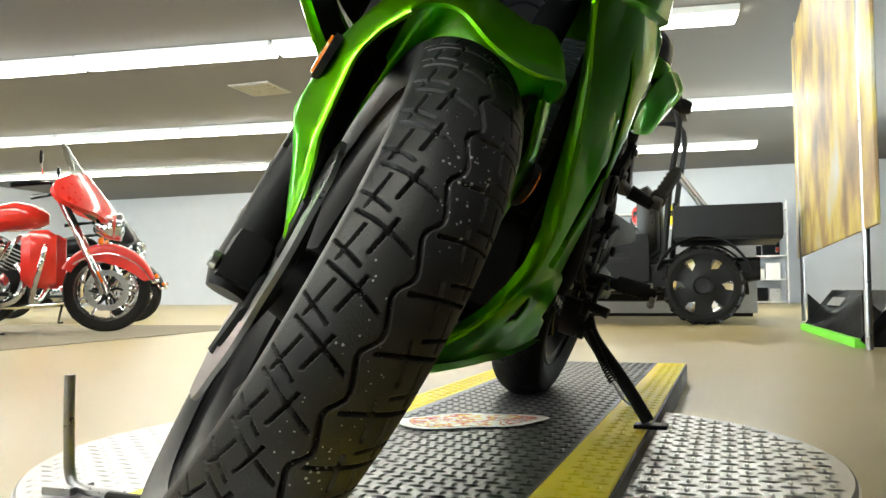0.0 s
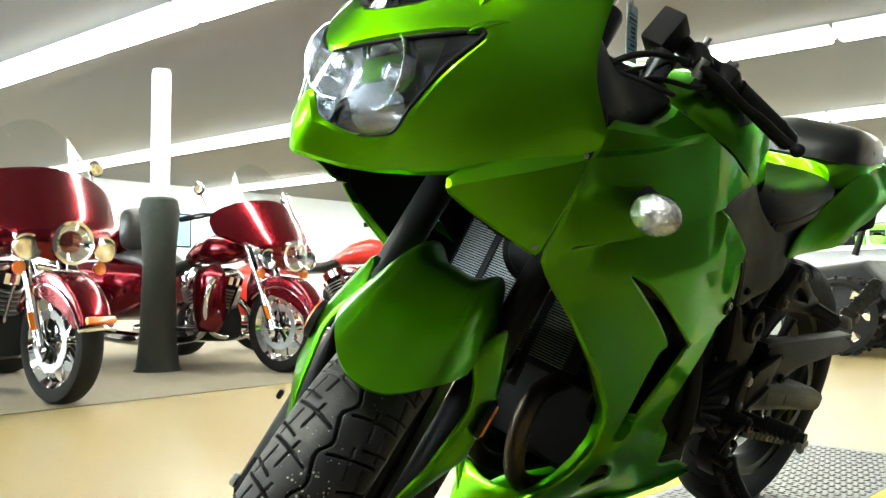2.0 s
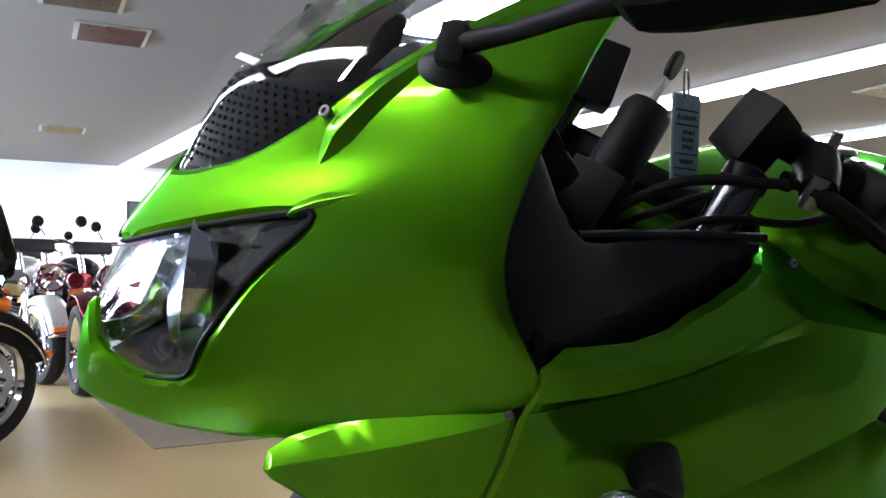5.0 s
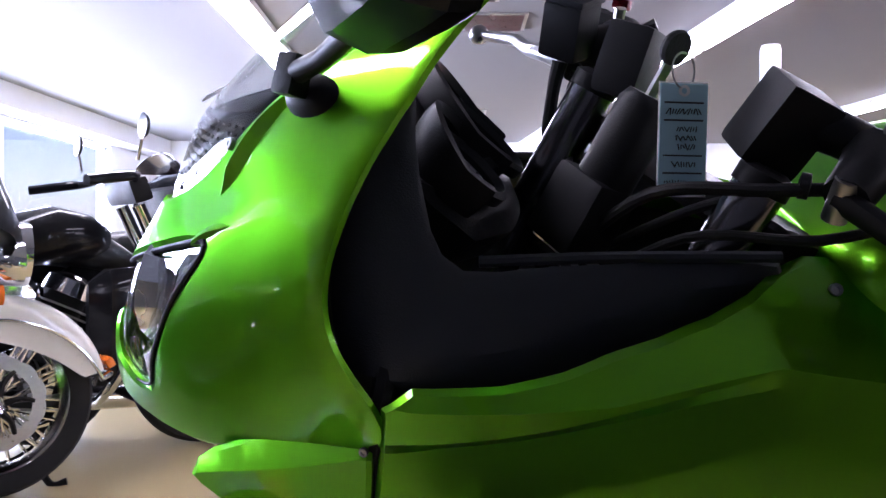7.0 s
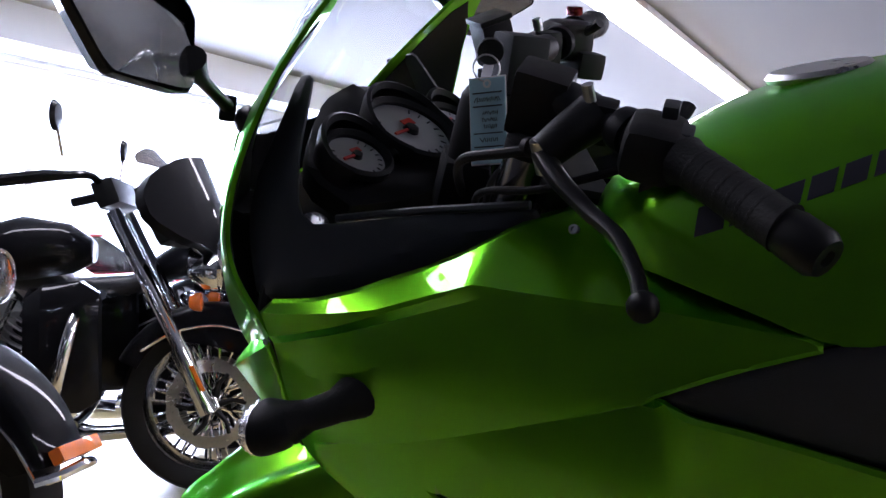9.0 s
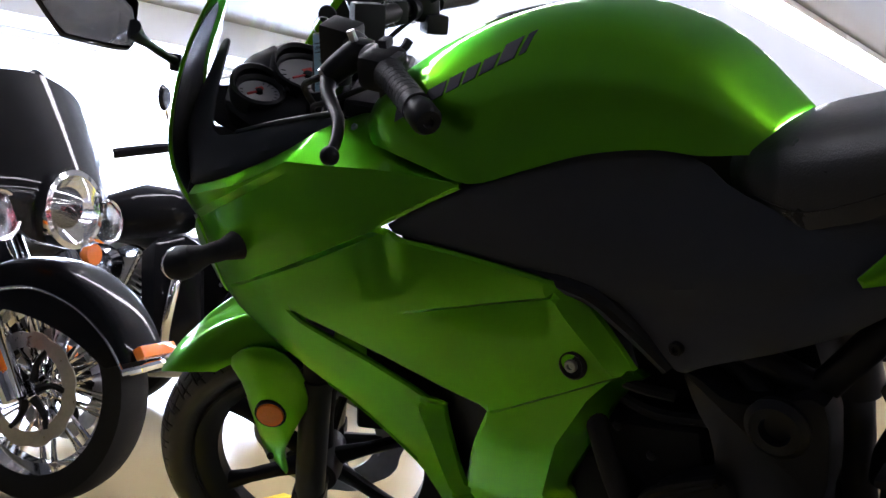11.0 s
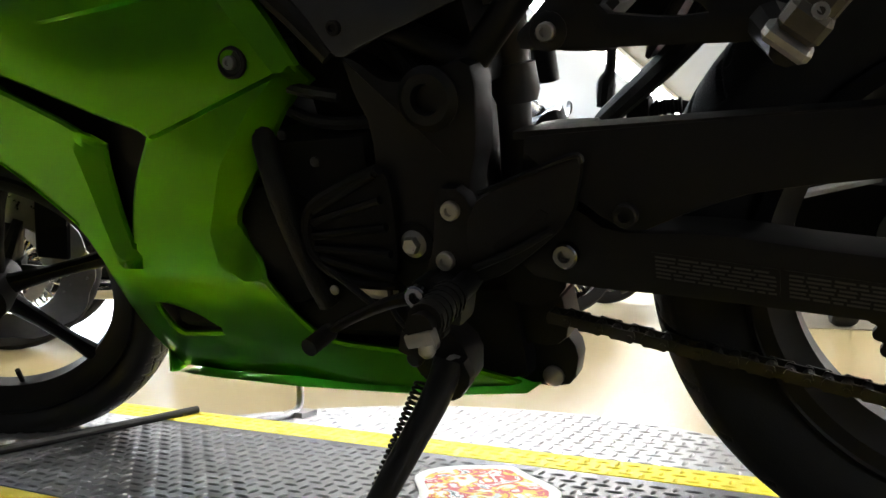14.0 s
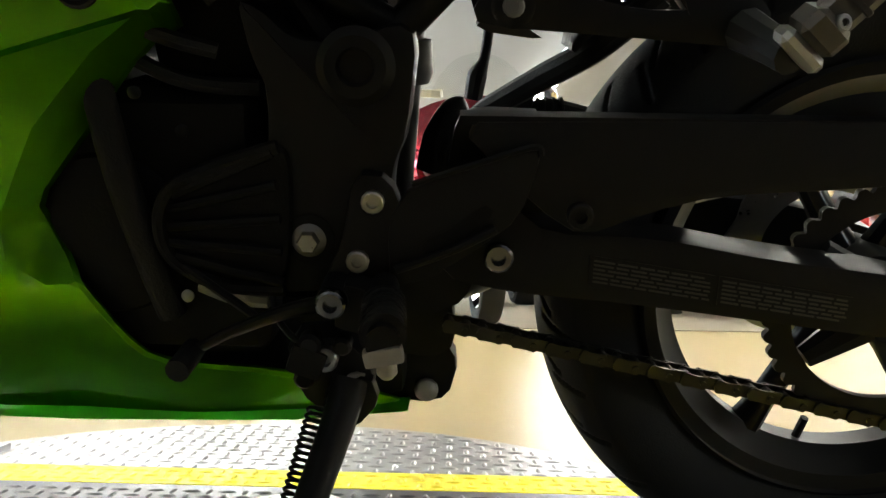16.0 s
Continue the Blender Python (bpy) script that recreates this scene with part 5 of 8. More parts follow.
for side in (-1, 1):
    def mark_lift(x, z, s=side):
        return x, s * (on_tank(x, z) + 0.0012), z
    start = 0.508
    for wide, high in ((0.020, 0.019), (0.017, 0.014), (0.024, 0.014), (0.016, 0.014), (0.015, 0.014), (0.016, 0.014), (0.017, 0.019), (0.007, 0.019)):
        a, b = start, start + wide
        za, zb_ = 0.863 + (a - 0.505) * 0.27, 0.863 + (b - 0.505) * 0.27
        part("black_mark", sheet([(a, za), (b, zb_), (b + 0.003, zb_ + high), (a + 0.003, za + high)], mark_lift, step=0.008, thick=0.0006, edge=0.0004, flip=(side > 0), round_times=0), INK, tk, "plain black bar mark")
        start = b + 0.004

# ---- side covers, seat, tail
COVER = [(0.462, 0.747), (0.53, 0.767), (0.6, 0.785), (0.66, 0.797), (0.73, 0.803), (0.78, 0.792), (0.82, 0.772), (0.845, 0.745), (0.905, 0.712), (0.96, 0.725), (1.04, 0.765), (1.12, 0.81), (1.16, 0.81), (1.10, 0.75), (1.04, 0.70), (1.03, 0.668), (0.96, 0.622), (0.90, 0.602), (0.81, 0.578), (0.785, 0.568), (0.765, 0.585),
         (0.735, 0.635), (0.705, 0.665), (0.56, 0.715)]
cover_y = surface([(0.462, 0.747, 0.202), (0.6, 0.785, 0.178), (0.73, 0.803, 0.125), (0.82, 0.772, 0.098), (0.9, 0.708, 0.112), (0.95, 0.66, 0.13), (0.786, 0.598, 0.148), (0.71, 0.65, 0.158), (0.6, 0.72, 0.182), (0.78, 0.70, 0.138), (0.88, 0.66, 0.14), (1.0, 0.66, 0.115), (1.06, 0.74, 0.105), (1.14, 0.8, 0.1)])
TAIL = [(0.945, 0.657), (1.0, 0.705), (1.06, 0.752), (1.12, 0.797), (1.2, 0.845), (1.32, 0.88), (1.45, 0.897), (1.56, 0.90), (1.55, 0.87), (1.42, 0.79), (1.3, 0.725), (1.2, 0.69), (1.1, 0.672), (1.02, 0.665)]
tail_y = surface([(0.945, 0.657, 0.138), (1.06, 0.75, 0.126), (1.2, 0.835, 0.132), (1.32, 0.875, 0.125), (1.45, 0.893, 0.095), (1.56, 0.89, 0.045), (1.1, 0.672, 0.122), (1.3, 0.735, 0.128), (1.2, 0.75, 0.152), (1.38, 0.848, 0.160), (1.28, 0.81, 0.160), (1.42, 0.80, 0.125), (1.5, 0.86, 0.115)])
for side in (-1, 1):
    cov = part("side_cover", sheet(COVER, lambda x, z, s=side: (x, s * (cover_y(x, z) - fold(x, z, (0.70, 0.652), (0.95, 0.664), 0.008, 0.2)), z), step=0.0125, thick=0.004, edge=0.006, flip=(side > 0)), GREY, bike, "dark grey plastic side cover")
    screw((0.786, side * (cover_y(0.786, 0.597) - 0.004), 0.597), (0, side, 0), 0.0075, cov, SATIN)
    part("gap_seal", tube([(0.485, side * 0.178, 0.733), (0.56, side * 0.168, 0.708), (0.69, side * 0.155, 0.662), (0.73, side * 0.145, 0.625), (0.77, side * 0.135, 0.572)], 0.012, 10), SATIN, bike)
    part("tail_panel", sheet(TAIL, lambda x, z, s=side: (x, s * tail_y(x, z), z), step=0.016, thick=0.004, edge=0.006, flip=(side > 0)), GREEN, bike, "lime green tail panel")
def cushion(stations, p=0.6, q=0.55):
    """A closed, rounded body from stations (x, underside, half width, top)."""
    bm = bmesh.new()
    rows = []
    for x, zb, h, zt in stations:
        rows.append([bm.verts.new((x, -h * math.copysign(abs(math.cos(math.pi * i / 20)) ** p, math.cos(math.pi * i / 20)), zb + (zt - zb) * abs(math.sin(math.pi * i / 20)) ** q)) for i in range(21)])
    for a, b in zip(rows, rows[1:]):
        for i in range(20):
            bm.faces.new((a[i], a[i + 1], b[i + 1], b[i]))
        bm.faces.new((a[0], a[-1], b[-1], b[0]))
    bm.faces.new(rows[0])
    bm.faces.new(rows[-1])
    bmesh.ops.recalc_face_normals(bm, faces=bm.faces[:])
    return bm


part("seat", cushion([(0.832, 0.742, 0.07, 0.772), (0.86, 0.722, 0.096, 0.786), (0.905, 0.703, 0.112, 0.794), (0.96, 0.712, 0.12, 0.797), (1.03, 0.738, 0.125, 0.806), (1.1, 0.765, 0.12, 0.822), (1.16, 0.79, 0.108, 0.848), (1.185, 0.81, 0.09, 0.86)]), SEAT, bike, "black textured vinyl rider seat", sharp=1.0)
part("tail_deck", cushion([(1.13, 0.80, 0.10, 0.858), (1.17, 0.82, 0.122, 0.876), (1.25, 0.84, 0.130, 0.885), (1.35, 0.86, 0.122, 0.893), (1.46, 0.875, 0.092, 0.902), (1.55, 0.885, 0.045, 0.903)], 0.4, 0.4), GREEN, bike, "lime green tail top under the pillion seat", sharp=1.0)
part("pillion_seat", cushion([(1.128, 0.864, 0.06, 0.890), (1.15, 0.864, 0.10, 0.922), (1.2, 0.870, 0.120, 0.943), (1.27, 0.878, 0.124, 0.953), (1.35, 0.89, 0.116, 0.954), (1.42, 0.896, 0.098, 0.948), (1.47, 0.90, 0.06, 0.93)], 0.55, 0.6), SEAT, bike, "black vinyl pillion seat", sharp=1.0)
for side in (-1, 1):
    part("seat_seam", tube([(0.865, side * 0.10, 0.735), (0.91, side * 0.1145, 0.722), (0.97, side * 0.121, 0.733), (1.04, side * 0.1245, 0.757), (1.11, side * 0.117, 0.786)], 0.0009, 6), BLACK, bike)
hug = tube([(1.5, 0, 0.86), (1.62, 0, 0.80), (1.68, 0, 0.72)], [0.08, 0.06, 0.05], 12, squash=0.3)
part("rear_mudguard", hug, BLACK, bike, "black rear mudguard")
for side in (-1, 1):
    st = part("rear_indicator", tube([(1.5, side * 0.05, 0.83), (1.52, side * 0.12, 0.835), (1.525, side * 0.15, 0.835), (1.525, side * 0.175, 0.835)], [0.01, 0.01, 0.022, 0.015], 12), GRIP, bike, "black rear indicator")

# ---- handlebar, levers, switches (these turn with the fork)
for side in (-1, 1):
    def q(x, yy, z, s=side):
        return (x, s * yy, z - (0.012 if s > 0 else 0.0))
    riser = part("bar_clamp", block(0.046, 0.038, 0.058, pose(*q(0.320, 0.075, 0.988), ry=24, rz=side * 25), 0.006, 2), BLACK, bike, "black handlebar riser", at=TURN)
    part("riser_arm", tube([q(0.318, 0.07, 0.985), q(0.335, 0.085, 0.99), q(0.355, 0.115, 0.984)], [0.016, 0.016, 0.014], 14), BLACK, riser)
    part("handlebar", tube([q(0.335, 0.085, 0.99), q(0.392, 0.195, 0.967), q(0.437, 0.295, 0.941)], 0.011, 14, straight=True), SATIN, bike, "black handlebar tube", at=TURN)
    gr = part("grip", tube([q(0.398, 0.205, 0.9655), q(0.40, 0.21, 0.965), q(0.432, 0.283, 0.945), q(0.434, 0.287, 0.944)], [0.019, 0.0165, 0.0165, 0.0175], 20, straight=True), GRIP, bike, "black ribbed rubber grip", at=TURN)
    for i in range(7):
        t = 0.12 + i * 0.12
        a = Vector(q(0.40, 0.21, 0.965)).lerp(Vector(q(0.432, 0.283, 0.945)), t)
        part("grip_ring", lathe([(0.016, -0.0018), (0.0168, -0.001), (0.0168, 0.001), (0.016, 0.0018)], 18, closed=True), GRIP, gr).matrix_basis = along(a, Vector(q(0.432, 0.283, 0.945)))
    part("bar_end", lathe([(0, -0.004), (0.015, -0.004), (0.0165, 0.002), (0.0165, 0.024), (0.013, 0.03), (0.006, 0.03), (0.005, 0.026), (0, 0.026)], 24), SATIN, bike, "black bar end weight", at=TURN @ along(q(0.435, 0.29, 0.9425), q(0.46, 0.346, 0.926)))
    sw = part("switch_housing", block(0.046, 0.052, 0.044, pose(*q(0.385, 0.175, 0.968), ry=20, rz=side * 24), 0.019, 4), BLACK, bike, "black switch housing", at=TURN)
    part("switch_button", block(0.012, 0.016, 0.01, pose(*q(0.40, 0.18, 0.996), ry=15, rz=side * 24), 0.003), RED if side > 0 else GREY, sw)
    part("switch_lower", block(0.035, 0.045, 0.03, pose(*q(0.395, 0.165, 0.94), ry=25, rz=side * 24), 0.008), BLACK, sw)
    part("bar_band", lathe([(0.011, -0.008), (0.0175, -0.007), (0.0185, 0), (0.0175, 0.007), (0.011, 0.008)], 20, closed=True), BLACK, sw).matrix_basis = along(q(0.372, 0.150, 0.975), q(0.437, 0.295, 0.941))
    part("switch_lever", tube([q(0.40, 0.160, 0.975), q(0.412, 0.158, 0.978), q(0.420, 0.152, 0.984)], [0.006, 0.005, 0.006], 8), BLACK, sw)
    part("switch_rocker", block(0.01, 0.02, 0.012, pose(*q(0.407, 0.185, 0.975), ry=20, rz=side * 24), 0.003), GREY, sw)
    perch = part("lever_perch", tube([q(0.352, 0.125, 0.982), q(0.33, 0.135, 0.978), q(0.308, 0.142, 0.97)], [0.02, 0.017, 0.015], 12), BLACK, bike, "black lever perch", at=TURN)
    part("perch_clamp", block(0.03, 0.022, 0.036, pose(*q(0.356, 0.128, 0.98), ry=18, rz=side * 24), 0.009, 2), BLACK, perch)
    part("adjuster_wheel", lathe([(0.003, -0.004), (0.0085, -0.003), (0.0085, 0.003), (0.003, 0.004)], 16, closed=True), BLACK, perch).matrix_basis = along(q(0.300, 0.118, 0.968), q(0.28, 0.09, 0.965))
    part("clamp_screw", tube([q(0.352, 0.13, 0.99), q(0.352, 0.13, 1.012)], 0.005, 10, straight=True), STEEL, perch)
    lev = part("lever", tube([q(0.308, 0.138, 0.968), q(0.312, 0.175, 0.962), q(0.325, 0.215, 0.95), q(0.336, 0.25, 0.945), q(0.338, 0.285, 0.936), q(0.334, 0.31, 0.931)], [0.011, 0.0095, 0.008, 0.0075, 0.0065, 0.006], 12, squash=0.8), SATIN if side < 0 else STEEL, bike, "hand lever with a ball end", at=TURN)
    ball = bmesh.new()
    bmesh.ops.create_uvsphere(ball, u_segments=16, v_segments=10, radius=0.0105, matrix=Matrix.Translation(q(0.334, 0.313, 0.930)))
    part("lever_ball", ball, SATIN if side < 0 else STEEL, lev)
    part("lever_pivot", lathe([(0, -0.014), (0.008, -0.014), (0.008, 0.014), (0, 0.014)], 12, pose(*q(0.307, 0.14, 0.968), 90)), STEEL, perch)
cyl = part("brake_reservoir", block(0.034, 0.036, 0.046, pose(0.304, 0.135, 0.986, rz=20), 0.004), BLACK, bike, "black square brake fluid reservoir", at=TURN)
part("reservoir_lid", block(0.037, 0.039, 0.006, pose(0.304, 0.135, 1.012, rz=20), 0.002), BLACK, cyl)
part("brake_line", tube([(0.287, 0.12, 0.965), (0.280, 0.115, 0.94), (0.27, 0.1, 0.88), (0.25, 0.06, 0.78)], [0.007, 0.0055, 0.0055, 0.0055], 10), GRIP, bike, "black brake hose", at=TURN)
for i, pts in enumerate([[(0.33, -0.13, 0.965), (0.28, -0.11, 0.965), (0.24, -0.05, 0.94), (0.235, 0.01, 0.86)], [(0.37, -0.16, 0.95), (0.30, -0.14, 0.94), (0.25, -0.08, 0.92), (0.24, -0.01, 0.84)], [(0.38, 0.17, 0.95), (0.32, 0.14, 0.93), (0.27, 0.07, 0.9), (0.26, 0.02, 0.83)], [(0.31, -0.10, 0.955), (0.27, -0.06, 0.925), (0.25, 0.0, 0.86)]]):
    part("cable", tube(pts, 0.0036 if i else 0.0046, 10), GRIP, bike, "black control cable", at=TURN)
part("cable_ferrule", tube([(0.335, -0.132, 0.966), (0.318, -0.126, 0.967)], 0.0062, 10, straight=True), STEEL, bike, at=TURN)
ign = part("ignition_switch", block(0.045, 0.05, 0.06, pose(0.235, 0.008, 0.895, ry=26), 0.008), BLACK, bike, "black ignition switch block", at=TURN)
part("ignition_collar", lathe([(0, 0), (0.022, 0), (0.022, 0.06), (0.018, 0.068), (0, 0.068)], 24), BLACK, ign).matrix_basis = along((0.25, 0.005, 0.92), (0.285, 0.005, 0.99))
part("key_shaft", block(0.009, 0.003, 0.03, pose(0.284, 0.005, 0.996, ry=26)), STEEL, ign)
part("key_head", lathe([(0, -0.003), (0.012, -0.003), (0.013, 0), (0.012, 0.003), (0, 0.003)], 20), GRIP, ign, "black key head").matrix_basis = pose(0.292, 0.005, 1.016)
part("ignition_ring", lathe([(0.014, 0), (0.017, 0.003), (0.014, 0.006), (0.011, 0.003)], 24, closed=True), STEEL, ign).matrix_basis = along((0.222, 0.02, 0.872), (0.2, 0.02, 0.83))

SHOCKGREY = material("dull_shock_aluminium", (0.10, 0.093, 0.085), 0.5, metal=0.6, vary=0.2, scale=60)
GREYINK = material("grey_print", (0.04, 0.04, 0.04), 0.6, vary=0.1)
# ---- radiator, engine, frame
RADFIN = material("radiator_aluminium", (0.42, 0.43, 0.44), 0.42, metal=0.8, vary=0.15, scale=90)
rad = part("radiator", block(0.028, 0.29, 0.205, pose(0.333, 0, 0.572, ry=20), 0.004), ENGINE, bike, "black radiator with fine fins")
for i in range(50):
    part("radiator_fin", block(0.005, 0.27, 0.0017, pose(0.283 + 0.00138 * i, 0, 0.48 + 0.0038 * i, ry=20)), RADFIN, rad)
for y in (-0.07, 0.07):
    part("radiator_strap", block(0.008, 0.012, 0.25, pose(0.307, y, 0.55, ry=20)), SATIN, rad)
horn = part("horn", lathe([(0, -0.02), (0.03, -0.02), (0.042, -0.012), (0.046, 0), (0.042, 0.006), (0.034, 0.004), (0.03, 0.008), (0.012, 0.01), (0, 0.01)], 32), BLACK, bike, "round black horn")
horn.matrix_basis = along((0.215, -0.085, 0.635), (-0.9, -0.25, 0.6))
for y in (-0.05, 0.05):
    part("exhaust_header", tube([(0.45, y, 0.42), (0.37, y, 0.40), (0.345, y, 0.33), (0.38, y * 0.9, 0.25), (0.5, y * 0.8, 0.215), (0.8, y * 0.6, 0.22)], 0.017, 14), material("header_steel", (0.09, 0.075, 0.065), 0.4, metal=0.9, vary=0.25, scale=12), bike, "heat-browned exhaust pipe")
eng = part("engine_block", block(0.34, 0.24, 0.24, pose(0.62, 0, 0.38), 0.03, 3), ENGINE, bike, "black engine block")
part("cylinder", block(0.2, 0.22, 0.22, pose(0.54, 0, 0.53, ry=-25), 0.015, 2), ENGINE, eng)
for i in range(7):
    part("cooling_fin", block(0.22, 0.235, 0.005, pose(0.50 + 0.012 * i, 0, 0.47 + 0.026 * i, ry=-25), 0.001, 1), ENGINE, eng)
part("crankcase_cover", lathe([(0, 0.0), (0.07, 0), (0.075, 0.01), (0.068, 0.02), (0.04, 0.026), (0, 0.028)], 40), ENGINE, eng, "round black engine cover").matrix_basis = along((0.655, -0.105, 0.375), (0.655, -1, 0.375))
cov = part("sprocket_cover", plate(rounded([(0.706, 0.39), (0.722, 0.425), (0.76, 0.445), (0.806, 0.462), (0.822, 0.45), (0.815, 0.34), (0.76, 0.335), (0.722, 0.36)], 2), -0.12, -0.15, 0.006), ENGINE, bike, "black ribbed sprocket cover")
for (xa, za), (xb, zb) in [((0.725, 0.42), (0.808, 0.456)), ((0.722, 0.408), (0.81, 0.43)), ((0.72, 0.393), (0.812, 0.402)), ((0.72, 0.38), (0.812, 0.374)), ((0.724, 0.368), (0.812, 0.347))]:
    part("cover_rib", tube([(xa, -0.152, za), (xb, -0.156, zb)], [0.005, 0.0045], 8, straight=True), ENGINE, cov)
part("cover_rim", tube([(0.812, -0.153, 0.46), (0.76, -0.153, 0.443), (0.724, -0.153, 0.424), (0.712, -0.153, 0.394), (0.722, -0.153, 0.364), (0.76, -0.153, 0.343), (0.812, -0.153, 0.34)], 0.006, 8), ENGINE, cov)
for x, z in ((0.728, 0.33), (0.70, 0.50), (0.735, 0.47)):
    screw((x, -0.145, z), (0, -1, 0), 0.0055, bike, SATIN if z > 0.4 else STEEL, socket=False)
part("water_pipe", tube([(0.735, -0.128, 0.335), (0.765, -0.132, 0.327), (0.795, -0.135, 0.324)], [0.008, 0.010, 0.008], 10), ALU, bike, "dull aluminium pipe under the cover")
part("engine_hose", tube([(0.66, -0.13, 0.53), (0.68, -0.145, 0.44), (0.7, -0.145, 0.36), (0.71, -0.135, 0.31)], 0.013, 12), GRIP, bike)
for pts in ([(0.62, -0.12, 0.6), (0.70, -0.13, 0.55), (0.76, -0.12, 0.53)], [(0.63, -0.11, 0.56), (0.72, -0.12, 0.51), (0.79, -0.11, 0.50)]):
    part("wiring", tube(pts, 0.007, 8), GRIP, bike)
part("upper_hose", tube([(0.80, -0.09, 0.60), (0.83, -0.1, 0.56), (0.85, -0.1, 0.53)], 0.011, 10), GRIP, bike)
PLATE_OUT = [(0.782, 0.572), (0.80, 0.565), (0.825, 0.542), (0.865, 0.540), (0.905, 0.556), (0.922, 0.545), (0.914, 0.47), (0.902, 0.44), (0.9, 0.40), (0.875, 0.375), (0.862, 0.335), (0.80, 0.33), (0.797, 0.41), (0.803, 0.50), (0.79, 0.53)]
fp = part("frame_plate", plate(rounded(PLATE_OUT, 1), -0.10, -0.14, 0.006), SATIN, bike, "black pivot frame plate")
part("pivot_boss", lathe([(0, 0), (0.03, 0), (0.031, 0.008), (0.024, 0.014), (0.015, 0.014), (0.013, 0.004), (0, 0.004)], 32), SATIN, fp).matrix_basis = along((0.874, -0.138, 0.522), (0.874, -1, 0.522))
for i in range(4):
    a = radians(45 + 90 * i)
    part("boss_hole", lathe([(0, 0), (0.004, 0), (0.004, 0.0015), (0, 0.0015)], 10), ENGINE, fp).matrix_basis = along((0.874 + 0.021 * math.cos(a), -0.1485, 0.522 + 0.021 * math.sin(a)), (0.874 + 0.021 * math.cos(a), -1, 0.522 + 0.021 * math.sin(a)))
part("bolt_recess", lathe([(0, 0.002), (0.018, 0.002), (0.022, 0), (0.022, 0.004), (0.019, 0.005), (0, 0.003)], 24), ENGINE, fp).matrix_basis = along((0.832, -0.138, 0.380), (0.832, -1, 0.380))
hexbolt = part("hex_bolt", lathe([(0, 0), (0.0095, 0), (0.0095, 0.009), (0.008, 0.011), (0, 0.011)], 6), STEEL, fp, "bright hexagon bolt")
part("bolt_flange", lathe([(0, 0), (0.0145, 0), (0.0145, 0.002), (0.011, 0.004), (0, 0.004)], 24), STEEL, fp).matrix_basis = along((0.832, -0.1405, 0.380), (0.832, -1, 0.380))
hexbolt.matrix_basis = along((0.832, -0.141, 0.380), (0.832, -1, 0.380))
for a, b in (((0.905, 0.548), (1.075, 0.72)), ((0.90, 0.50), (0.90, 0.56))):
    part("frame_tube", tube([(a[0], -0.105, a[1]), (b[0], -0.1, b[1])], 0.0155, 14, straight=True), SATIN, bike, "black frame tube")
    part("frame_tube", tube([(a[0], 0.105, a[1]), (b[0], 0.1, b[1])], 0.0155, 14, straight=True), SATIN, bike, "black frame tube")
part("frame_cross", tube([(1.0, -0.1, 0.645), (1.0, 0.1, 0.645)], 0.013, 12, straight=True), SATIN, bike)
part("tank_rail", tube([(0.44, -0.12, 0.72), (0.6, -0.12, 0.68), (0.8, -0.11, 0.6), (0.9, -0.105, 0.55)], 0.014, 12), SATIN, bike)
# passenger peg hanger: a triangle of two arms
for side in (-1, 1):
    HANG = [(1.0198, 0.622), (1.034, 0.6456), (1.052, 0.6465), (1.084, 0.620), (1.1535, 0.583), (1.19, 0.572), (1.188, 0.540), (1.158, 0.540), (1.084, 0.546), (0.968, 0.553), (0.963, 0.568), (0.983, 0.583)]
    hang = part("peg_hanger", sheet(HANG, lambda x, z, s=side: (x, s * 0.136, z), [[(1.034, 0.578), (1.062, 0.606), (1.134, 0.5665), (1.095, 0.566)]], step=0.02, thick=0.02, edge=0.004, flip=(side > 0)), SATIN, bike, "black passenger peg hanger with a triangular opening")
    for x, z in ((1.047, 0.626), (0.994, 0.568)):
        part("bolt_boss", lathe([(0, 0), (0.017, 0), (0.017, 0.004), (0.014, 0.006), (0, 0.006)], 20), SATIN, hang).matrix_basis = along((x, side * 0.133, z), (x, side, z))
    screw((1.047, side * 0.139, 0.626), (0, side, 0), 0.0085, hang)
    screw((0.994, side * 0.139, 0.568), (0, side, 0), 0.0085, hang)
    way = along((1.194, side * 0.198, 0.550), (1.283, side * 0.215, 0.648))
    peg = part("passenger_peg", block(0.030, 0.13, 0.034, pose(0, 0.082, 0), 0.006, 1), SHOCKGREY, bike, "folded aluminium passenger peg", at=way @ Matrix.Scale(0.82, 4))
    for k in range(5):
        part("peg_groove", block(0.0315, 0.006, 0.0355, pose(0, 0.045 + 0.02 * k, 0), 0.001, 1), SHOCKGREY, peg)
    part("peg_hinge", block(0.044, 0.028, 0.040, pose(0, 0.012, 0, ry=12), 0.006, 1), SHOCKGREY, peg, "cast hinge block")
    part("peg_knuckle", block(0.032, 0.016, 0.046, pose(0.004, -0.010, 0, ry=12), 0.005, 1), ALU, peg)
    part("peg_arm", tube([(1.172, side * 0.136, 0.552), (1.18, side * 0.165, 0.545), (1.188, side * 0.19, 0.538)], [0.018, 0.015, 0.014], 10), SATIN, hang)
    screw((1.209, side * 0.212, 0.562), (0.3, side, 0.2), 0.006, bike, STEEL)
res = part("rear_reservoir", lathe([(0, -0.004), (0.012, -0.003), (0.022, 0), (0.0245, 0.004), (0.0245, 0.022), (0.022, 0.024), (0, 0.024)], 28, pose(1.153, 0.05, 0.588, 90)), material("amber_fluid", (0.42, 0.19, 0.03), 0.3, vary=0.2, scale=40), bike, "amber rear brake fluid cup")
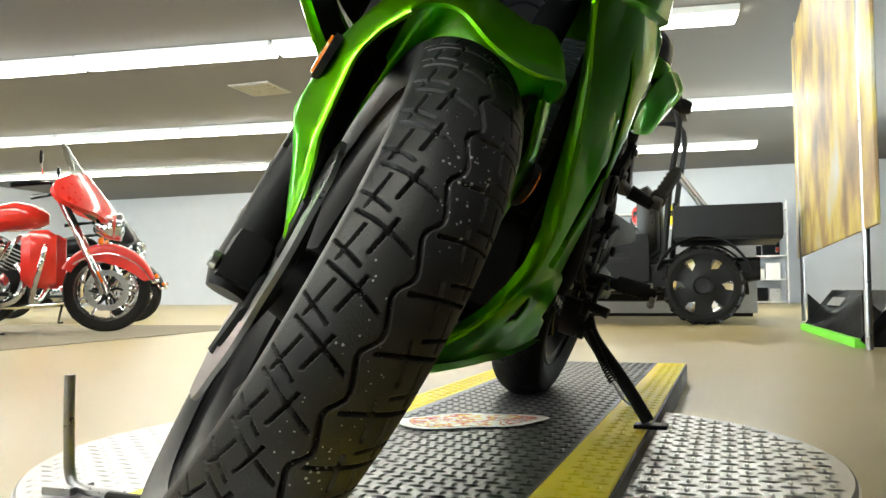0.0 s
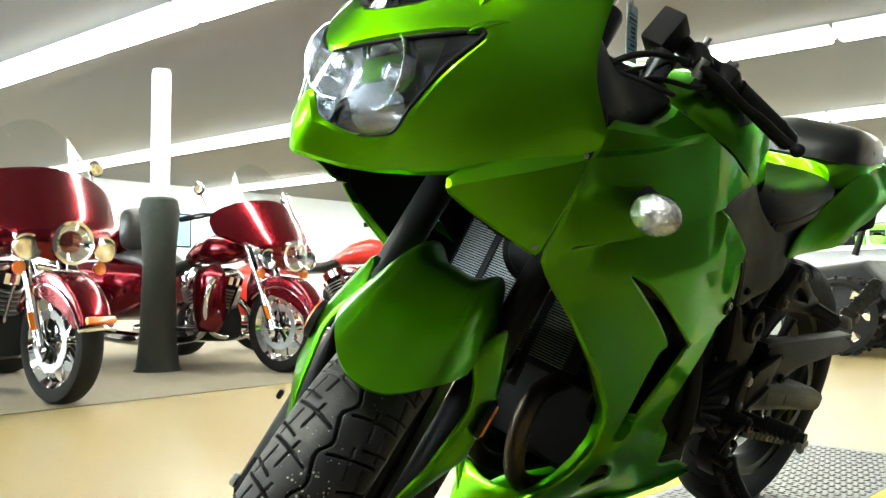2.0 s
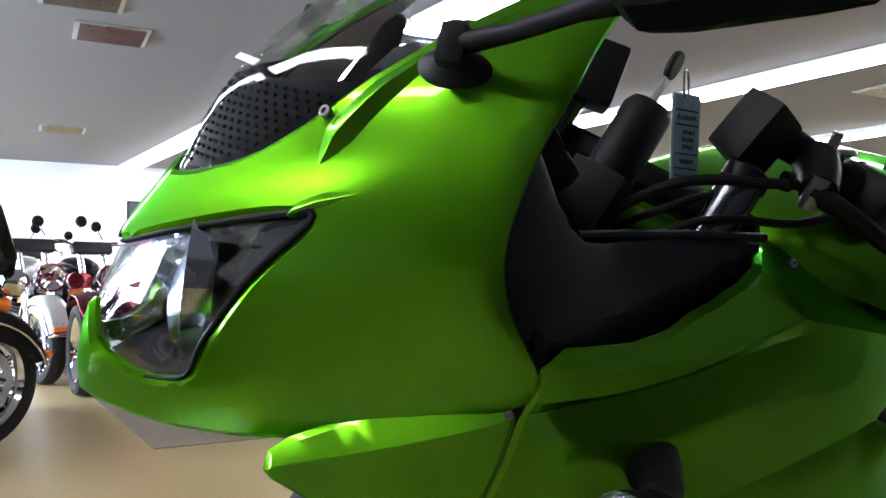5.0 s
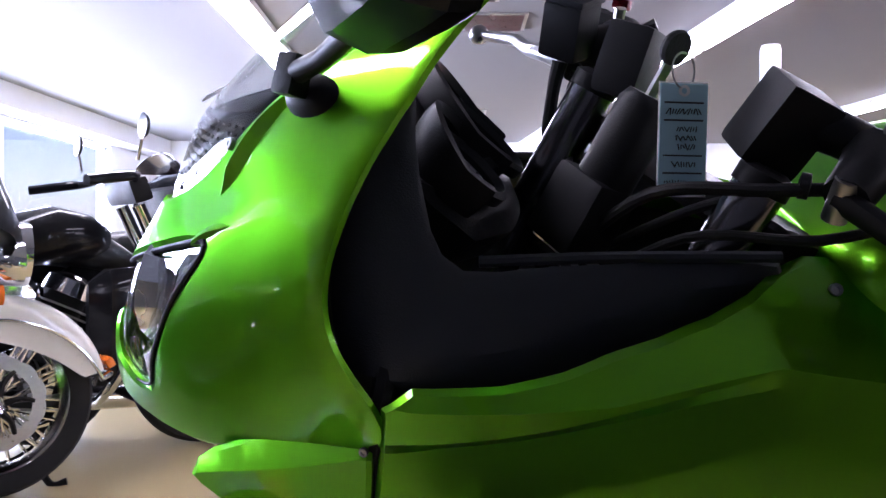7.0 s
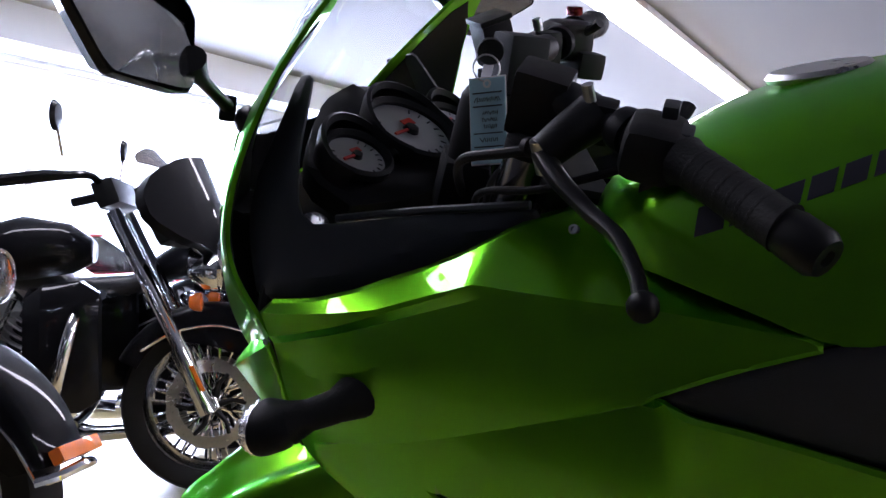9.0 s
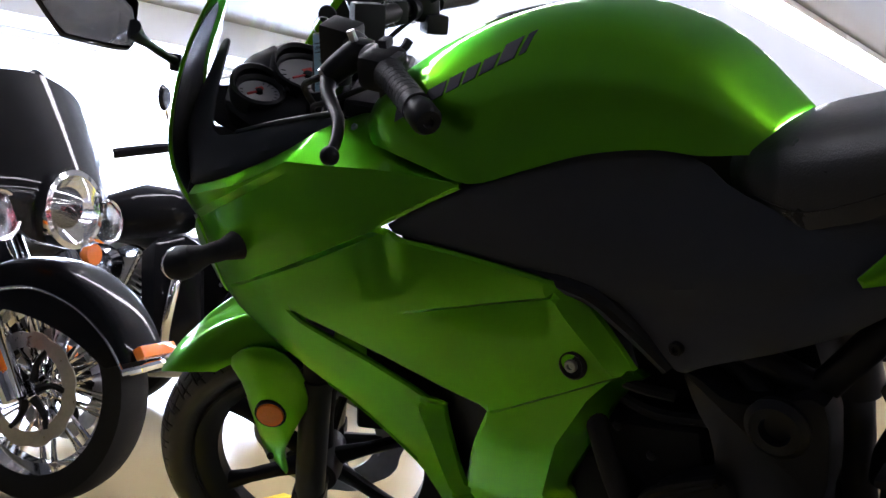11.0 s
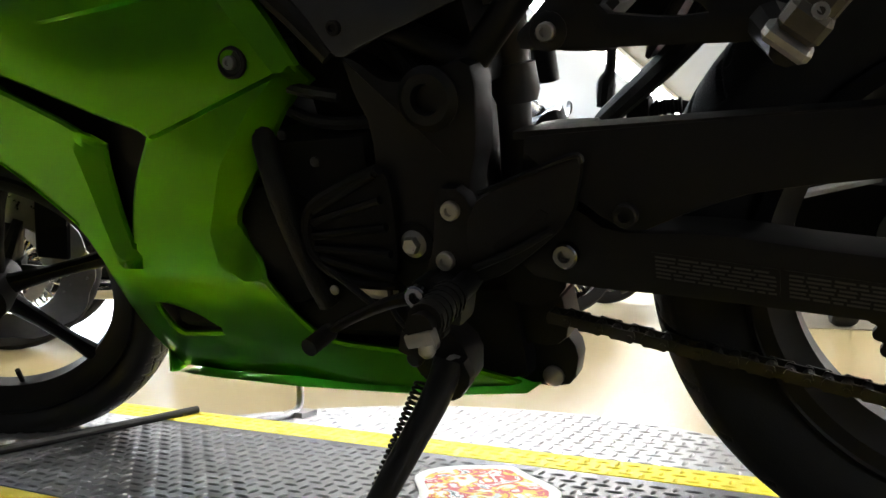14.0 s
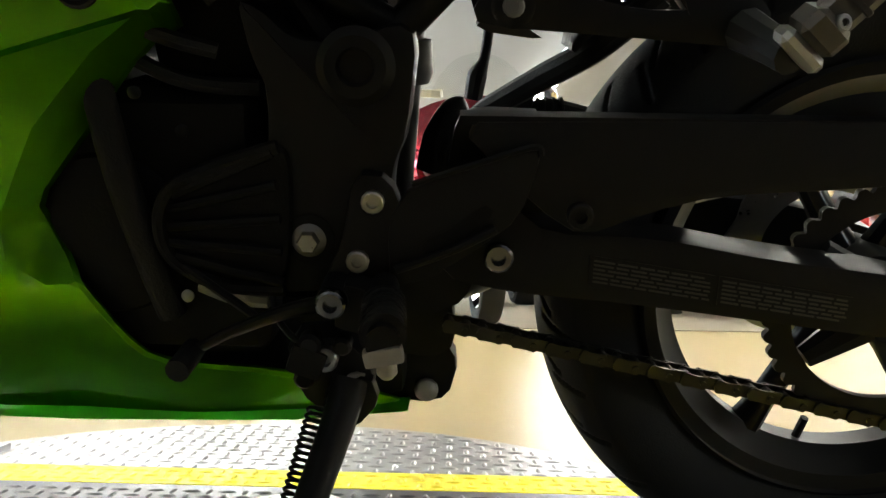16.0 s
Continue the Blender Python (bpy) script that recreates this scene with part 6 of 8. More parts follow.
part("reservoir_cap", lathe([(0, 0.022), (0.0255, 0.022), (0.0275, 0.024), (0.0275, 0.034), (0.024, 0.037), (0.024, 0.042), (0, 0.043)], 28, pose(1.153, 0.05, 0.588, 90)), BLACK, res, "black screw cap")
part("reservoir_bracket", block(0.02, 0.03, 0.034, pose(1.123, 0.055, 0.607), 0.004), BLACK, res)
part("reservoir_hose", tube([(1.15, 0.05, 0.588), (1.14, 0.05, 0.574), (1.127, 0.05, 0.562), (1.1, 0.05, 0.54)], [0.009, 0.0085, 0.0075, 0.0075], 12), GRIP, res, "black hose")
DIRTY = material("dusty_grey_plastic", (0.055, 0.048, 0.040), 0.75, vary=0.45, scale=18, bump=0.2)
part("battery_box", plate(rounded([(0.887, 0.593), (0.946, 0.664), (0.974, 0.682), (1.13, 0.657), (1.115, 0.633), (1.075, 0.604), (1.052, 0.596), (1.011, 0.622), (0.95, 0.61)], 1), -0.05, 0.05, 0.008), DIRTY, bike, "dusty grey battery box")
part("linkage_cover", plate(rounded([(0.979, 0.563), (1.013, 0.598), (1.039, 0.584), (1.016, 0.565), (1.01, 0.548), (1.028, 0.537), (0.965, 0.545)], 1), -0.05, 0.03, 0.006), DIRTY, bike, "dusty plastic cover")
# rider peg bracket and heel guard
br = part("peg_bracket", plate(rounded([(0.872, 0.44), (0.90, 0.438), (0.915, 0.40), (0.905, 0.345), (0.88, 0.315), (0.84, 0.318), (0.845, 0.35), (0.86, 0.38)], 1), -0.138, -0.156, 0.004), SATIN, bike, "black rider peg bracket")
guard = part("heel_guard", plate(rounded([(0.898, 0.402), (0.918, 0.432), (1.012, 0.464), (1.02, 0.458), (1.004, 0.405), (0.965, 0.375), (0.93, 0.352), (0.9, 0.345)], 1), -0.146, -0.158, 0.003), BLACK, bike, "black heel guard")
part("guard_edge", tube([(0.918, -0.158, 0.433), (0.965, -0.159, 0.449), (1.012, -0.158, 0.464), (1.019, -0.158, 0.457)], 0.0028, 6), BLACK, guard)
part("guard_slot", plate(rounded([(0.925, 0.385), (0.955, 0.40), (0.975, 0.418), (0.985, 0.412), (0.965, 0.392), (0.93, 0.372)], 1), -0.158, -0.1588, 0), ENGINE, guard)
part("guard_rib", tube([(0.905, -0.16, 0.362), (0.95, -0.162, 0.38), (0.985, -0.16, 0.398)], 0.004, 8), BLACK, guard)
for x, z in ((0.887, 0.418), (0.874, 0.368)):
    screw((x, -0.155, z), (0, -1, 0), 0.0095, br)
screw((0.857, -0.19, 0.345), (0, -1, 0), 0.012, bike, DARKCHROME)
part("shift_pivot", lathe([(0, 0), (0.013, 0), (0.013, 0.04), (0, 0.04)], 20), SATIN, bike).matrix_basis = along((0.857, -0.15, 0.345), (0.857, -1, 0.345))
part("shift_lever", tube([(0.86, -0.182, 0.342), (0.82, -0.186, 0.334), (0.775, -0.19, 0.317), (0.745, -0.195, 0.302)], [0.012, 0.009, 0.007, 0.006], 12, squash=0.6), SATIN, bike, "black gear lever")
part("shift_toe", tube([(0.745, -0.19, 0.302), (0.742, -0.225, 0.299)], 0.0095, 12, straight=True), GRIP, bike, "rubber gear lever toe")
part("shift_rod", tube([(0.79, -0.165, 0.32), (0.73, -0.155, 0.36)], 0.004, 8, straight=True), SATIN, bike)
peg = part("foot_peg", tube([(0.896, -0.16, 0.348), (0.90, -0.21, 0.349), (0.905, -0.272, 0.351), (0.906, -0.282, 0.352)], [0.012, 0.0115, 0.0115, 0.0125], 16, straight=True), SATIN, bike, "black rider foot peg")
part("peg_rubber", tube([(0.90, -0.205, 0.351), (0.905, -0.268, 0.353)], 0.0155, 16, straight=True), GRIP, peg, "ribbed black peg rubber")
for i in range(6):
    part("peg_rib", tube([(0.9 + 0.0008 * i, -0.209 - 0.0104 * i, 0.351), (0.9004 + 0.0008 * i, -0.2135 - 0.0104 * i, 0.3512)], 0.0172, 14, straight=True), GRIP, peg)
part("peg_tip", block(0.028, 0.012, 0.013, pose(0.906, -0.279, 0.342, ry=-12), 0.004), ALU, peg, "worn aluminium peg tip")
part("peg_ball", lathe([(0, 0), (0.007, 0), (0.0075, 0.008), (0.004, 0.012), (0, 0.013)], 12), ALU, peg).matrix_basis = along((0.908, -0.277, 0.336), (0.912, -0.285, 0.2))
part("peg_hinge", block(0.04, 0.035, 0.04, pose(0.88, -0.17, 0.335, ry=15), 0.008), SATIN, bike)

# side stand
st = part("stand_bracket", plate(rounded([(0.812, 0.30), (0.86, 0.305), (0.888, 0.275), (0.882, 0.235), (0.85, 0.225), (0.822, 0.25)], 1), -0.13, -0.165, 0.005), SATIN, bike, "black side stand bracket")
screw((0.847, -0.166, 0.286), (0, -1, 0), 0.011, st)
screw((0.873, -0.168, 0.262), (0, -1, 0), 0.012, st, ALU, socket=False)
part("stand_leg", tube([(0.868, -0.172, 0.268), (0.858, -0.20, 0.235), (0.836, -0.28, 0.18), (0.818, -0.345, 0.128)], [0.016, 0.0145, 0.0125, 0.012], 14), SATIN, bike, "black side stand leg")
for x, z, r, deep in ((0.835, 0.300, 0.010, 0.012), (0.862, 0.300, 0.008, 0.014), (0.829, 0.268, 0.009, 0.010), (0.858, 0.246, 0.013, 0.016)):
    part("stand_boss", lathe([(0, 0), (r, 0), (r, deep), (r * 0.7, deep + 0.003), (0, deep + 0.003)], 14), SATIN, st).matrix_basis = along((x, -0.163, z), (x, -1, z))
part("stand_switch", block(0.03, 0.014, 0.026, pose(0.832, -0.172, 0.285, ry=20), 0.005), GRIP, st, "black stand switch")
part("switch_wire", tube([(0.83, -0.172, 0.297), (0.81, -0.165, 0.315), (0.80, -0.15, 0.34)], 0.003, 8), GRIP, st)
part("pivot_lug", plate(rounded([(0.845, 0.262), (0.885, 0.275), (0.893, 0.25), (0.872, 0.225), (0.85, 0.23)], 1), -0.166, -0.178, 0.003), SATIN, st)
part("stand_foot", block(0.04, 0.06, 0.008, pose(0.815, -0.352, 0.123, -LEAN), 0.003), SATIN, bike)
coil = []
a, b = Vector((0.842, -0.185, 0.25)), Vector((0.822, -0.262, 0.175))
d = (b - a).normalized()
u = d.orthogonal().normalized()
w = d.cross(u)
for i in range(20 * 10 + 1):
    t = i / 200
    coil.append(a.lerp(b, t) + 0.0075 * (math.cos(i * 2 * math.pi / 10) * u + math.sin(i * 2 * math.pi / 10) * w))
part("stand_spring", tube(coil, 0.0016, 6, straight=True), SATIN, bike, "coiled return spring")
part("spring_hook", tube([b, (0.818, -0.285, 0.155), (0.822, -0.305, 0.145)], 0.0025, 8), STEEL, bike)
# linkage under the swingarm and its bolts
lk = part("link_bracket", plate(rounded([(0.86, 0.255), (0.94, 0.255), (0.958, 0.225), (0.948, 0.185), (0.915, 0.178), (0.86, 0.195)], 1), -0.02, -0.045, 0.004), SATIN, bike, "black suspension linkage")
part("link_lug", plate(rounded([(0.895, 0.31), (0.95, 0.305), (0.955, 0.25), (0.935, 0.235), (0.895, 0.24)], 1), -0.02, -0.06, 0.005), SATIN, lk)
screw((0.926, -0.047, 0.196), (0, -1, 0), 0.012, lk, ALU, socket=False)
part("shock", tube([(0.905, 0, 0.60), (0.897, 0, 0.46), (0.892, 0, 0.40), (0.885, 0, 0.28)], [0.02, 0.018, 0.018, 0.018], 16), SHOCKGREY, bike, "grey rear shock absorber")
part("shock_collar", lathe([(0, -0.022), (0.022, -0.022), (0.026, -0.012), (0.024, 0.018), (0, 0.022)], 20, pose(0.903, 0, 0.515, 90)), SHOCKGREY, bike, "grey shock collar")
part("air_box", block(0.21, 0.15, 0.20, pose(0.785, 0, 0.605, ry=-8), 0.02), ENGINE, bike, "black air box")
part("rear_case", block(0.09, 0.16, 0.26, pose(0.83, 0, 0.44), 0.02), ENGINE, bike, "black rear of the engine case")
part("oil_pan", block(0.30, 0.15, 0.11, pose(0.755, 0.005, 0.245, ry=-3), 0.02), ENGINE, bike, "black oil pan")

# swingarm: an upper guard beam and a lower arm on the chain side
ARM = [(0.935, 0.40), (0.94, 0.345), (1.0, 0.332), (1.1, 0.324), (1.33, 0.296), (1.42, 0.285), (1.43, 0.325), (1.33, 0.356), (1.22, 0.368), (1.12, 0.386), (1.03, 0.388), (1.0, 0.412), (0.96, 0.43)]
GUARD = [(0.948, 0.482), (1.05, 0.484), (1.2, 0.486), (1.36, 0.486), (1.44, 0.47), (1.45, 0.45), (1.38, 0.442), (1.27, 0.432), (1.16, 0.424), (1.11, 0.41), (1.056, 0.388), (1.02, 0.41)]
arm = part("swingarm", plate(rounded(ARM, 1), -0.085, -0.134, 0.008), SATIN, bike, "black steel swingarm")
part("swingarm", plate(rounded(ARM, 1), 0.085, 0.134, 0.008), SATIN, bike, "black steel swingarm")
part("arm_cross", block(0.07, 0.17, 0.07, pose(1.0, 0, 0.37), 0.012), SATIN, arm)
part("pivot_boss", plate(rounded([(0.9, 0.35), (0.9, 0.30), (0.93, 0.292), (0.962, 0.306), (0.975, 0.345)], 1), -0.085, 0.06, 0.006), SATIN, arm)
part("arm_gusset", plate(rounded([(0.944, 0.43), (0.952, 0.478), (0.968, 0.486), (1.03, 0.484), (1.04, 0.40), (0.98, 0.40)], 1), -0.115, -0.088, 0.006), SATIN, arm)
part("chain_guard", plate(rounded(GUARD, 1), -0.118, -0.15, 0.006), BLACK, bike, "black chain guard")
part("guard_top", plate([(0.955, 0.479), (1.44, 0.479), (1.44, 0.486), (0.955, 0.486)], -0.148, -0.116, 0.002), BLACK, bike)
screw((1.052, -0.152, 0.409), (0, -1, 0), 0.011, bike, SATIN)
screw((0.989, -0.136, 0.368), (0, -1, 0), 0.0125, arm, DARKCHROME)
for (xa, xb) in ((1.066, 1.171), (1.175, 1.288)):
    za, zb = 0.369 - (xa - 1.066) * 0.148, 0.369 - (xb - 1.066) * 0.148
    lab = part("warning_label", plate([(xa, za), (xb, zb), (xb, zb - 0.024), (xa, za - 0.026)], -0.134, -0.1352, 0), BLACK, arm, "black label with rows of small print")
    for i in range(6):
        z0 = -0.003 - 0.0037 * i
        x = xa + 0.003
        while x < xb - 0.008:
            wdt = random.uniform(0.006, 0.02)
            xe = min(x + wdt, xb - 0.003)
            z1 = 0.369 - (x - 1.066) * 0.148 + z0
            z2 = 0.369 - (xe - 1.066) * 0.148 + z0
            part("print_bar", plate([(x, z1), (xe, z2), (xe, z2 - 0.0017), (x, z1 - 0.0017)], -0.1353, -0.1357, 0), GREYINK, lab)
            x = xe + 0.0025
# chain: one link mesh shared by all links
lower = [Vector((0.955, -0.08, 0.281)).lerp(Vector((1.37, -0.08, 0.19)), i / 26) for i in range(27)]
link = bmesh.new()
for y in (-0.0075, 0.0075):
    plate(rounded([(-0.011, -0.007), (-0.004, -0.006), (0.004, -0.006), (0.011, -0.007), (0.0135, 0), (0.011, 0.007), (0.004, 0.006), (-0.004, 0.006), (-0.011, 0.007), (-0.0135, 0)], 1), y - 0.0012, y + 0.0012, 0, bm=link)
lathe([(0, -0.006), (0.0055, -0.006), (0.0055, 0.006), (0, 0.006)], 10, pose(-0.008, 0, 0), bm=link)
lathe([(0, -0.011), (0.003, -0.011), (0.003, 0.011), (0, 0.011)], 8, pose(0.008, 0, 0), bm=link)
link_mesh = mesh_of(link, "chain_link")
link_mesh.materials.append(material("chain_steel", (0.05, 0.048, 0.045), 0.4, metal=0.9, vary=0.3, scale=80))
tilt = math.degrees(math.atan2(0.091, 0.415))
for i, c in enumerate(lower):
    o = new("chain_link", link_mesh)
    o.parent = bike
    o.matrix_basis = pose(c.x, c.y + (0.0016 if i % 2 else -0.0016), c.z, ry=tilt)
for i in range(24):
    o = new("chain_link", link_mesh)
    o.parent = bike
    o.matrix_basis = pose(0.97 + i * 0.016, -0.08 + (0.0016 if i % 2 else -0.0016), 0.445 - i * 0.0005)
# muffler on the far side
part("muffler", tube([(0.95, 0.12, 0.25), (1.1, 0.17, 0.33), (1.4, 0.19, 0.44), (1.55, 0.195, 0.49)], [0.025, 0.05, 0.055, 0.05], 20), SATIN, bike, "black oval exhaust silencer")
part("brake_hose_strap", tube([(0.965, 0.07, 0.445), (0.985, 0.06, 0.462), (1.034, 0.025, 0.497), (1.076, -0.015, 0.528), (1.13, -0.03, 0.575)], [0.010, 0.012, 0.013, 0.013, 0.013], 10), GRIP, bike, "black rubber strap")
plug = part("cable_plug", block(0.024, 0.024, 0.026, pose(1.016, 0.066, 0.466, ry=10), 0.005), GRIP, bike, "black cable plug")
part("plug_cap", lathe([(0, 0), (0.011, 0), (0.011, 0.006), (0.008, 0.010), (0, 0.010)], 14), GRIP, plug).matrix_basis = along((1.014, 0.066, 0.476), (1.016, 0.066, 1))
part("plug_sleeve", tube([(1.026, 0.067, 0.461), (1.045, 0.07, 0.464), (1.064, 0.074, 0.461), (1.10, 0.08, 0.452)], [0.007, 0.0075, 0.007, 0.0065], 10), GRIP, plug)
for k in range(4):
    part("sleeve_ring", lathe([(0.006, -0.0025), (0.0095, -0.0015), (0.0095, 0.0015), (0.006, 0.0025)], 12, closed=True), GRIP, plug).matrix_basis = along((1.034 + 0.008 * k, 0.0685 + 0.001 * k, 0.463), (2, 0.2, 0.463))
part("brake_bracket", block(0.10, 0.012, 0.006, pose(1.205, 0.042, 0.376, rz=38), 0.001, 1), ALU, bike, "narrow aluminium brake bracket")
part("paint_dot", lathe([(0, 0), (0.008, 0), (0.008, 0.0015), (0, 0.0018)], 12), YELLOW, bike, "yellow paint dot on the tyre").matrix_basis = along((1.186, -0.0535, 0.501), (1.0, -0.35, 0.71))
part("link_boot", tube([(0.93, -0.04, 0.415), (0.94, -0.035, 0.445), (0.952, -0.03, 0.468), (0.962, -0.03, 0.474)], [0.016, 0.02, 0.018, 0.01], 14), GRIP, bike, "black rubber boot")
part("drain_hose", tube([(0.985, 0.10, 0.56), (0.982, 0.10, 0.53), (0.978, 0.10, 0.505), (0.972, 0.10, 0.49), (0.968, 0.10, 0.465)], [0.005, 0.0055, 0.006, 0.011, 0.010], 10), GRIP, bike, "black drain hose")
part("inner_fender", sheet([(1.05, -0.07), (1.6, -0.07), (1.6, 0.07), (1.05, 0.07)], lambda x, y: (x, y, 0.53 + 0.33 * min(1, max(0, (x - 1.05) / 0.35)) ** 0.8), step=0.03, thick=0.004, edge=0.004), BLACK, bike, "black rear inner fender")

# ---- key tag hanging from the key
TAGM = bike.matrix_basis @ TURN
key = TAGM @ Vector((0.292, 0.005, 1.016))
tag = thing("key_tag", pose(key.x + 0.003, key.y - 0.012, key.z - 0.02, 3, 0, 8), "pale blue paper key tag with handwriting hanging from the key", "key tag")
part("card", block(0.034, 0.0012, 0.076, pose(0, 0, -0.045), 0.0004, 1), PALE, tag)
part("card_edge", block(0.0355, 0.001, 0.0785, pose(0, 0.0005, -0.045), 0.0004, 1), WHITE, tag)
part("ring", lathe([(0.012, 0), (0.0128, 0.0008), (0.012, 0.0016), (0.0112, 0.0008)], 28, closed=True), STEEL, tag, "steel split ring").matrix_basis = pose(0, 0, 0.002, 0, 0, 30)
part("eyelet", lathe([(0.002, 0), (0.004, 0), (0.004, 0.0008), (0.002, 0.0008)], 16, closed=True), WHITE, tag).matrix_basis = pose(0, -0.0012, -0.012)
for i, (x0, x1, h) in enumerate([(-0.017, 0.017, 0.0012), (-0.014, 0.015, 0.005), (-0.017, 0.017, 0.0012), (-0.005, 0.012, 0.005), (-0.006, 0.011, 0.005), (-0.004, 0.012, 0.005), (-0.017, 0.017, 0.0010), (-0.008, 0.012, 0.005), (-0.017, 0.017, 0.0012), (-0.015, 0.004, 0.003)]):
    x0, x1 = 0.82 * x0, 0.82 * x1
    x = x0
    z = -0.020 - 0.0060 * i
    if h < 0.002:
        part("ruled_line", block(x1 - x0, 0.0004, h, pose((x0 + x1) / 2, -0.001, z)), GREY, tag)
    else:
        while x < x1:
            part("ink_stroke", block(0.0007, 0.0004, h * random.uniform(0.5, 1), pose(x, -0.001, z, 0, random.uniform(-40, 40))), INK, tag)
            x += 0.0019


# ---------------------------------------------------------------- the other motorcycles and trikes
def loft(stations, n=16, p=0.6, q=0.6, bm=None):
    """A closed soft body along x: stations of x, half width, bottom and top."""
    own = bm or bmesh.new()
    rows = []
    for x, h, zb, zt in stations:
        zc, hz = (zb + zt) / 2, (zt - zb) / 2
        rows.append([own.verts.new((x, h * math.copysign(abs(math.cos(a)) ** p, math.cos(a)), zc + hz * math.copysign(abs(math.sin(a)) ** q, math.sin(a)))) for a in (2 * math.pi * i / n for i in range(n))])
    for a, b in zip(rows, rows[1:]):
        for i in range(n):
            k = (i + 1) % n
            own.faces.new((a[i], a[k], b[k], b[i]))
    own.faces.new(rows[0][::-1])
    own.faces.new(rows[-1])
    return own


def ring_wheel(parent, at, radius, half, spokes, rim_mat, with_disc=True, tyre_mat=None, knobs=0):
    rim = part("wheel", lathe([(radius * 0.74, -half * 0.8), (radius * 0.77, -half * 0.75), (radius * 0.70, -half * 0.3), (radius * 0.70, half * 0.3), (radius * 0.77, half * 0.75), (radius * 0.74, half * 0.8), (radius * 0.66, half * 0.3), (radius * 0.66, -half * 0.3)], 48, closed=True), rim_mat, parent, "bright wheel rim", at=at)
    part("tyre", lathe([(radius * 0.74, -half * 0.85), (radius * 0.84, -half), (radius * 0.94, -half * 0.92), (radius * 0.985, -half * 0.6), (radius, 0), (radius * 0.985, half * 0.6), (radius * 0.94, half * 0.92), (radius * 0.84, half), (radius * 0.74, half * 0.85)], 48), tyre_mat or RUBBER, rim, "black tyre")
    part("hub", lathe([(0, -0.06), (0.03, -0.06), (0.04, -0.03), (0.04, 0.03), (0.03, 0.06), (0, 0.06)], 20), rim_mat, rim)
    for i in range(spokes):
        sp = part("spoke", tube([(0.03, 0, 0), (radius * 0.4, 0, 0), (radius * 0.68, 0, 0)], [0.06, 0.045, 0.06] if knobs else [0.013, 0.008, 0.012] if spokes < 14 else [0.006, 0.005, 0.006], 6, straight=True), rim_mat, rim)
        sp.matrix_basis = Euler((0, 2 * math.pi * i / spokes, 0)).to_matrix().to_4x4() @ (pose(0, 0.012 * (1 if i % 2 else -1), 0.02 * (1 if i % 4 < 2 else -1), ry=9 if i % 4 < 2 else -9) if spokes > 14 else Matrix())
    if knobs:
        dish = part("wheel_dish", lathe([(0, -half * 0.55), (radius * 0.2, -half * 0.6), (radius * 0.25, -half * 0.45), (radius * 0.7, -half * 0.2), (radius * 0.7, half * 0.2), (radius * 0.25, half * 0.45), (radius * 0.2, half * 0.6), (0, half * 0.55)], 24), SATIN, rim)
        for i in range(knobs):
            a = 2 * math.pi * i / knobs
            for s in (-1, 1):
                kn = part("tread_knob", block(0.03, half * 0.85, radius * 0.16, pose(0, s * half * 0.55, radius * 0.955, rz=s * 14), 0.006, 1), tyre_mat or RUBBER, rim)
                kn.matrix_basis = Euler((0, a + s * math.pi / knobs / 2, 0)).to_matrix().to_4x4()
    if with_disc:
        for y in (-half * 0.95, half * 0.95):
            rotor = part("brake_disc", petal_disc(radius * 0.5, radius * 0.36, y, 12, 0.005), STEEL, rim, "steel brake disc")
            for i in range(6):
                part("disc_arm", tube([(0.03, y * 0.95, 0), (radius * 0.24, y * 0.98, 0.012), (radius * 0.38, y, 0.0)], [0.014, 0.009, 0.008], 6), SATIN, rotor).matrix_basis = Euler((0, math.pi * i / 3, 0)).to_matrix().to_4x4()
    return rim


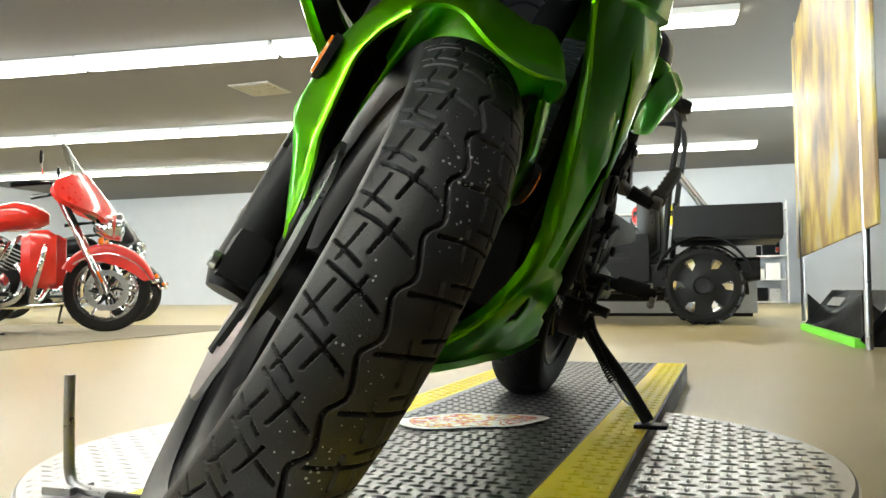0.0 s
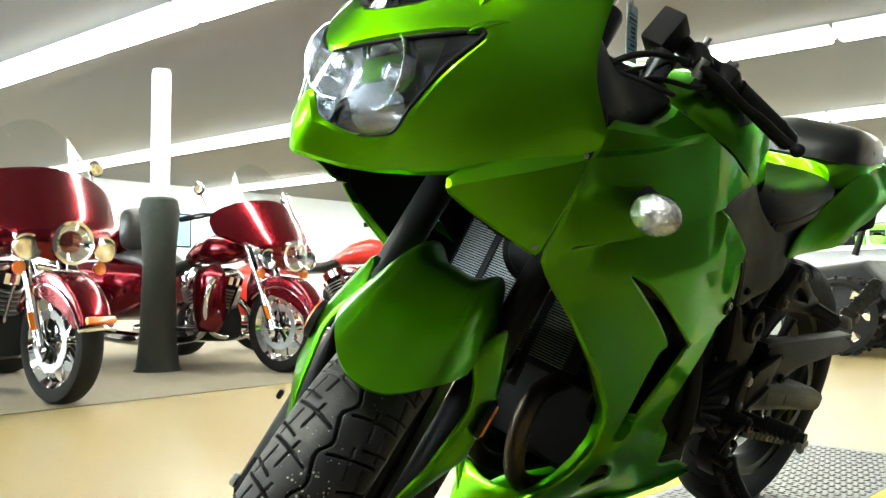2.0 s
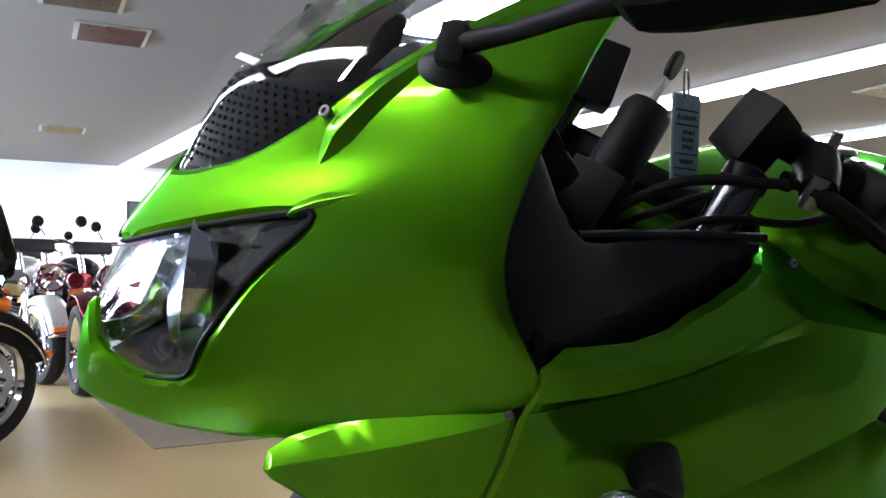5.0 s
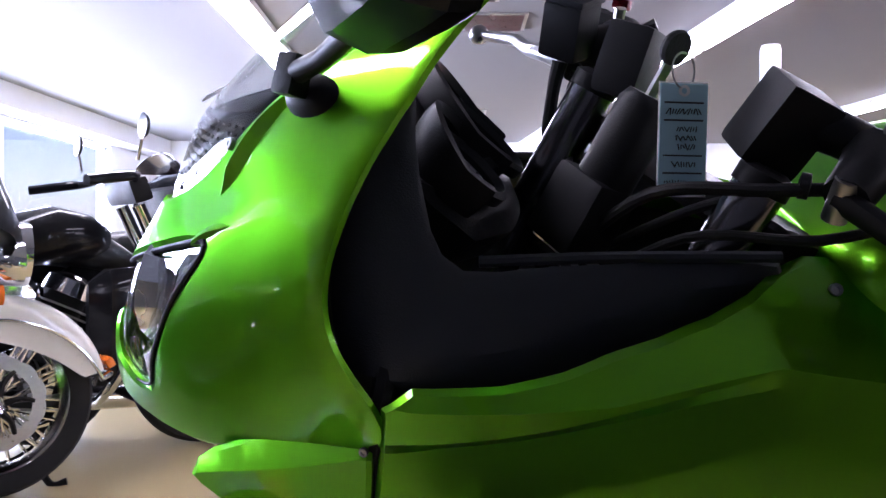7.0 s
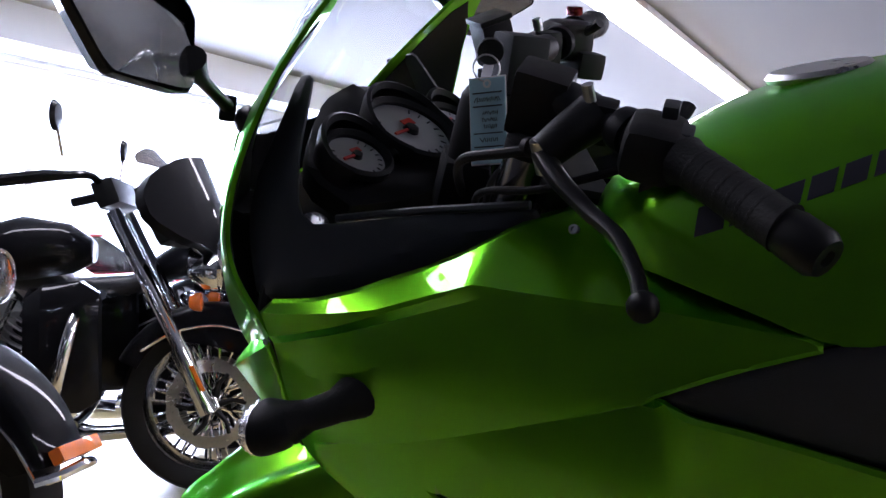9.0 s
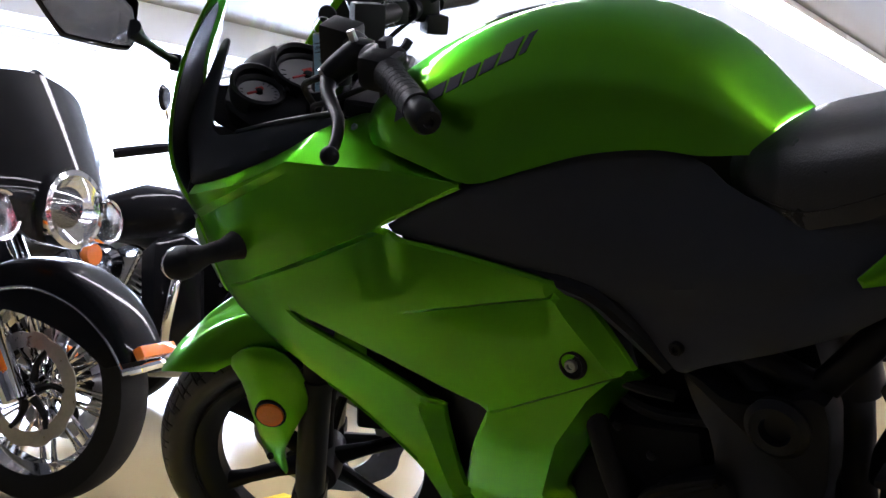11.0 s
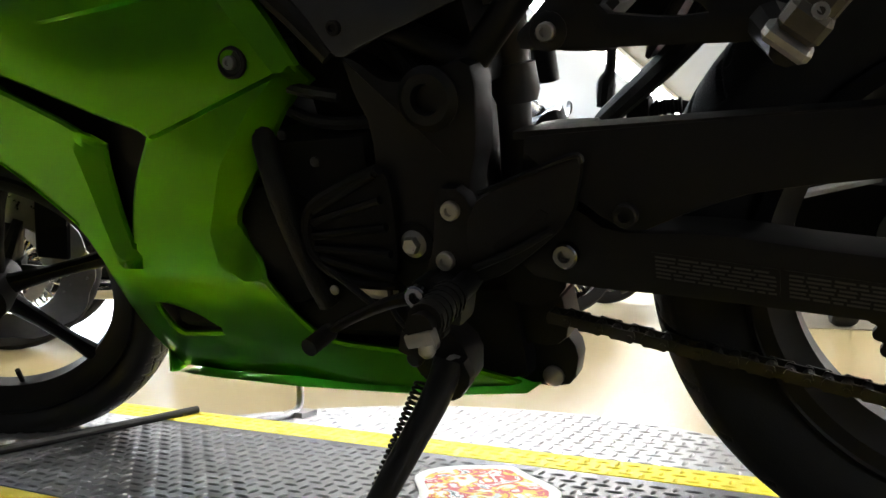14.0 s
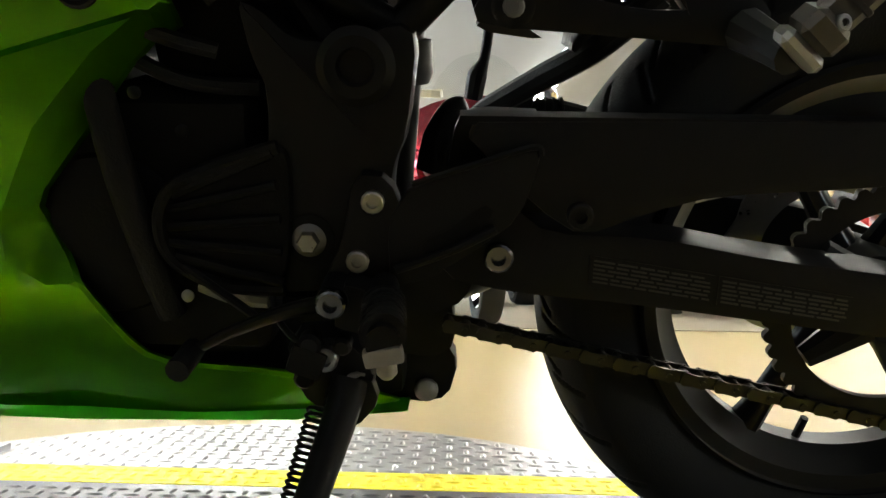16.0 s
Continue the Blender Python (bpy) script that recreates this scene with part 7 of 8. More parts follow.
def touring(at, paint, second, label, name="motorcycle", category="motorcycle", group="parked motorcycles", trike=False, fairing=True, spokes=9, bags=True, main=None, wide=1.0, lean=0.85, tall=False):
    """A heavy touring motorcycle, heading along +x from its front tyre's foot at the origin."""
    b = thing(name, at @ Matrix.Scale(1.03, 4) if trike else at, label, category, group)
    fa, ra = (0.0, 0, 0.325), (-1.65, 0, 0.32)
    ring_wheel(b, pose(*fa), 0.325, 0.062, spokes, CHROME)
    for s in (-1, 1):
        leg = part("fork_leg", tube([(-0.005, s * 0.1, 0.30), (-0.10, s * 0.1, 0.52), (-0.11, s * 0.1, 0.55), (-0.33, s * 0.1, 1.02)], [0.034, 0.034, 0.027, 0.027], 14, straight=True), CHROME, b, "chrome fork leg")
        part("fork_reflector", block(0.012, 0.03, 0.10, pose(-0.035, s * 0.137, 0.43, ry=-25), 0.004), AMBER, leg, "orange reflector")
        part("indicator", lathe([(0, -0.03), (0.02, -0.028), (0.032, -0.01), (0.034, 0.012), (0.0, 0.02)], 16), AMBER, b, "round orange indicator").matrix_basis = along((-0.02, s * 0.215, 0.70), (0.91, s * 0.22, 0.70))
        part("passing_lamp", lathe([(0, -0.07), (0.03, -0.065), (0.055, -0.03), (0.062, 0.0), (0.062, 0.015), (0.05, 0.012), (0.0, 0.02)], 24), CHROME, b, "chrome passing lamp").matrix_basis = along((0.035, s * 0.205, 0.80), (0.93, s * 0.22, 0.785)) @ Matrix.Scale(1.1, 4)
        part("handlebar", tube([(-0.35, s * 0.03, 1.06), (-0.37, s * 0.20, 1.13), (-0.42, s * 0.33, 1.12), (-0.47, s * 0.36, 1.115), (-0.62, s * 0.42, 1.09)], [0.013, 0.013, 0.015, 0.02, 0.02], 10), CHROME if not fairing else GLOSSBLACK, b, "handlebar with grip")
        m = part("mirror", lathe([(0, -0.015), (0.04, -0.01), (0.05, 0.005), (0, 0.012)], 20), CHROME if trike else GLOSSBLACK, b, "rear view mirror")
        m.matrix_basis = along((-0.42, s * 0.42, 1.30), (-1.3, s * 0.42, 1.33))
        part("mirror_stem", tube([(-0.42, s * 0.36, 1.18), (-0.42, s * 0.40, 1.25), (-0.42, s * 0.42, 1.30)], 0.006, 8), CHROME, m).parent = b
        part("footboard", block(0.34, 0.11, 0.03, pose(-0.80, s * 0.30, 0.30), 0.012), SATIN, b, "rider footboard")
        part("crash_bar", tube([(-0.42, s * 0.08, 0.72), (-0.40, s * 0.30, 0.66), (-0.44, s * 0.34, 0.45), (-0.50, s * 0.22, 0.28), (-0.52, s * 0.08, 0.24)], 0.021, 12), CHROME, b, "chrome engine guard bar")
        part("lower_fairing", loft([(-0.34, 0.02, 0.36, 0.72), (-0.42, 0.07, 0.28, 0.78), (-0.55, 0.08, 0.28, 0.76), (-0.64, 0.03, 0.36, 0.68)] if trike else [(-0.33, 0.02, 0.38, 0.74), (-0.39, 0.06, 0.34, 0.78), (-0.50, 0.07, 0.34, 0.77), (-0.57, 0.02, 0.40, 0.72)], 14), second, b, "leg shield").matrix_basis = pose(0, s * 0.26, 0)
    fend_mesh = bmesh.new()
    rows = []
    for i in range(33):
        th = radians(14 + 138 * i / 32)
        skirt = 0.05 + 0.085 * math.sin(math.pi * min(1.0, i / 26)) ** 0.7
        row = []
        for j in range(17):
            v = j / 8 - 1
            k = abs(v)
            y = 0.088 * math.sin(min(1.0, k / 0.62) * math.pi / 2) ** 0.9 * (1 if v > 0 else -1)
            drop = 0.03 * min(1.0, k / 0.62) ** 2.4 + skirt * max(0.0, (k - 0.62) / 0.38)
            r = 0.368 - drop
            row.append(fend_mesh.verts.new((r * math.cos(th), y, 0.325 + r * math.sin(th))))
        rows.append(row)
    for r0, r1 in zip(rows, rows[1:]):
        for j in range(16):
            fend_mesh.faces.new((r0[j], r0[j + 1], r1[j + 1], r1[j]))
    bmesh.ops.recalc_face_normals(fend_mesh, faces=fend_mesh.faces[:])
    bmesh.ops.solidify(fend_mesh, geom=fend_mesh.faces[:], thickness=0.004)
    fender = part("front_fender", fend_mesh, paint, b, "deep front fender", sharp=1.0)
    for s in (-1, 1):
        part("fender_rail", tube([(r * math.cos(radians(a)), s * 0.093, 0.325 + r * math.sin(radians(a))) for a, r in ((10, 0.345), (30, 0.315), (55, 0.292), (85, 0.285), (115, 0.29), (140, 0.31))], 0.0075, 8, squash=0.6), CHROME, fender, "chrome rail along the fender")
    part("fender_trim", tube([(0.335, -0.092, 0.385), (0.372, -0.06, 0.395), (0.380, 0, 0.40), (0.372, 0.06, 0.395), (0.335, 0.092, 0.385)], 0.012, 8), CHROME, fender, "chrome fender tip")
    part("fender_lamp", block(0.035, 0.15, 0.03, pose(0.372, 0, 0.435, ry=62), 0.009), AMBER, fender, "small orange fender lamp")
    head = part("headlight", lathe([(0, -0.16), (0.05, -0.15), (0.09, -0.08), (0.1, 0.0), (0.1, 0.02), (0.086, 0.022), (0.05, -0.01), (0, -0.02)], 32), CHROME, b, "round chrome headlight")
    head.matrix_basis = along((0.085, 0, 0.825), (1.03, 0, 0.79)) @ Matrix.Scale(1.12, 4)
    part("lens", lathe([(0.086, 0.02), (0.06, 0.032), (0.03, 0.038), (0, 0.04)], 32), LENS, head, "clear lens")
    if fairing:
        bat = [(y * wide, z) for y, z in [(0.0, 0.80), (0.10, 0.81), (0.17, 0.86), (0.22, 0.935), (0.33, 0.955), (0.42, 1.02), (0.42, 1.10), (0.36, 1.175), (0.22, 1.235)]]
        wing = sheet(bat + [(0.0, 1.26)] + [(-y, z) for y, z in reversed(bat[1:])], lambda y, z: (-0.015 - lean * max(0.0, z - 0.94) ** 1.15 - 0.25 * max(0.0, 0.90 - z) - 1.35 * y * y, y, z), step=0.03, thick=0.05, edge=0.02, flip=True)
        part("fairing", wing, main or paint, b, "fork mounted batwing fairing", at=pose(0.04, 0, -0.06), sharp=1.0)
        part("inner_fairing", block(0.06, 0.62 * wide, 0.22, pose(-0.16, 0, 1.0, ry=-24), 0.03), SATIN, b, "black inner fairing with gauges")
        part("fairing_slot", block(0.02, 0.26, 0.02, pose(-0.082, 0, 1.065, ry=-42), 0.004), SATIN, b)
        ws = sheet([(-0.3, 0.0), (0.3, 0.0), (0.27, 0.1), (0.16, 0.2), (0.0, 0.24), (-0.16, 0.2), (-0.27, 0.1)], lambda y, z: (-0.13 - (0.9 if trike or tall else 0.35) * z - 0.9 * y * y, y * wide, 1.165 + (1.5 if trike or tall else 0.35) * z), step=0.04, thick=0.003, edge=0.003, flip=True)
        part("windscreen", ws, CLEAR if trike or tall else SMOKE, b, "low windscreen").visible_shadow = False
    part("dash", block(0.08, 0.34, 0.10, pose(-0.34, 0, 1.08, ry=-20), 0.02), SATIN, b)
    part("fuel_tank", loft([(-0.42, 0.05, 0.84, 0.92), (-0.50, 0.14, 0.80, 0.98), (-0.64, 0.18, 0.78, 1.01), (-0.80, 0.17, 0.77, 0.97), (-0.95, 0.11, 0.77, 0.88), (-1.02, 0.05, 0.78, 0.83)], 20, 0.8, 0.8), main or paint, b, "teardrop fuel tank", sharp=1.0)
    part("seat", loft([(-0.92, 0.10, 0.76, 0.84), (-1.05, 0.19, 0.70, 0.80), (-1.25, 0.22, 0.69, 0.79), (-1.40, 0.20, 0.72, 0.90), (-1.60, 0.19, 0.76, 0.94), (-1.78, 0.15, 0.78, 0.92)], 18), SEAT, b, "black touring seat", sharp=1.0)
    eng = part("engine", loft([(-0.55, 0.10, 0.22, 0.42), (-0.62, 0.15, 0.20, 0.50), (-0.95, 0.16, 0.20, 0.50), (-1.05, 0.12, 0.22, 0.42)], 16), ENGINE, b, "large V-twin engine", sharp=1.0)
    for sx, ang in ((-0.66, 24), (-0.90, -24)):
        cyl = part("cylinder", lathe([(0.0, 0.0), (0.085, 0.0), (0.085, 0.26), (0.0, 0.26)], 24), ENGINE, b)
        cyl.matrix_basis = along((sx + 0.02 * (1 if ang < 0 else -1), 0, 0.44), (sx + math.sin(radians(ang)), 0, 0.44 + math.cos(radians(ang))))
        for i in range(7):
            part("fin", lathe([(0.0, 0.03 + 0.027 * i), (0.112, 0.03 + 0.027 * i), (0.112, 0.037 + 0.027 * i), (0.0, 0.037 + 0.027 * i)], 20), ALU, cyl)
        for s in (-1, 1):
            part("pushrod_tube", tube([(0.03, 0.0, s * 0.122), (0.02, 0.24, s * 0.122)], 0.011, 8, straight=True), CHROME, cyl, "chrome pushrod tube")
        part("rocker_cover", lathe([(0, 0.24), (0.1, 0.24), (0.095, 0.30), (0.05, 0.325), (0, 0.33)], 20), CHROME, cyl, "chrome rocker cover")
    for s in (-1, 1):
        part("engine_cover", lathe([(0, 0.0), (0.12, 0), (0.125, 0.02), (0.09, 0.05), (0, 0.06)], 28), CHROME, b, "chrome round engine cover").matrix_basis = along((-0.78, s * 0.15, 0.36), (-0.78, s, 0.36))
        part("air_cleaner", lathe([(0, 0.0), (0.09, 0), (0.095, 0.03), (0.07, 0.06), (0, 0.065)], 28), CHROME, b, "chrome air cleaner cover").matrix_basis = along((-0.80, s * 0.12, 0.66), (-0.80, s, 0.66))
        part("exhaust", tube([(-0.62, s * 0.12, 0.52), (-0.56, s * 0.2, 0.40), (-0.66, s * 0.24, 0.24), (-1.1, s * 0.26, 0.20), (-1.3, s * 0.27, 0.21), (-2.05, s * 0.27, 0.25)], [0.026, 0.026, 0.028, 0.03, 0.05, 0.052], 14), CHROME, b, "long chrome exhaust")
    if trike:
        body = loft([(-1.22, 0.20, 0.50, 0.78), (-1.48, 0.40, 0.38, 0.82), (-1.72, 0.48, 0.34, 0.86), (-2.02, 0.50, 0.34, 0.86), (-2.27, 0.48, 0.40, 0.84), (-2.37, 0.40, 0.46, 0.78)], 24, 0.5, 0.5)
        part("rear_body", body, paint, b, "wide rear trike body", sharp=1.0)
        for s in (-1, 1):
            ring_wheel(b, pose(-1.90, s * 0.60, 0.315), 0.315, 0.11, 8, CHROME, False)
            fen = sheet([(-0.12, 0.12), (0.12, 0.12), (0.12, 0.99), (-0.12, 0.99)], lambda a, c: (-1.90 + 0.375 * math.cos(math.pi * c / 1.1), s * (0.60 + a), 0.335 + (0.375 - 1.6 * a * a) * math.sin(math.pi * c / 1.1)), step=0.05, thick=0.006, edge=0.008, round_times=1, flip=True)
            part("rear_fender", fen, paint, b, "rounded rear fender")
        part("trunk", loft([(-1.60, 0.24, 0.90, 1.12), (-1.66, 0.30, 0.88, 1.16), (-1.90, 0.31, 0.88, 1.18), (-2.0, 0.27, 0.90, 1.14)], 20, 0.45, 0.45), paint, b, "top luggage trunk", sharp=1.0)
        part("backrest", loft([(-1.50, 0.18, 0.92, 1.22), (-1.54, 0.24, 0.9, 1.26), (-1.60, 0.24, 0.9, 1.26), (-1.62, 0.18, 0.92, 1.22)], 16, 0.5, 0.5), SEAT, b, "padded passenger backrest", sharp=1.0)
    else:
        ring_wheel(b, pose(*ra), 0.32, 0.075, spokes, CHROME)
        part("rear_fender", loft([(-1.30, 0.10, 0.50, 0.74), (-1.45, 0.12, 0.58, 0.80), (-1.75, 0.12, 0.60, 0.80), (-2.0, 0.11, 0.42, 0.70), (-2.06, 0.08, 0.38, 0.56)], 16), paint, b, "rear fender", sharp=1.0)
        if bags:
            for s in (-1, 1):
                bag = part("saddlebag", loft([(-1.38, 0.07, 0.36, 0.66), (-1.44, 0.11, 0.32, 0.70), (-1.95, 0.12, 0.34, 0.68), (-2.04, 0.08, 0.40, 0.62)], 18, 0.45, 0.45), paint, b, "hard saddlebag", sharp=1.0)
                bag.matrix_basis = pose(0, s * 0.30, 0)
        part("stand", tube([(-0.75, -0.12, 0.25), (-0.72, -0.30, 0.02), (-0.66, -0.34, 0.012)], 0.013, 8), SATIN, b, "side stand")
    return b


def parked(x, y, heading):
    return pose(x, y, FLOOR_Z, rz=heading)


touring(parked(-1.27, -0.06, 26), GLOSSBLACK, GLOSSBLACK, "black touring motorcycle with chrome wheels parked by the windows", spokes=40, wide=0.86, lean=0.45)
touring(parked(-1.70, 1.16, 40), GLOSSBLACK, GLOSSBLACK, "black touring motorcycle with a chrome fork and fairing", spokes=40, wide=0.86, lean=0.45)
touring(parked(-1.42, 1.90, 40), CREAM, GLOSSBLACK, "black touring motorcycle with white fenders in the row", spokes=40, main=GLOSSBLACK, wide=0.86, lean=0.45)
touring(parked(-0.95, 2.75, 40), GLOSSBLACK, GLOSSBLACK, "black touring motorcycle behind the white one", spokes=40, wide=0.86, lean=0.45)
touring(parked(-0.38, 3.72, 40), GLOSSBLACK, GLOSSBLACK, "black touring motorcycle with chrome crash bars in the row", spokes=40, wide=0.86, lean=0.45)
touring(parked(-0.45, 4.85, 38), GLOSSBLACK, GLOSSBLACK, "black touring motorcycle at the end of the window row", spokes=40, wide=0.86, lean=0.45)
touring(parked(1.10, 3.62, -83), RED, SATIN, "dark red touring trike with chrome fork on the mat", "trike", "trike", "red trikes", True)
touring(parked(2.92, 4.18, -80), RED, RED, "dark red touring trike with a tall windscreen", "trike", "trike", "red trikes", True)
touring(parked(5.1, 4.65, -54) @ Matrix.Scale(1.1, 4), BRIGHTRED, BRIGHTRED, "bright red touring motorcycle with a tall windscreen and chrome bars", tall=True, wide=1.1)
touring(parked(7.2, 6.1, -70), GLOSSBLACK, GLOSSBLACK, "black touring motorcycle beside the bright red one", "motorcycle", "motorcycle", "parked motorcycles", False)
touring(parked(8.8, 7.4, -66), GLOSSBLACK, GLOSSBLACK, "black touring motorcycle far back in the showroom")
for i, (x, y) in enumerate([(-0.02, 6.3), (-1.2, 8.6), (0.0, 9.0), (-0.35, 7.6), (3.4, 9.6), (0.45, 6.7), (0.95, 7.3), (1.5, 7.9)]):
    touring(parked(x, y, -72), (SILVERPAINT, GLOSSBLACK, GLOSSBLACK, RED, GLOSSBLACK, GLOSSBLACK, SILVERPAINT, GLOSSBLACK)[i], GLOSSBLACK, ("silver", "black", "black", "dark red", "black", "black", "silver", "black")[i] + " cruiser motorcycle with much chrome in the back row", fairing=False)


# ---------------------------------------------------------------- side-by-side utility vehicle
def utility_vehicle(at):
    u = thing("utility_vehicle", at, "black side-by-side utility vehicle with roll cage and cargo bed", "utility vehicle")
    for x in (0.0, 1.95):
        for s in (-1, 1):
            w = ring_wheel(u, pose(x, s * 0.62, 0.355), 0.355, 0.14, 6, CHROME, False, knobs=20)
    tub = loft([(-0.5, 0.55, 0.40, 0.62), (0.3, 0.60, 0.30, 0.62), (0.6, 0.62, 0.28, 0.60), (1.55, 0.62, 0.28, 0.60), (1.8, 0.58, 0.42, 0.86), (2.35, 0.50, 0.45, 0.80), (2.5, 0.40, 0.48, 0.70)], 20, 0.35, 0.35)
    part("body", tub, BLACK, u, "black plastic body", sharp=0.7)
    for s in (-1, 1):
        door = part("door", block(1.05, 0.05, 0.46, pose(1.0, s * 0.66, 0.62), 0.03), BLACK, u, "black side door panel")
        part("door_rib", block(0.7, 0.02, 0.05, pose(1.0, s * 0.69, 0.70), 0.008), BLACK, door)
        part("door_rib", block(0.7, 0.02, 0.05, pose(1.0, s * 0.69, 0.60), 0.008), BLACK, door)
        part("wheel_arch", sheet([(-0.14, 0.1), (0.14, 0.1), (0.14, 1.0), (-0.14, 1.0)], lambda a, c: (0.42 * math.cos(math.pi * c / 1.1), s * (0.62 + a), 0.38 + 0.42 * math.sin(math.pi * c / 1.1)), step=0.06, thick=0.01, edge=0.01, round_times=0, flip=True), BLACK, u)
        part("sill_bar", tube([(0.45, s * 0.68, 0.36), (1.0, s * 0.70, 0.33), (1.6, s * 0.68, 0.36)], 0.025, 10), STEEL, u, "grey sill guard")
        part("roll_bar", tube([(0.35, s * 0.60, 0.62), (0.28, s * 0.60, 1.3), (0.20, s * 0.52, 2.0), (0.6, s * 0.50, 2.12), (1.3, s * 0.50, 2.10), (1.62, s * 0.54, 1.6), (1.85, s * 0.58, 0.9)], 0.03, 12), BLACK, u, "black roll cage bar")
        part("cage_brace", tube([(0.25, s * 0.56, 1.5), (-0.05, s * 0.55, 1.08)], 0.02, 10, straight=True), STEEL, u)
        seat = part("seat_back", loft([(0.42, 0.2, 0.70, 1.25), (0.50, 0.24, 0.64, 1.34), (0.60, 0.22, 0.62, 1.3)], 14, 0.5, 0.5), SEAT, u, "black bucket seat", sharp=1.0)
        seat.matrix_basis = pose(0, s * 0.3, 0)
        part("seat_cushion", block(0.5, 0.46, 0.14, pose(0.8, s * 0.3, 0.68), 0.05), SEAT, u)
    part("roof", block(1.2, 1.06, 0.06, pose(0.75, 0, 2.14), 0.025), BLACK, u, "black plastic roof")
    part("steering_wheel", lathe([(0.15, -0.012), (0.165, 0), (0.15, 0.012), (0.14, 0)], 28, closed=True), GRIP, u).matrix_basis = along((1.45, 0.3, 0.98), (0.7, 0.3, 1.3))
    bed = part("cargo_bed", block(0.95, 1.2, 0.05, pose(-0.22, 0, 0.80), 0.008), BLACK, u, "black tilting cargo bed")
    for s in (-1, 1):
        part("bed_side", block(0.95, 0.05, 0.30, pose(-0.22, s * 0.6, 0.95), 0.012), BLACK, bed)
    part("tailgate", block(0.05, 1.12, 0.30, pose(-0.68, 0, 0.95), 0.012), BLACK, bed)
    part("bed_front", block(0.05, 1.12, 0.34, pose(0.24, 0, 0.97), 0.012), BLACK, bed)
    part("tail_lamp", block(0.03, 0.10, 0.05, pose(-0.70, -0.5, 0.72), 0.01), BRIGHTRED, u, "red tail lamp")
    part("underbody", tube([(-0.4, 0, 0.38), (0.5, 0, 0.32), (1.9, 0, 0.34)], 0.12, 10), SATIN, u)
    return u


utility_vehicle(pose(7.9, -0.22, FLOOR_Z, rz=90))
for i, (x, y, z, m) in enumerate([(9.6, 0.55, 1.02, BRIGHTRED), (9.7, 0.15, 1.02, YELLOW), (9.7, 1.2, 1.02, GLOSSBLACK), (9.7, 1.6, 1.02, WHITE), (9.7, 2.1, 1.02, LIME)]):
    hel = thing("helmet", pose(x, y, z, rz=180), ("bright red", "yellow", "black", "white", "lime green")[i] + " helmet standing on the display counter", "helmet", "helmets on the counter")
    part("shell", loft([(-0.13, 0.06, 0.07, 0.19), (-0.10, 0.1, 0.02, 0.23), (0.0, 0.12, 0.0, 0.26), (0.09, 0.105, 0.0, 0.24), (0.13, 0.07, 0.01, 0.15)], 16, 0.8, 0.8), m, hel, sharp=1.0)
    part("visor", block(0.03, 0.17, 0.08, pose(0.115, 0, 0.14), 0.014), GLOSSBLACK, hel)
counter = thing("display_counter", pose(9.75, 1.4, FLOOR_Z), "long white display counter with dark base", "counter")
part("top", block(0.6, 4.4, 0.05, pose(0, 0, 1.065), 0.008), WHITE, counter)
part("front", block(0.5, 4.3, 1.0, pose(0, 0, 0.54), 0.006), material("counter_front", (0.35, 0.36, 0.38), 0.6), counter)
part("kick", block(0.46, 4.2, 0.08, pose(0, 0, 0.041)), SATIN, counter)
for k in range(3):
    rack = thing("wall_shelf", pose(18.5, 0.3 + 4.2 * k, FLOOR_Z), "tall white shelf stocked with boxed parts", "shelf", "shelves on the end wall")
    for z in (0.02, 0.5, 1.0, 1.5, 2.0):
        part("board", block(0.45, 3.9, 0.03, pose(0, 0, z + 0.015)), WHITE, rack)
    for y in (-1.94, 1.94):
        part("upright", block(0.45, 0.03, 2.2, pose(0, y, 1.1)), WHITE, rack)
    for z in (0.05, 0.53, 1.03, 1.53):
        y = -1.8
        while y < 1.6:
            w, h = random.uniform(0.2, 0.5), random.uniform(0.2, 0.4)
            part("carton", block(0.34, w - 0.03, h, pose(0, y + w / 2, z + h / 2), 0.004, 1), random.choice([WHITE, GREY, GREY, SILVERPAINT, SILVERPAINT, WHITE, LIME, PALE, GLOSSBLACK, GLOSSBLACK]), rack)
            y += w

# banner, sign wedge and posters
banner = thing("wall_banner", pose(6.0, -1.12, 0.55, rz=90), "tall printed banner in brown and yellow tones", "banner")
bmat = bpy.data.materials.new("printed_banner")
bmat.use_nodes = True
bn = bmat.node_tree
bnz = bn.nodes.new("ShaderNodeTexNoise")
bnz.inputs["Scale"].default_value, bnz.inputs["Detail"].default_value = 1.6, 5
brp = bn.nodes.new("ShaderNodeValToRGB")
for pos, c in ((0.3, (0.06, 0.05, 0.04, 1)), (0.45, (0.35, 0.22, 0.10, 1)), (0.55, (0.55, 0.42, 0.10, 1)), (0.7, (0.5, 0.5, 0.5, 1))):
    e = brp.color_ramp.elements.new(pos)
    e.color = c
btc = bn.nodes.new("ShaderNodeTexCoord")
bn.links.new(btc.outputs["Object"], bnz.inputs["Vector"])
bn.links.new(bnz.outputs["Fac"], brp.inputs[0])
bn.links.new(brp.outputs[0], bn.nodes["Principled BSDF"].inputs["Base Color"])
part("cloth", block(0.02, 4.8, 2.25, pose(0, 0, 1.13), 0.004, 1), bmat, banner).matrix_basis = pose(0, 0, 0, rz=0)
for x in (-2.0, 2.0):
    part("banner_pole", tube([(0, x, -0.615), (0, x, 2.32)], 0.02, 10, straight=True), STEEL, banner)
wedge = thing("display_wedge", pose(5.4, -1.35, FLOOR_Z, rz=3), "low black sloping sign with a green edge", "sign")
wb = bmesh.new()
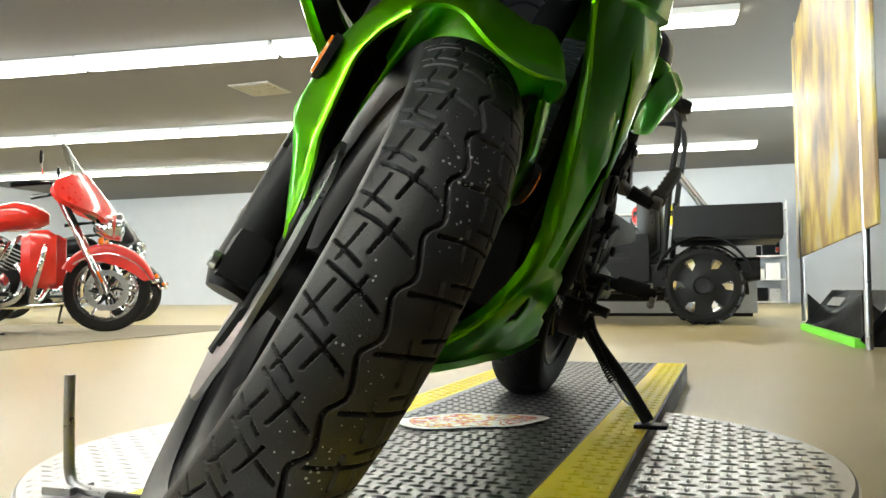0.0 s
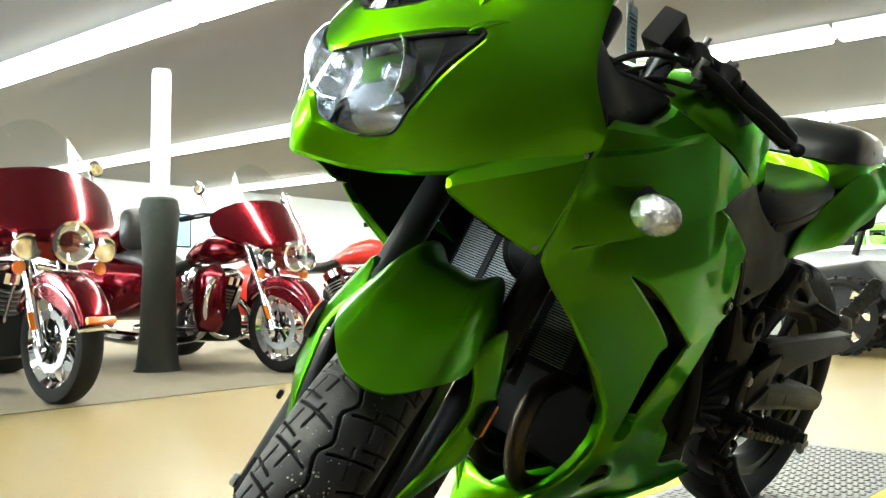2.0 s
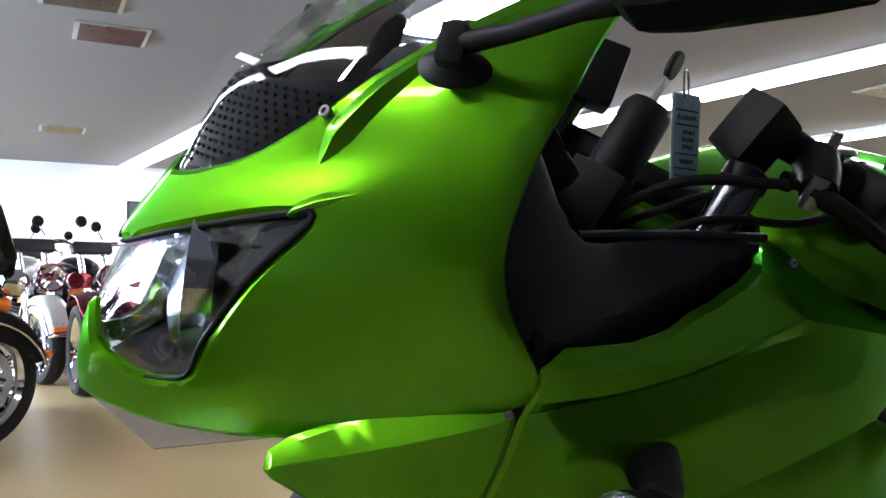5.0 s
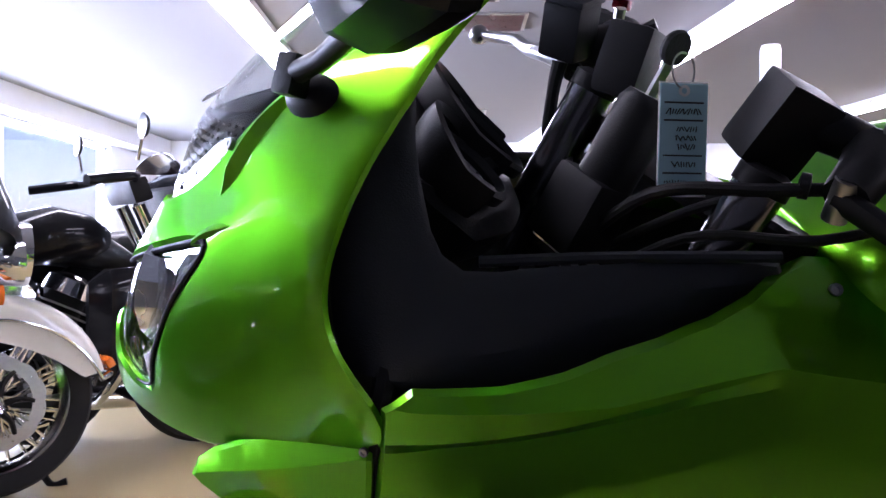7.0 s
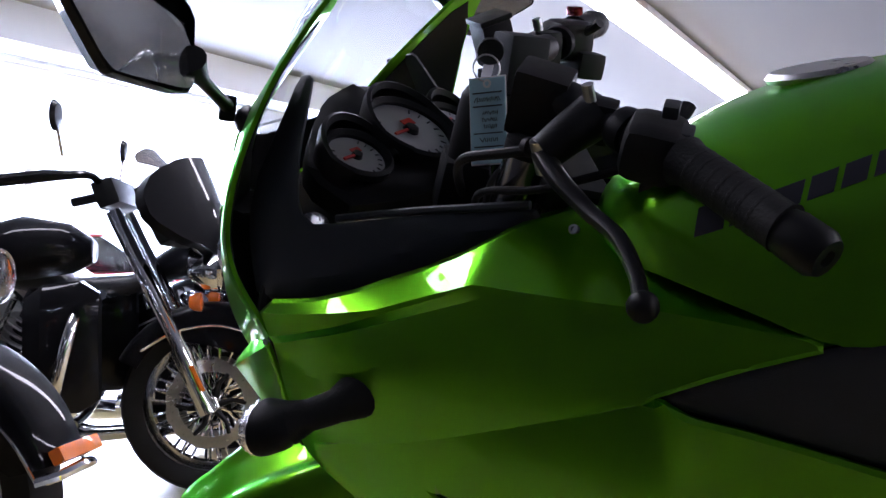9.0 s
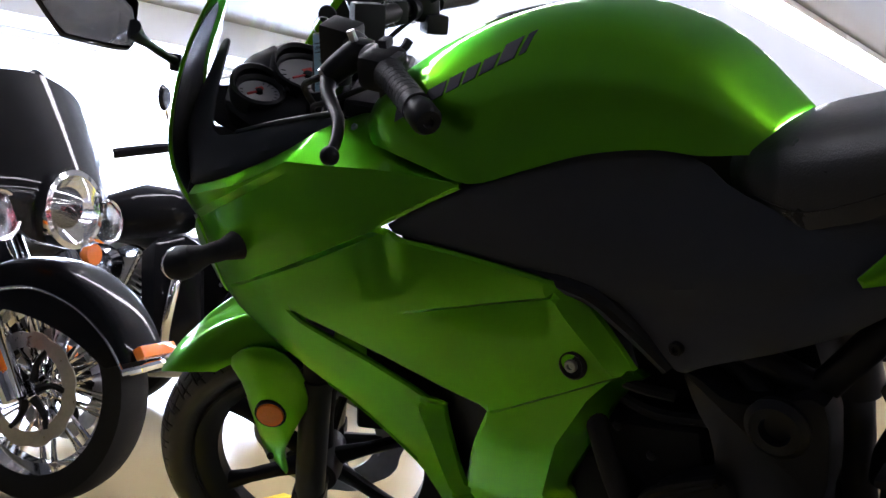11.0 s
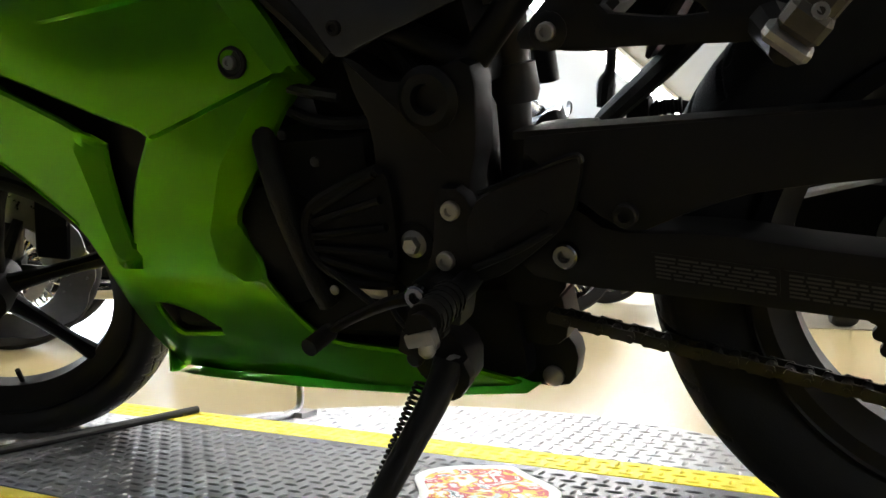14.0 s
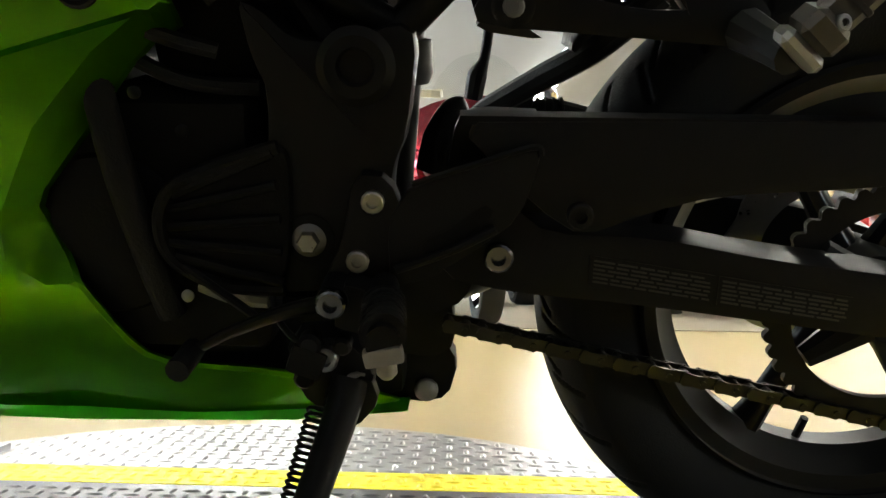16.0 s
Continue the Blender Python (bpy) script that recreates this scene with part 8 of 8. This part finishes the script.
plate([(-1.2, 0.0), (0.9, 0.0), (0.9, 0.34), (-1.2, 0.34)], -0.02, 0.02, 0.004, bm=wb)
bmesh.ops.transform(wb, matrix=pose(0, 0.3, 0.03, 38), verts=wb.verts)
part("panel", wb, GLOSSBLACK, wedge)
part("green_edge", block(2.1, 0.06, 0.05, pose(-0.15, 0.31, 0.026), 0.006), LIME, wedge, "bright green front edge")
part("pale_mark", block(0.5, 0.006, 0.07, pose(0.3, 0.178, 0.228, 38)), ALU, wedge, "plain pale bar mark")
for x in (-1.15, 0.85):
    part("support", plate([(0, 0), (0.28, 0), (0.0, 0.28)], -0.02, 0.02, 0.002), SATIN, wedge).matrix_basis = pose(x, 0.29, 0.004, rz=-90)
for x, z, w, h, m, words in ((2.2, 1.55, 1.1, 0.75, GREY, "dark"), (3.6, 1.55, 1.0, 0.7, material("blue_poster", (0.05, 0.22, 0.5), 0.5), "blue"), (6.4, 1.5, 1.2, 0.7, material("blue_grey_poster", (0.2, 0.28, 0.36), 0.5), "blue-grey"), (8.6, 1.55, 1.4, 0.8, material("pale_blue_poster", (0.25, 0.42, 0.6), 0.5), "pale blue")):
    ps = thing("poster", pose(x, Y1 - 0.001, z), words + " framed poster on the far wall", "poster", "posters on the far wall")
    part("frame", block(w, 0.03, h, pose(0, -0.017, h / 2), 0.006), SATIN, ps)
    part("print", block(w - 0.08, 0.008, h - 0.08, pose(0, -0.036, h / 2)), m, ps)


# ---------------------------------------------------------------- cars outside
def parked_car(at, paint, label):
    c = thing("car", at, label, "car", "cars in the car park")
    part("body", loft([(-2.2, 0.75, 0.35, 0.75), (-2.05, 0.88, 0.28, 0.9), (-1.0, 0.92, 0.25, 0.98), (0.9, 0.92, 0.25, 0.98), (2.0, 0.88, 0.28, 0.9), (2.2, 0.72, 0.36, 0.75)], 20, 0.4, 0.4), paint, c, sharp=0.9)
    part("cabin", loft([(-1.7, 0.72, 0.9, 1.05), (-1.1, 0.74, 0.9, 1.5), (0.4, 0.74, 0.9, 1.52), (1.1, 0.7, 0.9, 1.05)], 20, 0.35, 0.5), GLOSSBLACK, c, sharp=0.9)
    part("roof", block(1.5, 1.25, 0.05, pose(-0.35, 0, 1.53), 0.02), paint, c)
    for x in (-1.35, 1.35):
        for s in (-1, 1):
            ring_wheel(c, pose(x, s * 0.82, 0.32), 0.32, 0.1, 5, ALU, False)
    return c


parked_car(pose(-11.5, 6.8, -0.25, rz=80), BRIGHTRED, "red car parked outside the window")
parked_car(pose(-12.0, 12.6, -0.25, rz=85), material("purple_paint", (0.16, 0.03, 0.13), 0.3, coat=1.0), "purple car parked outside the window")
